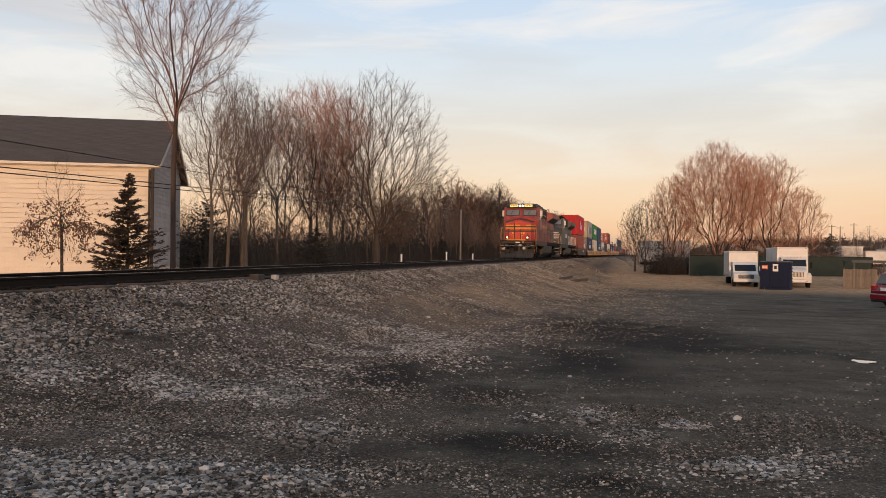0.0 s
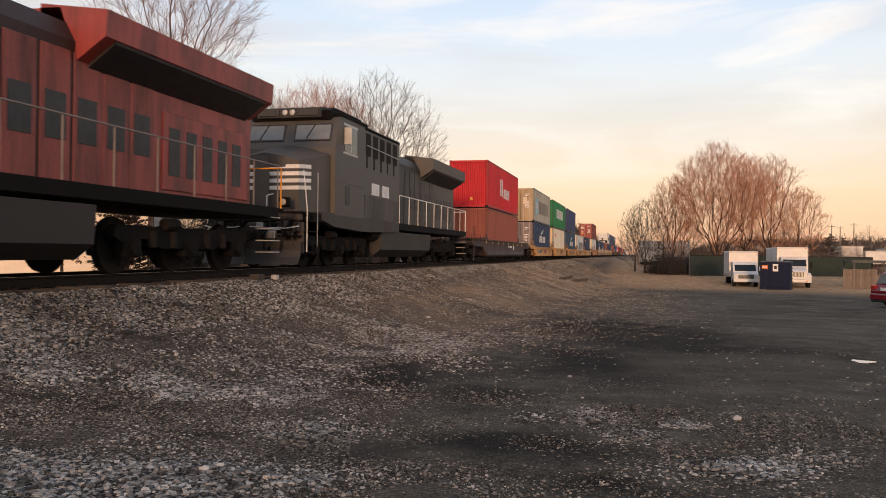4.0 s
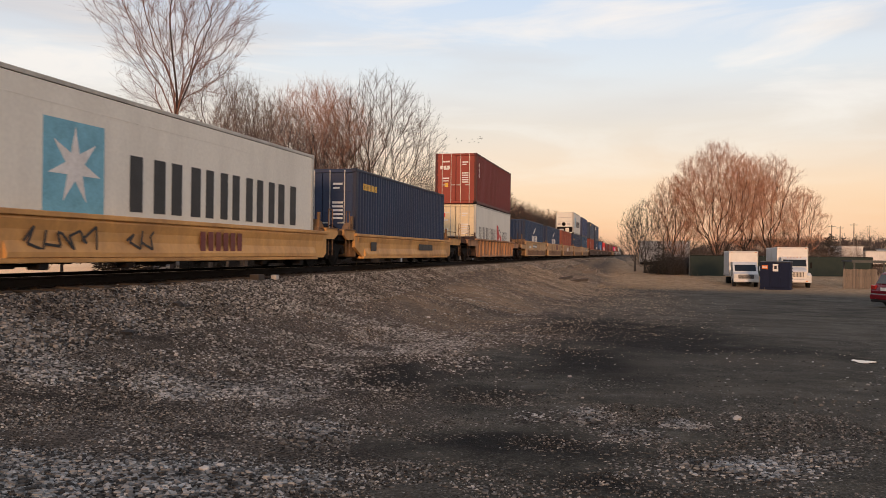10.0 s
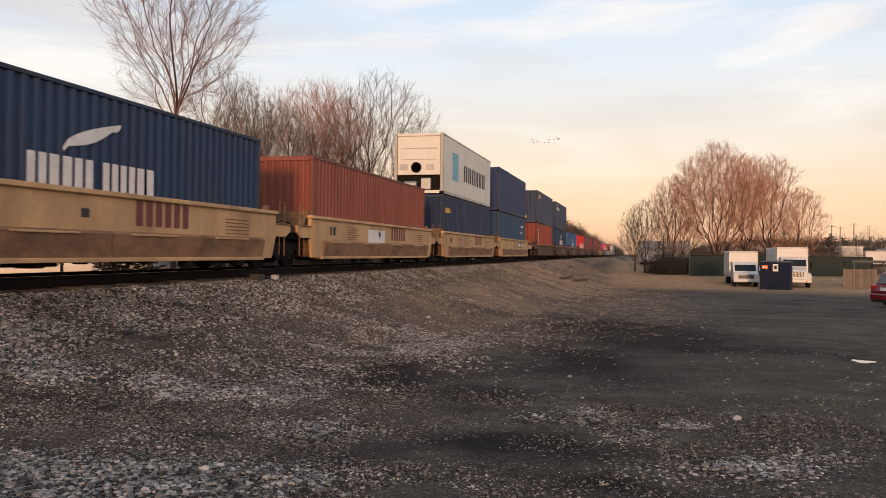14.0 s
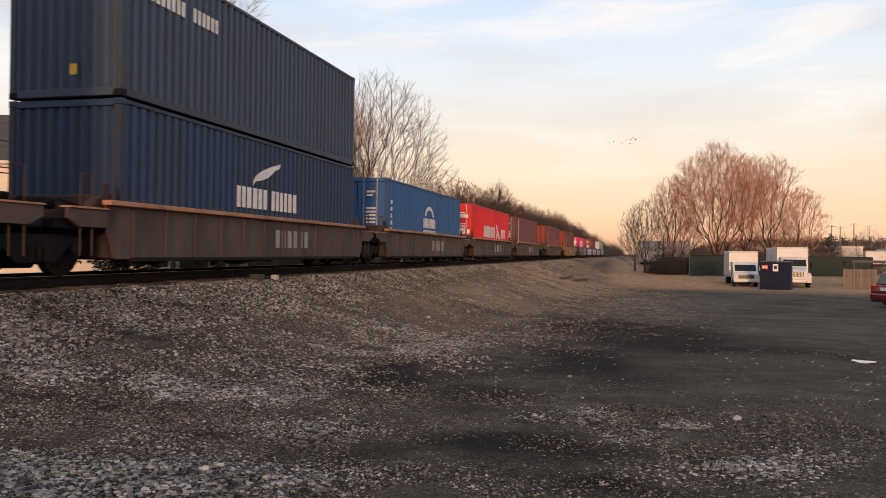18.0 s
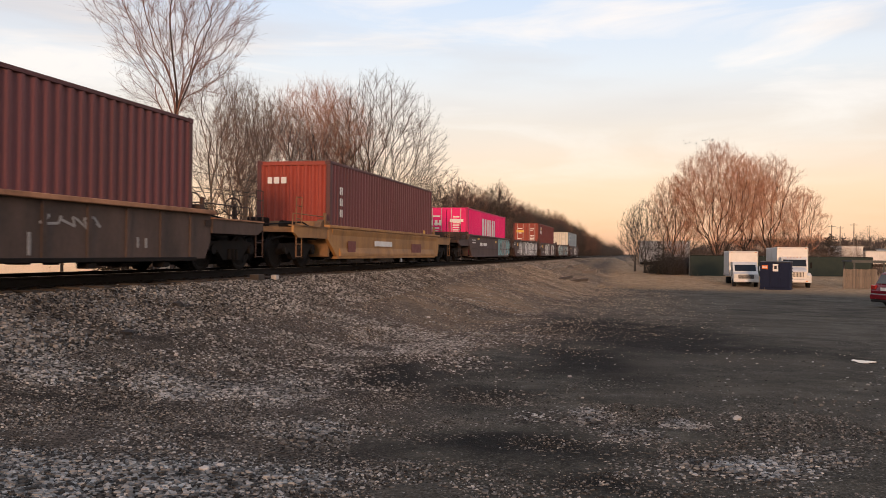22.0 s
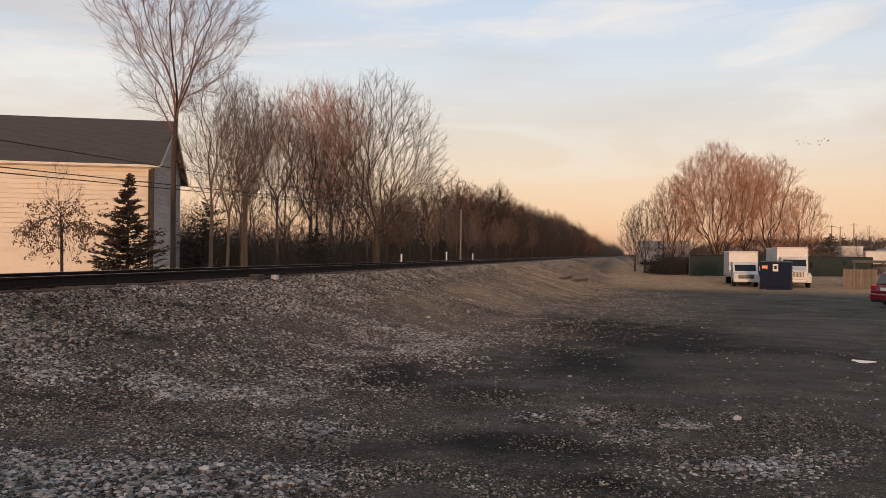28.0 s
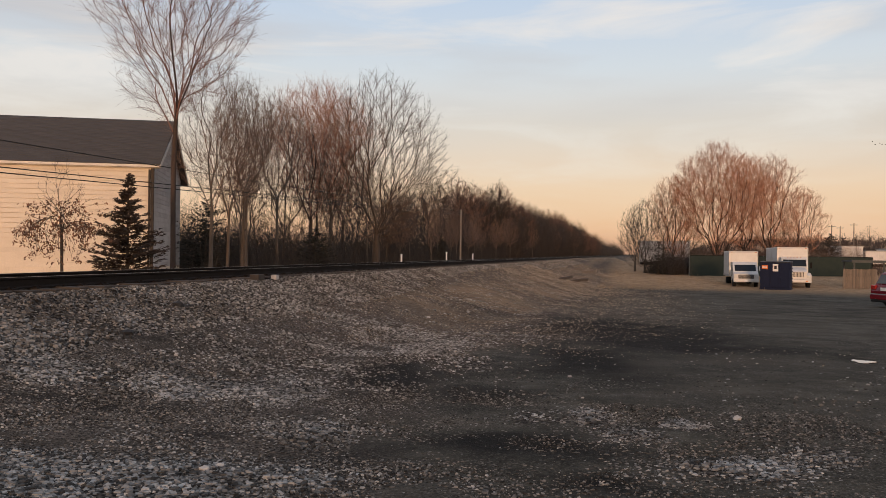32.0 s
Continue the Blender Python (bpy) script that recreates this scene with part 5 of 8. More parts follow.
def container(u, z, mat, label, end="door", H=2.896, L=12.192, flat=False, marks=(), end_mat=None, post_mat_=None):
    """A shipping container; y = 0 is the end that leads, z = 0 its underside. marks: (what, material, numbers)."""
    c = thing("shipping_container", label, "shipping container")
    hw, k = 1.219, (H, L, flat)
    off = (L - 12.192) / 2
    pm_ = post_mat_ or stored(("frame", mat.name), lambda: paint(mat.name + "_rail", shade(PAINT_OF.get(mat.name, (0.2, 0.2, 0.2)), 0.66), 0.75))

    def put(name, key, make, m=mat, lab="", parent=None):
        return part(name, stored((name, key, k, m.name), lambda: make().mesh(name, m)), None, parent or c, lab)

    for s in (-1, 1):
        if flat:
            put("side_panel", s, lambda: Geo().box(s * 1.196, s * 1.205, 0.1, L - 0.1, 0.16, H - 0.1))
            put("side_seam", s, lambda: Geo().box(s * 1.205, s * 1.209, 0.1, L - 0.1, H - 0.42, H - 0.40))
        else:
            put("side_panel", s, lambda: corrugated(0.16, L - 0.16, 0.15, H - 0.08, s * 1.208, 0.052, 0.278, "y", s))
        put("top_rail", s, lambda: Geo().box(s * 1.14, s * hw, 0.16, L - 0.16, H - 0.09, H - 0.012, 0.008), pm_)
        put("bottom_rail", s, lambda: Geo().box(s * 1.10, s * hw, 0.16, L - 0.16, 0.012, 0.16, 0.008), pm_)
        for e in (0, 1):
            ya, yb = (0.0, 0.16) if e == 0 else (L - 0.16, L)
            put("corner_post", (s, e), lambda: Geo().box(s * 1.08, s * hw, ya + 0.005, yb - 0.005, 0.12, H - 0.12, 0.012), pm_)
            for zz in (0, 1):
                z0, z1 = (0.0, 0.118) if zz == 0 else (H - 0.118, H)
                put("corner_casting", (s, e, zz), lambda: Geo().box(s * 1.04, s * (hw + 0.003), ya - 0.002, yb + 0.018, z0, z1, 0.01), steel_rail if zz == 0 else pm_)
    put("roof", 0, lambda: Geo().box(-1.2, 1.2, 0.05, L - 0.05, H - 0.03, H - 0.014), pm_)
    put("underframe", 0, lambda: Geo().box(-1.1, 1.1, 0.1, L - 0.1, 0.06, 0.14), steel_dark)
    put("rear_end_panel", 0, lambda: Geo().box(-1.1, 1.1, L - 0.06, L - 0.03, 0.1, H - 0.1))
    em = end_mat or mat
    put("end_header", 0, lambda: Geo().box(-1.08, 1.08, 0.01, 0.12, H - 0.14, H - 0.012, 0.01), em)
    put("end_sill", 0, lambda: Geo().box(-1.08, 1.08, 0.01, 0.12, 0.012, 0.16, 0.01), em)
    if end == "front":
        put("front_panel", 0, lambda: corrugated(-1.08, 1.08, 0.16, H - 0.14, 0.03, -0.065, 0.24, "x"), em)
        part("warning_label", stored(("warn",), lambda: Geo().box(0.1, 0.26, 0.018, 0.026, 0.42, 0.62).mesh("warning_label", yellow_mark)), None, c, "yellow warning label")
    elif end == "door":
        for s in (-1, 1):
            d = put("door", s, lambda: Geo().box(s * 0.012, s * 1.075, 0.035, 0.07, 0.17, H - 0.15, 0.006), em)
            for zz in (0.28, 0.5, 0.74):
                put("door_stiffener", (s, zz), lambda: Geo().box(s * 0.06, s * 1.02, 0.022, 0.034, H * zz - 0.03, H * zz + 0.03, 0.004), em, "", d)
            for rx in (0.28, 0.80):
                put("lock_rod", (s, rx), lambda: Geo().cyl((s * rx, 0.008, 0.05), (s * rx, 0.008, H - 0.05), 0.019, 7), galv, "galvanised lock rod", d)
                put("rod_handle", (s, rx), lambda: Geo().box(s * (rx - 0.24), s * rx, -0.006, 0.01, 1.05, 1.10, 0.004), galv, "", d)
            for zz in (0.35, 0.9, 1.6, 2.4):
                put("hinge", (s, zz), lambda: Geo().box(s * 1.03, s * 1.10, 0.0, 0.034, zz, zz + 0.12, 0.008), em, "", d)
        for k, spec in enumerate([(0.38, 0.72, H - 0.55, H - 0.48), (0.38, 0.62, H - 0.68, H - 0.62)] + [(0.36, 0.74, 1.2 + 0.13 * i, 1.27 + 0.13 * i) for i in range(5)] + [(-0.78, -0.36, H - 0.52, H - 0.44), (-0.70, -0.42, H - 0.95, H - 0.86), (-0.80, -0.40, 1.42, 1.50), (-0.74, -0.44, 1.28, 1.34)]):
            part("lettering_bar", stored(("data", H, k), lambda: bars_end([spec])), None, c, "small white lettering bar")
        part("placard", stored(("plac",), lambda: Geo().box(-0.66, -0.46, 0.026, 0.033, 0.95, 1.2).mesh("placard", yellow_mark)), None, c, "yellow placard")
    else:
        grey = stored("reefer grey", lambda: material("pale_machinery_panel", (0.52, 0.50, 0.47), rough=0.5, scale=2))
        put("machinery_panel", 0, lambda: Geo().box(-1.06, 1.06, 0.05, 0.09, 0.9, H - 0.15, 0.01), em)
        put("machinery_bay", 0, lambda: Geo().box(-1.05, 1.05, 0.25, 0.3, 0.16, 0.9), steel_dark)
        put("condenser_fan", 0, lambda: Geo().lathe([(0.05, 0), (0.20, 0.0), (0.22, 0.03), (0.26, 0.03), (0.26, 0.0)], (-0.12, 0.02, 1.25), "y", 20), steel_dark, "dark round condenser fan")
        put("access_panel", 0, lambda: Geo().box(0.35, 0.75, 0.03, 0.05, 1.12, 1.42, 0.01), grey)
        put("access_panel", 1, lambda: Geo().box(-0.95, -0.55, 0.03, 0.05, 1.12, 1.42, 0.01), grey)
        put("compressor", 0, lambda: Geo().cyl((-0.7, 0.15, 0.45), (-0.1, 0.15, 0.45), 0.16, 12).box(0.1, 0.6, 0.08, 0.25, 0.2, 0.75, 0.03), galv)
        put("vent_strip", 0, lambda: Geo().box(-0.9, 0.9, 0.03, 0.05, H - 0.75, H - 0.70, 0.005).box(-0.9, 0.9, 0.03, 0.05, 1.62, 1.66, 0.005), grey)
    x = 1.2115 if not flat else 1.2095
    for what, mm, nums in marks:
        if what == "word":
            for y0, y1, z0, z1 in word(*nums):
                w = (y1 - y0) * (nums[5] if len(nums) > 5 else 0.41)
                part("letter_bar", bars([(y0, y0 + w, z0, z1), (y1 - w, y1, z0, z1)], x), mm, c, "painted lettering bars")
        elif what == "poly":
            part("painted_emblem", Geo().prism(nums, "x", x, x + 0.004), mm, c, "painted emblem")
        elif what == "poly2":
            part("painted_emblem", Geo().prism(nums, "x", x + 0.005, x + 0.009), mm, c, "painted emblem")
        elif what == "poly3":
            part("painted_emblem", Geo().prism(nums, "x", x + 0.009, x + 0.012), mm, c, "painted emblem")
        elif what == "end":
            for one in nums:
                part("end_lettering", bars_end([one], mm, -0.004), None, c, "painted lettering bar")
    TRAIN.append((c, u - off, z))
    return c


def bars_end(specs, mat=None, y=0.024):
    g = Geo()
    for x0, x1, z0, z1 in specs:
        g.box(x0, x1, y - 0.004, y, z0, z1)
    return g.mesh("lettering", mat or white_mark)


# wheels and trucks
def wheelset_mesh(r, mat):
    g = Geo()
    for s in (-1, 1):
        g.lathe([(0.11, s * 0.90), (0.13, s * 0.86), (r - 0.10, s * 0.80), (r - 0.07, s * 0.82), (r, s * 0.815), (r, s * 0.73), (r + 0.026, s * 0.715), (r + 0.024, s * 0.69), (r - 0.07, s * 0.69), (0.14, s * 0.66), (0.09, s * 0.64)], (0, 0, 0), "x", 28)
        for k in range(3):
            t = 2.094 * k
            g.cyl((s * 0.86, 0.07 * math.cos(t), 0.07 * math.sin(t)), (s * 1.0, 0.07 * math.cos(t), 0.07 * math.sin(t)), 0.022, 6)
        g.cyl((s * 0.88, 0, 0), (s * 0.985, 0, 0), 0.10, 12)
        for k in range(2):
            t = 1.2 + 3.14 * k
            g.box(s * 0.815, s * 0.835, (r - 0.19) * math.cos(t) - 0.05, (r - 0.19) * math.cos(t) + 0.05, (r - 0.19) * math.sin(t) - 0.05, (r - 0.19) * math.sin(t) + 0.05)
    g.cyl((-0.9, 0, 0), (0.9, 0, 0), 0.085, 10)
    return g.mesh("wheelset", mat)


def wagon_truck(parent, y):
    r, wb = 0.46, 0.89
    bol = part("truck", stored("bolster", lambda: Geo().box(-1.05, 1.05, -0.2, 0.2, -0.10, 0.16, 0.03).cyl((0, 0, 0.16), (0, 0, 0.32), 0.2, 14).mesh("truck", steel_dark)), None, parent, "cast-steel truck darkened for soot and shade", m=pose(0, y, 0.5))

    def frame_mesh():
        g = Geo()
        prof = [(-1.12, 0.03), (-1.05, 0.16), (-0.5, 0.20), (0.5, 0.20), (1.05, 0.16), (1.12, 0.03), (1.05, -0.06), (0.75, 0.02), (0.42, -0.26), (-0.42, -0.26), (-0.75, 0.02), (-1.05, -0.06)]
        g.prism(prof, "x", -0.07, 0.07)
        for dy in (-wb, wb):
            g.cyl((-0.05, dy, -0.01), (0.11, dy, -0.01), 0.115, 12)
        return g.mesh("side_frame", steel_dark)
    for s in (-1, 1):
        part("side_frame", stored("frame", frame_mesh), None, bol, m=pose(s * 1.03, 0, 0))
        for dy in (-0.16, 0.0, 0.16):
            part("spring", stored("spring", lambda: Geo().cyl((0, 0, -0.24), (0, 0, 0.0), 0.065, 10).mesh("spring", steel_rail)), None, bol, m=pose(s * 1.10, dy, 0))
        part("brake_beam", stored("beam", lambda: Geo().box(-0.75, 0.75, -0.05, 0.05, -0.2, -0.08, 0.01).mesh("brake_beam", steel_dark)), None, bol, m=pose(0, s * 0.38, 0))
    part("brake_rigging", stored("truck rigging", lambda: Geo().box(-0.6, -0.1, -0.62, 0.62, -0.38, -0.08, 0.04).box(0.1, 0.6, -0.55, 0.55, -0.36, -0.10, 0.04).box(-0.3, 0.3, -1.45, -1.2, -0.3, 0.0, 0.03).box(-0.3, 0.3, 1.2, 1.45, -0.3, 0.0, 0.03).mesh("brake_rigging", steel_dark)), None, bol)
    for dy in (-wb, wb):
        w = part("wheelset", stored("wset", lambda: wheelset_mesh(r, steel_rail)), None, bol, m=pose(0, dy, r - 0.5))
        ROLLING["wagon"].append((w, dy, r - 0.5, r))
    return bol


well_yellow = material("grimy_yellow_wagon_paint", rgb(206, 154, 88), dirt=(0.13, 0.065, 0.036), rough=0.6, scale=0.8, amount=0.7, grain=12, bump=0.08, streak=2.5, fine=0.08)
well_tan = material("faded_tan_wagon_paint", rgb(196, 158, 112), dirt=(0.13, 0.07, 0.042), rough=0.6, scale=0.7, amount=0.7, grain=12, bump=0.08, streak=3, fine=0.08)
well_rust = material("rust_streaked_wagon_paint", rgb(172, 128, 92), dirt=(0.075, 0.042, 0.028), rough=0.75, scale=1.0, amount=0.85, grain=12, bump=0.15, streak=2.5)
well_grime = material("soot_brown_wagon_paint", rgb(82, 65, 57), dirt=(0.020, 0.016, 0.013), rough=0.75, scale=1.0, amount=0.85, grain=12, bump=0.15, streak=2.5)
well_brown = material("oxide_brown_wagon_paint", rgb(78, 58, 55), dirt=(0.030, 0.020, 0.017), rough=0.7, scale=0.9, amount=0.7, grain=12, bump=0.1, streak=2.5)
well_dark = material("sooty_maroon_wagon_paint", rgb(66, 47, 43), dirt=(0.02, 0.015, 0.013), rough=0.7, scale=0.9, amount=0.8, grain=12, bump=0.1, streak=2.5)
end_tan = material("grimy_platform_paint", rgb(130, 98, 66), dirt=(0.03, 0.02, 0.015), rough=0.75, scale=1.6, amount=0.9, grain=12, bump=0.15)
end_dark = material("sooty_platform_paint", rgb(66, 48, 40), dirt=(0.015, 0.011, 0.01), rough=0.8, scale=1.6, amount=0.9, grain=12, bump=0.15)
grey_mark = material("grey_spray_paint", (0.30, 0.29, 0.28), dirt=(0.14, 0.12, 0.11), rough=0.65, scale=3)
smoke_mark = material("smoky_spray_paint", (0.13, 0.115, 0.10), dirt=(0.05, 0.04, 0.035), rough=0.65, scale=2.2, amount=0.9)
chord_rust = material("rust_orange_top_chord", rgb(172, 124, 92), dirt=(0.08, 0.04, 0.025), rough=0.8, scale=1.2, amount=0.8, grain=20, bump=0.2)

well_ochre = material("dull_ochre_wagon_paint", rgb(166, 121, 70), dirt=(0.10, 0.055, 0.032), rough=0.65, scale=0.7, amount=0.8, grain=12, bump=0.08, streak=2.5, fine=0.08)

# lower panels: grime, plus the shade of a downward face in the colour
lower_tan = material("grimy_shaded_wagon_paint", rgb(140, 104, 74), dirt=(0.06, 0.035, 0.024), rough=0.7, scale=1.0, amount=0.9, grain=12, bump=0.1, streak=0.5, fine=0.1)

WELLS = {  # material, side top, top chord, ribs, label
    "smooth": (well_yellow, 1.06, well_yellow, 0, "grimy yellow articulated well car with smooth sides"),
    "single": (well_ochre, 1.26, well_ochre, 0, "dull ochre single well car"),
    "tall": (well_tan, 1.48, well_tan, 0, "faded tan articulated well car with tall creased sides"),
    "rusty": (well_rust, 1.28, well_rust, 12, "rust-streaked well car with ribbed sides"),
    "ribbed": (well_grime, 1.33, chord_rust, 12, "soot-brown ribbed well car with a rusty top edge"),
    "brown": (well_brown, 1.47, well_brown, 0, "oxide-brown well car with tall plain sides"),
    "long": (well_dark, 1.28, well_dark, 0, "long dark brown well car with yellow squares along the sill"),
}


def well_car(u, kind, ends=("art", "art"), reach=3.75, gap=1.7, label="", marks=()):
    mat, z1, chord, ribs, lab = WELLS[kind]
    w = thing("well_car", label or lab, "freight wagon", group="well cars of the train")
    z0, L = 0.29, 12.19
    endm = end_tan if kind in ("smooth", "tall", "single") else end_dark
    long_ = kind == "long"
    a, b = (-2.1, L + 2.1) if long_ else (-0.55, L + 0.55)
    drop = 0.45
    for s in (-1, 1):
        prof = [(a, z1 - 0.06), (b, z1 - 0.06), (b, z1 - drop - 0.2), (b - 0.22, z0), (a + (0.3 if ribs else 0.12 if kind == "tall" else 0.75), z0), (a, z1 - drop)]
        g = Geo().prism(prof, "x", s * 1.30, s * (1.34 if ribs else 1.40))
        if kind in ("smooth", "long", "single"):
            g.prism([(1.40, z1 - 0.06), (1.44, z1 - 0.14), (1.40, z1 - 0.30)] if s > 0 else [(-1.40, z1 - 0.06), (-1.44, z1 - 0.14), (-1.40, z1 - 0.30)], "y", a + 0.3, b - 0.3)
            g.prism([(s * 1.40, z0 + 0.30), (s * 1.46, z0 + 0.12), (s * 1.46, z0 + 0.04), (s * 1.40, z0 + 0.02)], "y", a + 0.9, b - 0.9)
        if kind == "brown":
            part("side_ledge", Geo().prism([(s * 1.399, z0 + 0.47), (s * 1.425, z0 + 0.445), (s * 1.425, z0 + 0.43), (s * 1.399, z0 + 0.42)], "y", a + 0.9, b - 0.7), mat, w)
        if kind == "tall":
            for k in range(4):
                ya = a + 0.9 + k * (b - a - 1.6) / 4
                part("lower_panel", Geo().prism([(s * 1.399, z0 + 0.50), (s * 1.47, z0 + 0.45), (s * 1.405, z0 + 0.04), (s * 1.399, z0 + 0.02)], "y", ya, ya + (b - a - 1.6) / 4 - 0.03), lower_tan, w)
                part("ledge", Geo().prism([(s * 1.44, z0 + 0.47), (s * 1.50, z0 + 0.455), (s * 1.50, z0 + 0.43), (s * 1.44, z0 + 0.43)], "y", ya + 0.5, ya + 2.0), mat, w)
        part("side_plate", g, mat, w)
        part("top_chord", Geo().box(s * 1.27, s * 1.47, a - 0.02, b + 0.02, z1 - 0.09, z1, 0.012), chord, w)
        part("bottom_chord", Geo().box(s * 1.20, s * 1.45, a + 0.72, b - 0.72, z0 - 0.05, z0 + 0.03, 0.012), steel_dark if kind in ("long", "ribbed") else mat, w)
        for yy in (0.6, 4.6, 9.9):
            part("brake_rigging", stored(("rig", s), lambda: Geo().box(s * 0.9, s * 1.28, -0.16, 0.16, 0.15, z0 - 0.045, 0.03).cyl((s * 1.1, -0.6, 0.20), (s * 1.1, 0.6, 0.20), 0.03, 8).mesh("brake_rigging", steel_dark)), None, w, m=pose(0, yy, 0))
        for i in range(ribs):
            yy = a + 0.8 + (b - a - 1.6) * i / (ribs - 1)
            part("rib", stored(("rib", s, z1, mat.name), lambda: Geo().prism([(s * 1.335, z0 + 0.03), (s * (1.43 if kind == "rusty" else 1.365), z0 + 0.03), (s * (1.465 if kind == "rusty" else 1.375), z1 - 0.10), (s * 1.335, z1 - 0.10)], "y", -0.05, 0.05).mesh("rib", mat)), None, w, m=pose(0, yy, 0))
        # feet below the sill, seen against the light
        for yy in (1.2, 3.4, 8.8, 11.0):
            part("pad_bracket", stored(("pad", s), lambda: Geo().box(s * 1.15, s * 1.40, -0.12, 0.12, 0.13, z0 - 0.04, 0.02).mesh("pad_bracket", steel_dark)), None, w, m=pose(0, yy, 0))
    part("floor", Geo().box(-1.25, 1.25, -0.1, L + 0.1, 0.27, 0.345), steel_dark, w)
    for e, (end, sgn, y0) in enumerate(((ends[0], -1, 0.0), (ends[1], 1, L))):
        out = (gap - 0.05) if end == "art" else reach - 0.45
        if long_:
            out = 5.3
        pa, pb = y0 + sgn * (2.0 if long_ else 0.3), y0 + sgn * out
        part("bulkhead", Geo().box(-1.3, 1.3, y0 + sgn * 0.18, y0 + sgn * 0.3, 0.3, z1 + 0.12, 0.02), endm, w)
        part("end_platform", Geo().prism([(-1.36, pa), (1.36, pa), (1.30, pb - sgn * 0.5), (0.7, pb), (-0.7, pb), (-1.30, pb - sgn * 0.5)], "z", 0.98, 1.12), endm, w)
        part("centre_sill", Geo().box(-0.32, 0.32, pa, pb, 0.62, 0.97, 0.02), steel_dark, w)
        for s in (-1, 1):
            part("pedestal", Geo().prism([(y0 + sgn * 0.35, 1.12), (y0 + sgn * 0.85, 1.12), (y0 + sgn * 0.6, 1.36), (y0 + sgn * 0.4, 1.42)], "x", s * 1.02, s * 1.22), endm, w)
            ya, yb = y0 + sgn * (2.05 if long_ else 0.56), pb - sgn * (0.35 if end != "art" else 0.15)
            part("end_side_beam", Geo().prism([(ya, 0.84), (ya, 1.15), (yb, 1.15), (yb, 0.98), (yb - sgn * 0.3, 0.84)], "x", s * 1.315, s * 1.385), mat, w)
            part("beam_flange", Geo().prism([(ya, 1.15), (ya, 1.18), (yb, 1.18), (yb, 1.15)], "x", s * 1.22, s * 1.42), chord if ribs else endm, w)
        part("valve_box", Geo().box(-0.85, -0.35, y0 + sgn * 0.85, y0 + sgn * 1.35, 1.12, 1.46, 0.03), steel_dark, w, "black brake valve box")
        part("air_reservoir", Geo().cyl((0.3, y0 + sgn * 0.7, 1.24), (0.3, y0 + sgn * 1.4, 1.24), 0.12, 12), steel_dark, w, "black air reservoir")
        for s in (-1, 1):
            part("end_post", Geo().box(s * 1.18, s * 1.26, y0 + sgn * 0.34, y0 + sgn * 0.44, 1.12, 1.62, 0.01), endm, w)
        part("pipe_run", Geo().path([(1.05, y0 + sgn * 0.3, 0.9), (1.12, y0 + sgn * 0.9, 0.82), (1.1, pb - sgn * 0.3, 0.86), (0.5, pb, 0.7)], 0.03).path([(0.7, y0 + sgn * 0.3, 1.2), (0.75, y0 + sgn * 1.0, 1.32), (0.6, pb - sgn * 0.2, 1.18)], 0.022), steel_dark, w)
        if end != "art":
            ty = y0 + sgn * (3.5 if long_ else 1.95)
            wagon_truck(w, ty)
            part("coupler", Geo().box(-0.1, 0.1, pb - sgn * 0.3, pb + sgn * 0.42, 0.72, 0.9, 0.03).box(-0.17, 0.17, pb + sgn * 0.36, pb + sgn * 0.58, 0.66, 0.96, 0.05), steel_rail, w)
            part("brake_stand", Geo().box(-0.55, -0.45, pb - sgn * 0.62, pb - sgn * 0.52, 1.12, 1.75, 0.01).box(-0.72, -0.28, pb - sgn * 0.50, pb - sgn * 0.47, 1.645, 1.675).box(-0.515, -0.485, pb - sgn * 0.50, pb - sgn * 0.47, 1.44, 1.88).path([(-0.5 + 0.25 * math.cos(0.3927 * k), pb - sgn * 0.48, 1.66 + 0.25 * math.sin(0.3927 * k)) for k in range(17)], 0.02), end_dark, w, "hand-brake wheel on a stand")
            for s in (-1, 1):
                ly = pb - sgn * 0.62
                lg = Geo().path([(s * 1.33, ly, 0.30), (s * 1.33, ly, 1.95)], 0.016).path([(s * 1.33, ly + 0.36, 0.30), (s * 1.33, ly + 0.36, 1.95)], 0.016)
                for zz in (0.32, 0.66, 1.0, 1.35, 1.7, 1.94):
                    lg.path([(s * 1.33, ly, zz), (s * 1.33, ly + 0.36, zz)], 0.013)
                part("ladder", lg, endm, w)
                part("grab_rail", Geo().path([(s * 1.2, pa, 1.12), (s * 1.2, pa + sgn * 0.1, 1.5), (s * 1.2, pb - sgn * 0.7, 1.5), (s * 1.2, pb - sgn * 0.65, 1.12)], 0.015), endm, w)
        else:
            if sgn > 0:
                wagon_truck(w, y0 + gap)
            for s in (-1, 1):
                part("ladder", Geo().path([(s * 1.33, y0 + sgn * 1.2, 0.35), (s * 1.33, y0 + sgn * 1.2, 1.75)], 0.015).path([(s * 1.33, y0 + sgn * 0.9, 0.35), (s * 1.33, y0 + sgn * 0.9, 1.75)], 0.015).path([(s * 1.33, y0 + sgn * 1.2, 1.74), (s * 1.33, y0 + sgn * 0.9, 1.74)], 0.013), endm, w)
                part("side_bearing", Geo().box(s * 0.8, s * 1.24, pa, pb, 0.80, 0.975, 0.02), steel_dark, w)
    part("brake_hose", Geo().path([(0.5, -0.2, 0.5), (0.55, -0.9, 0.35), (0.5, -1.6, 0.5)], 0.02), rubber, w)
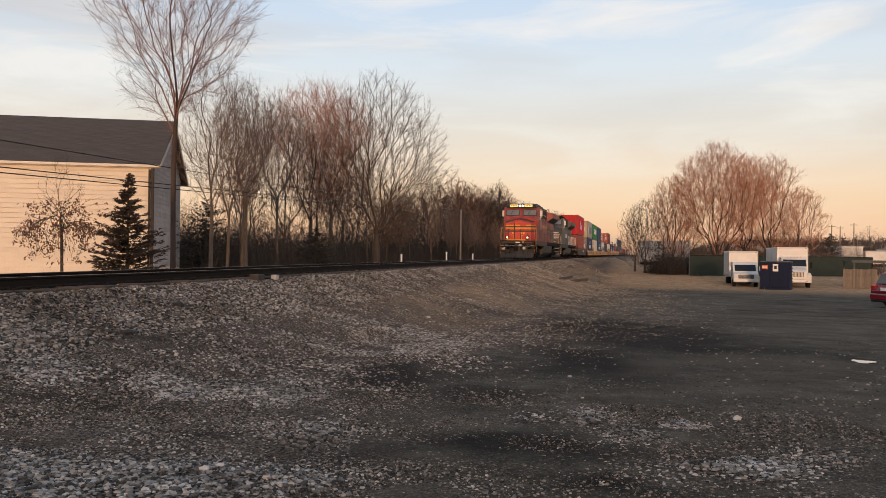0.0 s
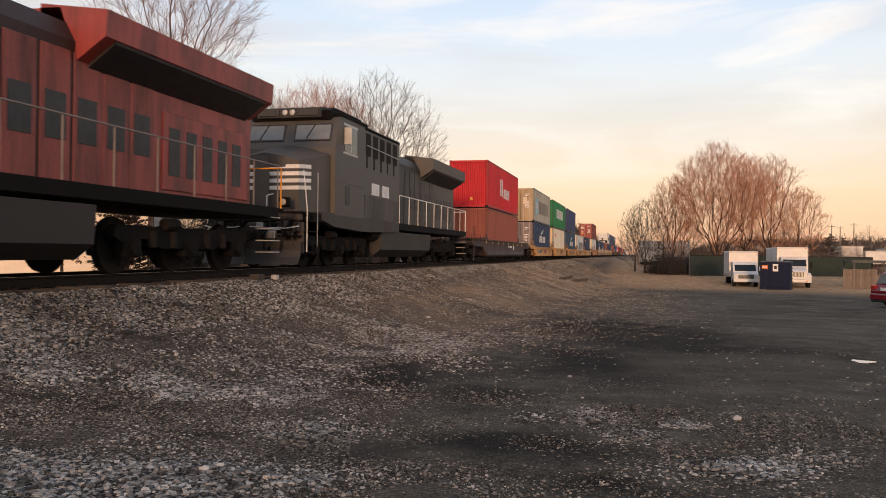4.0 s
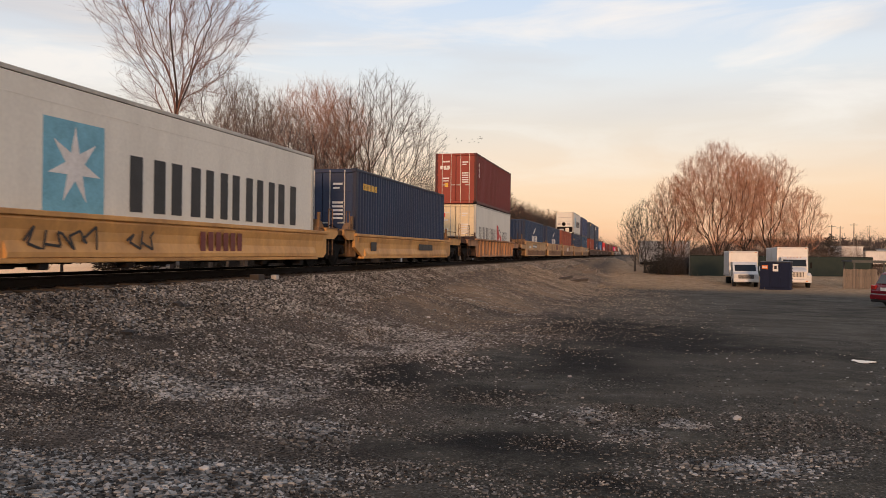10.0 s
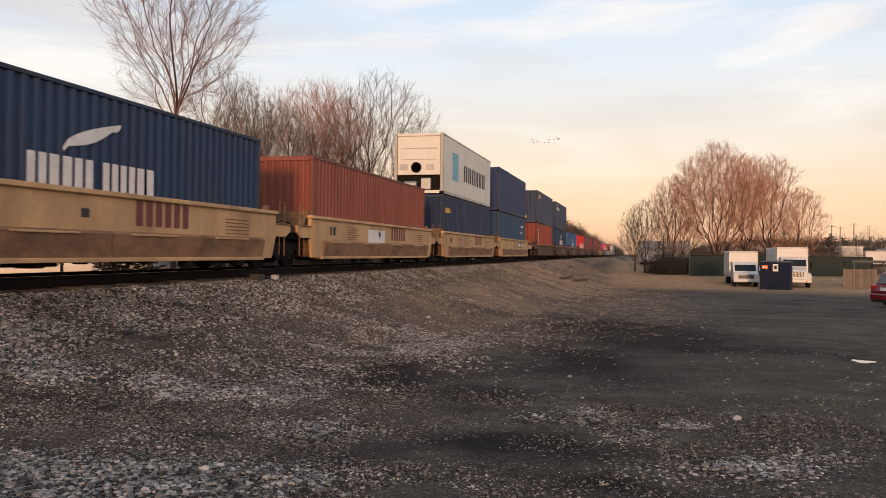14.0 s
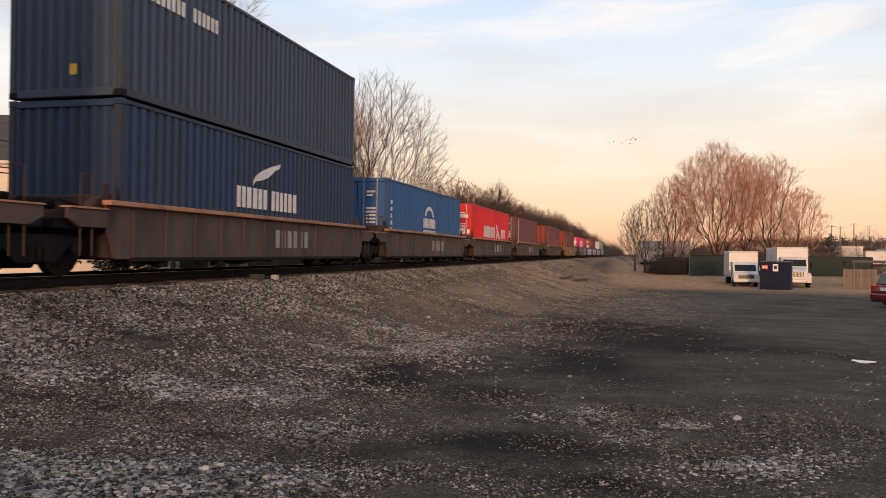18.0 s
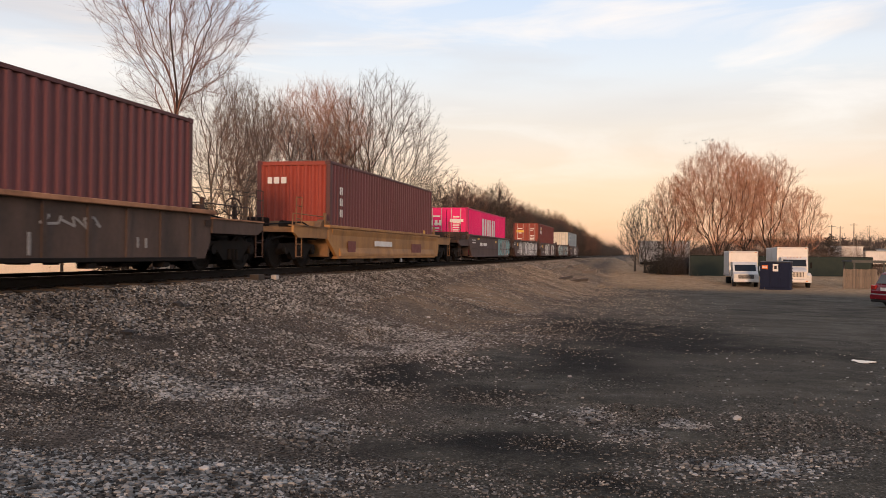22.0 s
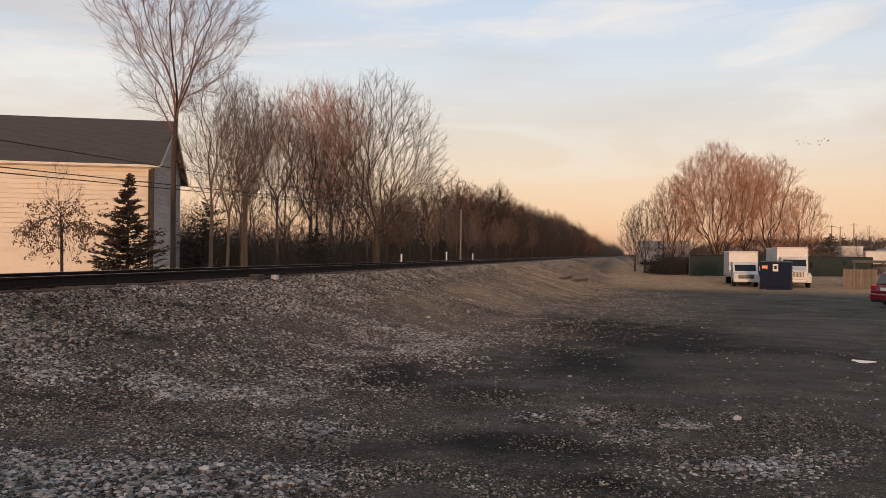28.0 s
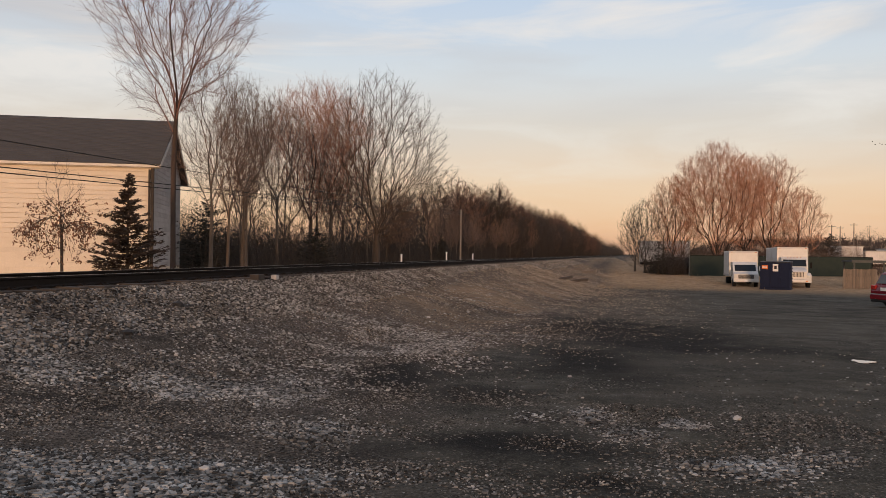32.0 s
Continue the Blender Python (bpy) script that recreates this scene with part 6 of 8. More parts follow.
    for what, mm, nums in marks:
        x = 1.342 if ribs else 1.441 if kind in ("smooth", "long", "single") else 1.401
        if what == "bars":
            for bb in nums:
                part("marking_bar", bars([bb], x, 0.006), mm, w, "painted marking bar")
        else:
            part("graffiti", Geo().prism(nums, "x", x, x + {"poly": 0.005, "poly2": 0.009, "poly3": 0.013, "poly4": 0.017}[what]), mm, w, "sprayed graffiti patch")
    TRAIN.append((w, u, 0.0))
    return w


def emblem_marks(y=4.2, k=1.0):
    y += 0.18
    return [("word", white_mark, (y, 1.15, 0.50 * k ** 0.5, tuple(k * v for v in (0.42, 0.52, 0.46, -0.12, 0.42, 0.42, 0.52)), 0.075 * k)), ("poly", white_mark, swoosh(y + 0.80 * k, 1.80 + 0.1 * (k - 1), 1.5 * k, 0.58))]


def graffiti(seed, y0, y1, fills, z0=0.26, z1=1.44):
    """Sprayed pieces: swollen shapes in a pale outline over muted clouds, crossed by bent strokes and dark gaps."""
    g = random.Random(seed)
    out, y = [], y0
    n = int((y1 - y0) / 1.1) + 1
    for k in range(n):
        a = y0 + (y1 - y0) * k / n
        out.append(("poly", g.choice((grey_mark, smoke_mark, g.choice(fills))), blob(seed * 7 + k, a - 0.3, min(a + 1.7, y1 + 0.2), z0 - 0.02, z1 + 0.02)))
    k = 0
    while y < y1 - 0.3:
        w = g.uniform(0.6, 1.0)
        lo, hi = z0 + g.uniform(0.0, 0.10), z1 - g.uniform(0.0, 0.12)
        fill = g.choice(fills)
        k += 1
        out.append(("poly2", black_mark, blob(seed * 31 + k, y - 0.05, y + w + 0.07, lo, hi, 22)))
        out.append(("poly3", fill, blob(seed * 31 + k, y, y + w + 0.01, lo + 0.05, hi - 0.05, 22)))
        zc, b = g.uniform(lo + 0.3, hi - 0.45), g.uniform(0.10, 0.17)
        for i in range(g.choice((1, 2, 2))):  # the gaps inside a shape
            t, lean = y + w * g.uniform(0.22, 0.62), g.uniform(-0.14, 0.14)
            za = g.uniform(lo + 0.15, zc)
            zb = za + g.uniform(0.25, 0.5)
            out.append(("poly4", g.choice((black_mark, smoke_mark, smoke_mark)), [(t - lean, za), (t - lean + b, za + 0.03), (t + lean + b * 0.8, zb), (t + lean, zb - 0.05)]))
        if g.random() < 0.6:
            t, lean = y + w * g.uniform(0.1, 0.7), g.uniform(-0.25, 0.25)
            out.append(("poly4", g.choice(fills), [(t - lean, lo + 0.05), (t - lean + 0.09, lo + 0.04), (t + lean + 0.10, hi - 0.06), (t + lean, hi - 0.04)]))
        y += w * g.uniform(0.86, 1.0)
    return out


def scribble(seed, y0, y1, z0=0.40, z1=0.86):
    """A thin black spray-can tag: one looping line."""
    g = random.Random(seed)
    n = int((y1 - y0) * 9)
    pts = [(y0 + (y1 - y0) * i / n + 0.14 * math.sin(2.3 * i), (z0 + z1) / 2 + (z1 - z0) * 0.5 * math.sin(1.9 * i + g.uniform(-0.5, 0.5)) * g.uniform(0.5, 1)) for i in range(n)]
    out = []
    for (a, b), (c, d) in zip(pts, pts[1:]):
        l = math.hypot(c - a, d - b) + 1e-6
        ny, nz = -(d - b) / l * 0.022, (c - a) / l * 0.022
        out.append(("poly", black_mark, [(a + ny, b + nz), (c + ny, d + nz), (c - ny, d - nz), (a - ny, b - nz)]))
    return out


def blob(seed, y0, y1, z0, z1, n=18):
    g = random.Random(seed)
    return [((y0 + y1) / 2 + (y1 - y0) / 2 * math.cos(6.283 * i / n) * g.uniform(0.72, 1.0), (z0 + z1) / 2 + (z1 - z0) / 2 * math.copysign(abs(math.sin(6.283 * i / n)) ** 0.5, math.sin(6.283 * i / n)) * g.uniform(0.75, 1.0)) for i in range(n)]


red_k, mauve = paint("red_container_paint", rgb(186, 34, 44)), paint("brown_container_paint", rgb(140, 78, 66))
grey_m, navy_c = paint("grey_container_paint", rgb(154, 156, 149), 0.6), paint("navy_container_paint", rgb(34, 57, 88))
green_e, white_o = paint("green_container_paint", rgb(20, 118, 70)), paint("white_container_paint", rgb(206, 202, 188), 0.3)
blue_b, teal_b = paint("deep_blue_container_paint", rgb(46, 64, 102)), paint("blue_grey_container_paint", rgb(42, 72, 102))
white_r, navy_n = paint("white_reefer_paint", rgb(222, 219, 208), 0.22), paint("dark_navy_container_paint", rgb(38, 54, 82))
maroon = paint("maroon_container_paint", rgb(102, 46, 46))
# for ends of maroon and brown containers: warm sun put into the paint
rust_lit = paint("sunlit_rust_red_paint", rgb(146, 64, 52))
rust_d = paint("faded_rust_container_paint", rgb(142, 78, 64), 0.6)
slate = paint("slate_container_paint", rgb(56, 72, 94))
orange_s = paint("brick_container_paint", rgb(140, 68, 54))
blue_o = paint("bright_blue_container_paint", rgb(40, 92, 144))
red_h = paint("bright_red_container_paint", rgb(214, 42, 44))
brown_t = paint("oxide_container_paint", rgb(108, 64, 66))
magenta = paint("magenta_container_paint", rgb(226, 30, 112), 0.3)
grey_z = paint("pale_blue_grey_container_paint", rgb(132, 150, 162))
# for the grey container's end, its colour warmed as if sunlit
tan_end = paint("sunlit_tan_container_paint", rgb(174, 150, 116), 0.6)

CB = 0.35  # container underside in a well
YM = [("bars", maroon_mark, [(5.7 + 0.32 * i, 5.9 + 0.32 * i, 0.45, 0.86) for i in range(6)]), ("bars", black_mark, [(1.2, 3.6, 0.55, 0.78)]), ("bars", white_mark, [(1.5, 2.2, 0.6, 0.74), (2.5, 3.3, 0.6, 0.74)])]
YB = [("bars", maroon_mark, [(5.7 + 0.32 * i, 5.9 + 0.32 * i, 0.45, 0.86) for i in range(6)])]


def consist():
    # long car with the red and brown pair
    well_car(118.95, "long", ("end", "end"), marks=[("bars", yellow_mark, [(-1.6 + 2.05 * i, -1.32 + 2.05 * i, 1.04, 1.16) for i in range(8)]), ("bars", white_mark, [(6.6, 7.0, 0.84, 0.98), (7.2, 8.2, 0.84, 0.98), (8.6, 9.2, 0.72, 1.0)])])
    container(118.95, CB, mauve, "dull brown corrugated container in the bottom of a well car", "front")
    container(118.95, CB + 2.935, red_k, "red corrugated container with white lettering bars stacked on top", "front",
              marks=[("word", white_mark, (4.45, 1.0, 1.12, (0.95,), 0.2)), ("word", white_mark, (5.75, 0.9, 0.66, (0.46, 0.24, 0.56, 0.48), 0.2))])
    # five-unit yellow car
    pit = [140.65, 156.4, 172.5, 188.2, 203.95]
    well_car(pit[0], "smooth", ("end", "art"), marks=YM)
    for i in (1, 2, 3):
        well_car(pit[i], "smooth", ("art", "art"), marks=YB + (scribble(i, 0.7, 2.6) + scribble(i + 9, 3.2, 4.2) if i > 1 else []))
    well_car(pit[4], "smooth", ("art", "end"), marks=[("bars", black_mark, [(7.0, 9.2, 0.55, 0.8), (0.9, 1.5, 0.5, 0.8)])])
    container(pit[0], CB, navy_c, "navy container with white emblem, grey doors, in a yellow well car", "door", marks=emblem_marks(3.7, 1.33), end_mat=stored("grey doors", lambda: paint("worn_grey_door_paint", rgb(128, 118, 118), 0.7)))
    container(pit[0], CB + 2.935, grey_m, "grey container with dark lettering bars and a light blue star panel", "door", end_mat=tan_end,
              marks=[("poly", cyan_mark, [(1.0, 0.65), (2.6, 0.65), (2.6, 2.1), (1.0, 2.1)]), ("poly2", white_mark, star(1.8, 1.38, 0.62)), ("end", cream_mark, [(-0.72, -0.34, 1.50, 2.16), (0.22, 0.58, 1.50, 2.12)]), ("word", black_mark, (3.45, 0.80, 1.15, (1.0, 0.95, 0.8, 0.85, 0.85, 0.9), 0.28, 0.3))])
    # the cream of these doors holds the warm light on a white end
    container(pit[1], CB, white_o, "off-white container with small red lettering bars", "door", end_mat=stored("cream", lambda: paint("sunlit_cream_door_paint", rgb(222, 205, 170), 0.25)), marks=[("word", red_mark, (1.3, 1.95, 0.36, (0.3, 0.3, 0.3, 0.22), 0.08)), ("end", red_mark, [(-0.8, -0.1, 2.2, 2.4)])])
    container(pit[1] + 0.1, CB + 2.935, green_e, "green forty-five-foot container with pale lettering bars", "door", L=13.716, marks=[("word", white_mark, (3.55, 1.08, 1.0, (0.62, 0.64, 0.62, 0.64, 0.66, 0.64, 0.62, 0.62, 0.66), 0.15)), ("end", white_mark, [(0.25, 0.45, 1.7, 2.2), (0.55, 0.75, 1.7, 2.2)])])
    container(pit[2], CB, teal_b, "blue-grey container with white emblem and lettering bars", "door", marks=emblem_marks(3.7, 1.33))
    container(pit[2], CB + 2.935, blue_b, "deep blue corrugated container, scuffed", "door", marks=[("end", yellow_mark, [(0.62, 0.84, 0.36, 0.6)])])
    container(pit[3], CB, white_r, "white smooth-sided reefer with a blue star panel and dark bars", "door", flat=True,
              marks=[("poly", cyan_mark, [(1.35, 0.72), (2.85, 0.72), (2.85, 2.25), (1.35, 2.25)]), ("poly2", white_mark, star(2.1, 1.5, 0.66)), ("word", black_mark, (3.6, 0.82, 1.05, (1.15, 1.1, 0.95, 1.0, 0.98, 1.1), 0.22, 0.34))])
    container(pit[4], CB, navy_n, "dark navy container with small yellow lettering bars", "door", marks=[("word", yellow_mark, (0.7, 2.22, 0.22, (0.24, 0.24, 0.24, 0.24, 0.24), 0.06))])
    # single rusty car
    well_car(223.75, "rusty", ("end", "end"))
    # same cream end, with the warm light in its colour
    container(223.75, CB, white_r, "white reefer with dark lettering bars and a red sail emblem", "door", flat=True, end_mat=stored("cream", lambda: paint("sunlit_cream_door_paint", rgb(222, 205, 170), 0.25)),
              marks=[("word", black_mark, (0.95, 0.70, 0.95, (0.55, 0.58, 0.68, 0.52, 0.56, 0.54, 0.56), 0.27, 0.2)), ("poly", red_mark, [(6.95, 0.50), (6.75, 1.98), (7.15, 1.86), (7.95, 1.18), (7.45, 1.02)]), ("poly", red_mark, [(8.0, 1.12), (8.35, 1.38), (8.85, 0.52), (8.2, 0.74)]), ("poly", black_mark, [(7.15, 1.90), (7.7, 1.62), (8.4, 1.42), (8.38, 1.46), (7.72, 1.67), (7.17, 1.96)]), ("poly", black_mark, [(7.0, 0.50), (7.4, 0.66), (8.1, 0.70), (8.1, 0.74), (7.4, 0.71), (6.98, 0.56)]), ("word", black_mark, (8.95, 0.70, 0.86, (0.42, 0.44, 0.46), 0.14, 0.2)), ("end", red_mark, [(-0.9, -0.6, 2.15, 2.4)])])
    container(223.75, CB + 2.935, maroon, "maroon container with white door lettering stacked on a reefer", "door", end_mat=rust_lit, marks=[("word", white_mark, (0.7, 1.55, 0.22, (0.16,), 0.1)), ("word", white_mark, (0.7, 1.85, 0.22, (0.16,), 0.1)), ("word", white_mark, (0.7, 2.15, 0.22, (0.16,), 0.1)), ("end", white_mark, [(-0.92, -0.76, 1.98, 2.18), (-0.72, -0.56, 1.98, 2.18), (-0.52, -0.36, 1.98, 2.18)])])
    # five-unit tan car
    pit = [243.35, 258.85, 274.4, 289.85, 305.25]
    tm = [("bars", maroon_mark, [(6.9 + 0.31 * i, 7.1 + 0.31 * i, 0.9, 1.38) for i in range(6)]), ("bars", maroon_mark, [(2.4 + 0.0 * i, 3.4 - 0.15 * (i % 2), 0.84 + 0.075 * i, 0.86 + 0.075 * i) for i in range(6)] + [(10.2, 11.3, 0.84 + 0.08 * i, 0.86 + 0.08 * i) for i in range(5)]), ("bars", black_mark, [(0.85, 1.0, 0.95, 1.2), (1.1, 1.3, 0.95, 1.2), (5.4, 5.6, 1.0, 1.15)])]
    plate_ = [("bars", black_mark, [(3.6, 6.2, 0.92, 1.22)]), ("poly2", white_mark, [(3.75, 0.98), (4.7, 0.98), (4.7, 1.15), (3.75, 1.15)]), ("poly2", white_mark, [(5.0, 0.98), (6.0, 0.98), (6.0, 1.15), (5.0, 1.15)]), ("bars", white_mark, [(1.4, 2.5, 0.9, 1.1)])]
    well_car(pit[0], "tall", ("end", "art"), gap=1.65, marks=plate_)
    for i in (1, 2, 3):
        well_car(pit[i], "tall", ("art", "art"), gap=1.65, marks=tm + ([("bars", white_mark, [(4.3, 6.1, 0.7, 1.22)])] if i == 2 else []))
    well_car(pit[4], "tall", ("art", "end"), gap=1.65, marks=[("bars", black_mark, [(7.2, 9.9, 0.92, 1.25)]), ("poly2", white_mark, [(7.4, 0.98), (8.3, 0.98), (8.3, 1.18), (7.4, 1.18)]), ("poly2", white_mark, [(8.6, 0.98), (9.6, 0.98), (9.6, 1.18), (8.6, 1.18)])])
    container(pit[0], CB, navy_c, "navy container with white emblem in a tan well car", "front", marks=emblem_marks())
    container(pit[1], CB, navy_c, "second navy container with white emblem", "front", marks=emblem_marks())
    container(pit[2], CB, rust_d, "plain rust-red corrugated container", "front")
    container(pit[3], CB, navy_n, "navy container with small yellow bars below a reefer", "front", marks=[("word", yellow_mark, (0.6, 2.05, 0.24, (0.3, 0.3, 0.3), 0.06))])
    container(pit[3], CB + 2.935, white_r, "white reefer with its machinery end leading", "reefer", flat=True, marks=[("poly", cyan_mark, [(2.0, 0.8), (3.3, 0.8), (3.3, 2.2), (2.0, 2.2)]), ("word", black_mark, (4.6, 0.95, 0.85, (0.85, 0.8, 0.7, 0.72, 0.72, 0.76), 0.24))])
    container(pit[4], CB, teal_b, "blue-grey container low in a tan well car", "front", marks=[("word", white_mark, (9.9, 1.6, 0.2, (0.7,), 0.1)), ("word", white_mark, (9.9, 2.1, 0.14, (0.2, 0.2, 0.2, 0.2, 0.2), 0.08))])
    container(pit[4], CB + 2.935, blue_b, "deep blue container stacked on a blue-grey one", "front")
    # five-unit ribbed car
    pit = [325.15, 341.0, 356.85, 372.6, 388.4]
    rm = [("bars", grey_mark, [(6.2 + 0.36 * i, 6.42 + 0.36 * i, 0.55, 1.0) for i in range(6)])]
    for i in range(5):
        well_car(pit[i], "ribbed", ("end" if i == 0 else "art", "end" if i == 4 else "art"), gap=1.75, marks=rm if i else ())
    container(pit[0], CB, orange_s, "brick-red container with white vertical bars", "front", marks=[("word", white_mark, (0.85, 0.5 + 0.33 * i, 0.24, (0.24,), 0.1)) for i in range(6)])
    container(pit[0], CB + 2.935, slate, "slate-blue container with small yellow bars near its top", "front", marks=[("word", yellow_mark, (0.75, 2.25, 0.3, (0.26, 0.26, 0.26, 0.26, 0.26), 0.05))])
    container(pit[1], CB, navy_c, "navy container with white emblem in a ribbed well car", "front", marks=emblem_marks())
    container(pit[1], CB + 2.935, slate, "slate container with white lettering bars along its top", "front", marks=[("word", white_mark, (0.7, 2.0, 0.3, (0.3, 0.3, 0.3, 0.3, -0.2, 0.3, 0.3, 0.3), 0.06)), ("word", white_mark, (0.7, 2.4, 0.24, (0.3, 0.3), 0.06))])
    arch = [(5.35 + 0.75 - 0.75 * math.cos(math.pi * i / 12), 1.70 + 0.45 * math.sin(math.pi * i / 12)) for i in range(13)] + [(5.35 + 0.75 + 0.55 * math.cos(math.pi * i / 12), 1.70 + 0.29 * math.sin(math.pi * i / 12)) for i in range(13)]
    container(pit[2], CB, blue_o, "bright blue container with a white arch emblem and lettering", "door",
              marks=[("word", white_mark, (5.12, 1.19, 0.42, (0.36, 0.36, 0.34, 0.34, 0.38), 0.06)), ("word", white_mark, (5.12, 0.88, 0.22, (0.3, 0.3, 0.3, 0.3, 0.3, 0.3), 0.05)), ("poly", white_mark, arch)]
              + [("word", white_mark, (0.4, 0.9 + 0.26 * i, 0.15, (0.2,), 0.1)) for i in range(5)])
    container(pit[3], CB, red_h, "bright red container with white lettering and sail emblem", "door",
              marks=[("word", white_mark, (3.0, 1.08, 0.68, (0.4, 0.42, 0.52, 0.38, 0.4, 0.4, 0.42), 0.14)), ("poly", white_mark, [(7.1, 2.0), (7.5, 1.9), (8.6, 1.05), (8.2, 1.0), (7.7, 1.3), (7.3, 1.0), (7.0, 1.02), (7.5, 1.45)]), ("word", white_mark, (9.0, 1.08, 0.62, (0.4, 0.4, 0.42), 0.14)), ("end", white_mark, [(0.2, 0.6, 1.2, 1.45), (0.65, 0.98, 1.2, 1.45), (0.3, 0.9, 2.1, 2.3)])])
    container(pit[4], CB, brown_t, "oxide-brown container with white vertical lettering bars", "door", marks=[("word", white_mark, (1.0, 1.0 + 0.3 * i, 0.21, (0.28,), 0.1)) for i in range(6)])
    # three single cars
    well_car(408.2, "ribbed", ("end", "end"), marks=[("bars", grey_mark, [(7.35, 7.42, 0.36, 0.72), (10.1, 10.16, 0.5, 0.7), (10.35, 10.42, 0.5, 0.68)])] + [(k[0], grey_mark, *k[2:]) for k in scribble(21, 7.6, 9.2, 0.76, 1.06)])
    container(408.2, CB, brown_t, "oxide-brown container with white lettering on its end", "front", end_mat=rust_lit, marks=[("end", white_mark, [(-0.85, -0.7, 2.3, 2.5), (-0.64, -0.46, 2.3, 2.5), (-0.4, -0.22, 2.3, 2.5)])] + [("word", white_mark, (0.85, 1.3 + 0.35 * i, 0.24, (0.22,), 0.1)) for i in range(3)])
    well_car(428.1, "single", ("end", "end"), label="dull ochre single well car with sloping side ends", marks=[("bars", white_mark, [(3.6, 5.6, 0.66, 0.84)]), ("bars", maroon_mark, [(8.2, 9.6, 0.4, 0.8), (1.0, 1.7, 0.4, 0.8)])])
    container(428.1, CB, brown_t, "oxide-brown container in a single ochre well car", "front", end_mat=rust_lit, marks=[("end", white_mark, [(-0.85, -0.7, 2.2, 2.4), (-0.64, -0.46, 2.2, 2.4), (-0.4, -0.22, 2.2, 2.4)]), ("word", yellow_mark, (10.8, 0.85, 0.22, (0.3,), 0.1))] + [("word", white_mark, (0.85, 1.2 + 0.35 * i, 0.24, (0.24,), 0.1)) for i in range(3)])
    # five-unit oxide-brown car with graffiti
    pit = [448.05, 463.6, 479.1, 494.3, 509.4]
    pale, cool = (white_mark, white_mark, grey_mark), (teal_mark, teal_mark, white_mark, grey_mark)
    tag = [("bars", yellow_mark, [(0.95, 1.45, 1.0, 1.24)]), ("bars", white_mark, [(1.1, 1.9, 0.50 + 0.07 * i, 0.53 + 0.07 * i) for i in range(4)] + [(-0.4, 0.1, 1.08, 1.14), (-0.4, 0.2, 1.2, 1.24)])]
    well_car(pit[0], "brown", ("end", "art"), gap=1.65, marks=[("bars", white_mark, [(2.5, 3.2, 0.88, 1.05), (3.5, 4.6, 0.88, 1.05), (0.3, 1.2, 1.0, 1.06), (0.3, 1.2, 1.15, 1.2)]), ("bars", yellow_mark, [(1.8, 2.3, 1.2, 1.32), (7.3, 7.8, 1.1, 1.22)])] + [("poly", teal_mark, [(8.45, 0.28), (10.5, 0.26), (10.55, 1.40), (8.5, 1.38)]), ("poly", grey_mark, [(10.56, 0.27), (12.6, 0.30), (12.5, 1.38), (10.58, 1.40)])] + [g for g in graffiti(1, 8.8, 12.5, cool) if g[0] != "poly"])
    well_car(pit[1], "brown", ("art", "art"), gap=1.6, label="oxide-brown empty well car covered in white graffiti", marks=tag + graffiti(2, 2.0, 11.6, pale))
    well_car(pit[2], "brown", ("art", "art"), gap=1.5, label="oxide-brown well car with pale graffiti along its side", marks=tag + graffiti(3, 3.2, 6.6, pale) + graffiti(4, 8.2, 10.6, pale))
    well_car(pit[3], "brown", ("art", "art"), gap=1.5, label="oxide-brown empty well car with teal graffiti", marks=graffiti(5, 0.5, 11.8, cool))
    well_car(pit[4], "brown", ("art", "end"), gap=1.65, marks=tag + graffiti(6, 5.8, 9.4, pale))
    container(pit[0], CB, magenta, "vivid magenta container with large white lettering bars", "door", H=2.591, marks=[("word", white_mark, (4.0, 1.0, 1.15, (1.3, 1.2, 1.1), 0.3)), ("end", white_mark, [(-0.95, -0.75, 1.6, 1.9), (-0.65, -0.5, 1.6, 1.9), (-0.42, -0.26, 1.6, 1.9), (0.2, 0.95, 1.8, 1.95)])])
    container(pit[2], CB, maroon, "maroon container with a small white and yellow panel", "door", end_mat=rust_lit, marks=[("poly", white_mark, [(0.72, 1.92), (1.82, 1.92), (1.82, 2.55), (0.72, 2.55)]), ("poly2", black_mark, [(0.76, 1.96), (1.78, 1.96), (1.78, 2.51), (0.76, 2.51)]), ("poly3", yellow_mark, [(1.1, 2.42), (1.74, 2.25), (1.74, 2.47), (1.1, 2.50)])] + [("poly3", white_mark, [(0.80 + 0.19 * i, 2.0), (0.93 + 0.19 * i, 2.0), (0.93 + 0.19 * i, 2.2), (0.80 + 0.19 * i, 2.2)]) for i in range(5)] + [("poly3", white_mark, [(0.80, 2.2), (0.90, 2.2), (0.90, 2.48), (0.80, 2.48)]), ("end", yellow_mark, [(-0.9, -0.2, 2.05, 2.25)])])
    container(pit[4], CB, grey_z, "pale blue-grey container with a small white ring emblem", "door", end_mat=white_o, marks=[("poly", white_mark, [(1.6 + 0.4 * math.cos(6.283 * i / 16), 2.2 + 0.4 * math.sin(6.283 * i / 16)) for i in range(16)]), ("poly2", blue_o, [(1.65 + 0.25 * math.cos(6.283 * i / 16), 2.2 + 0.25 * math.sin(6.283 * i / 16)) for i in range(16)])])


consist()


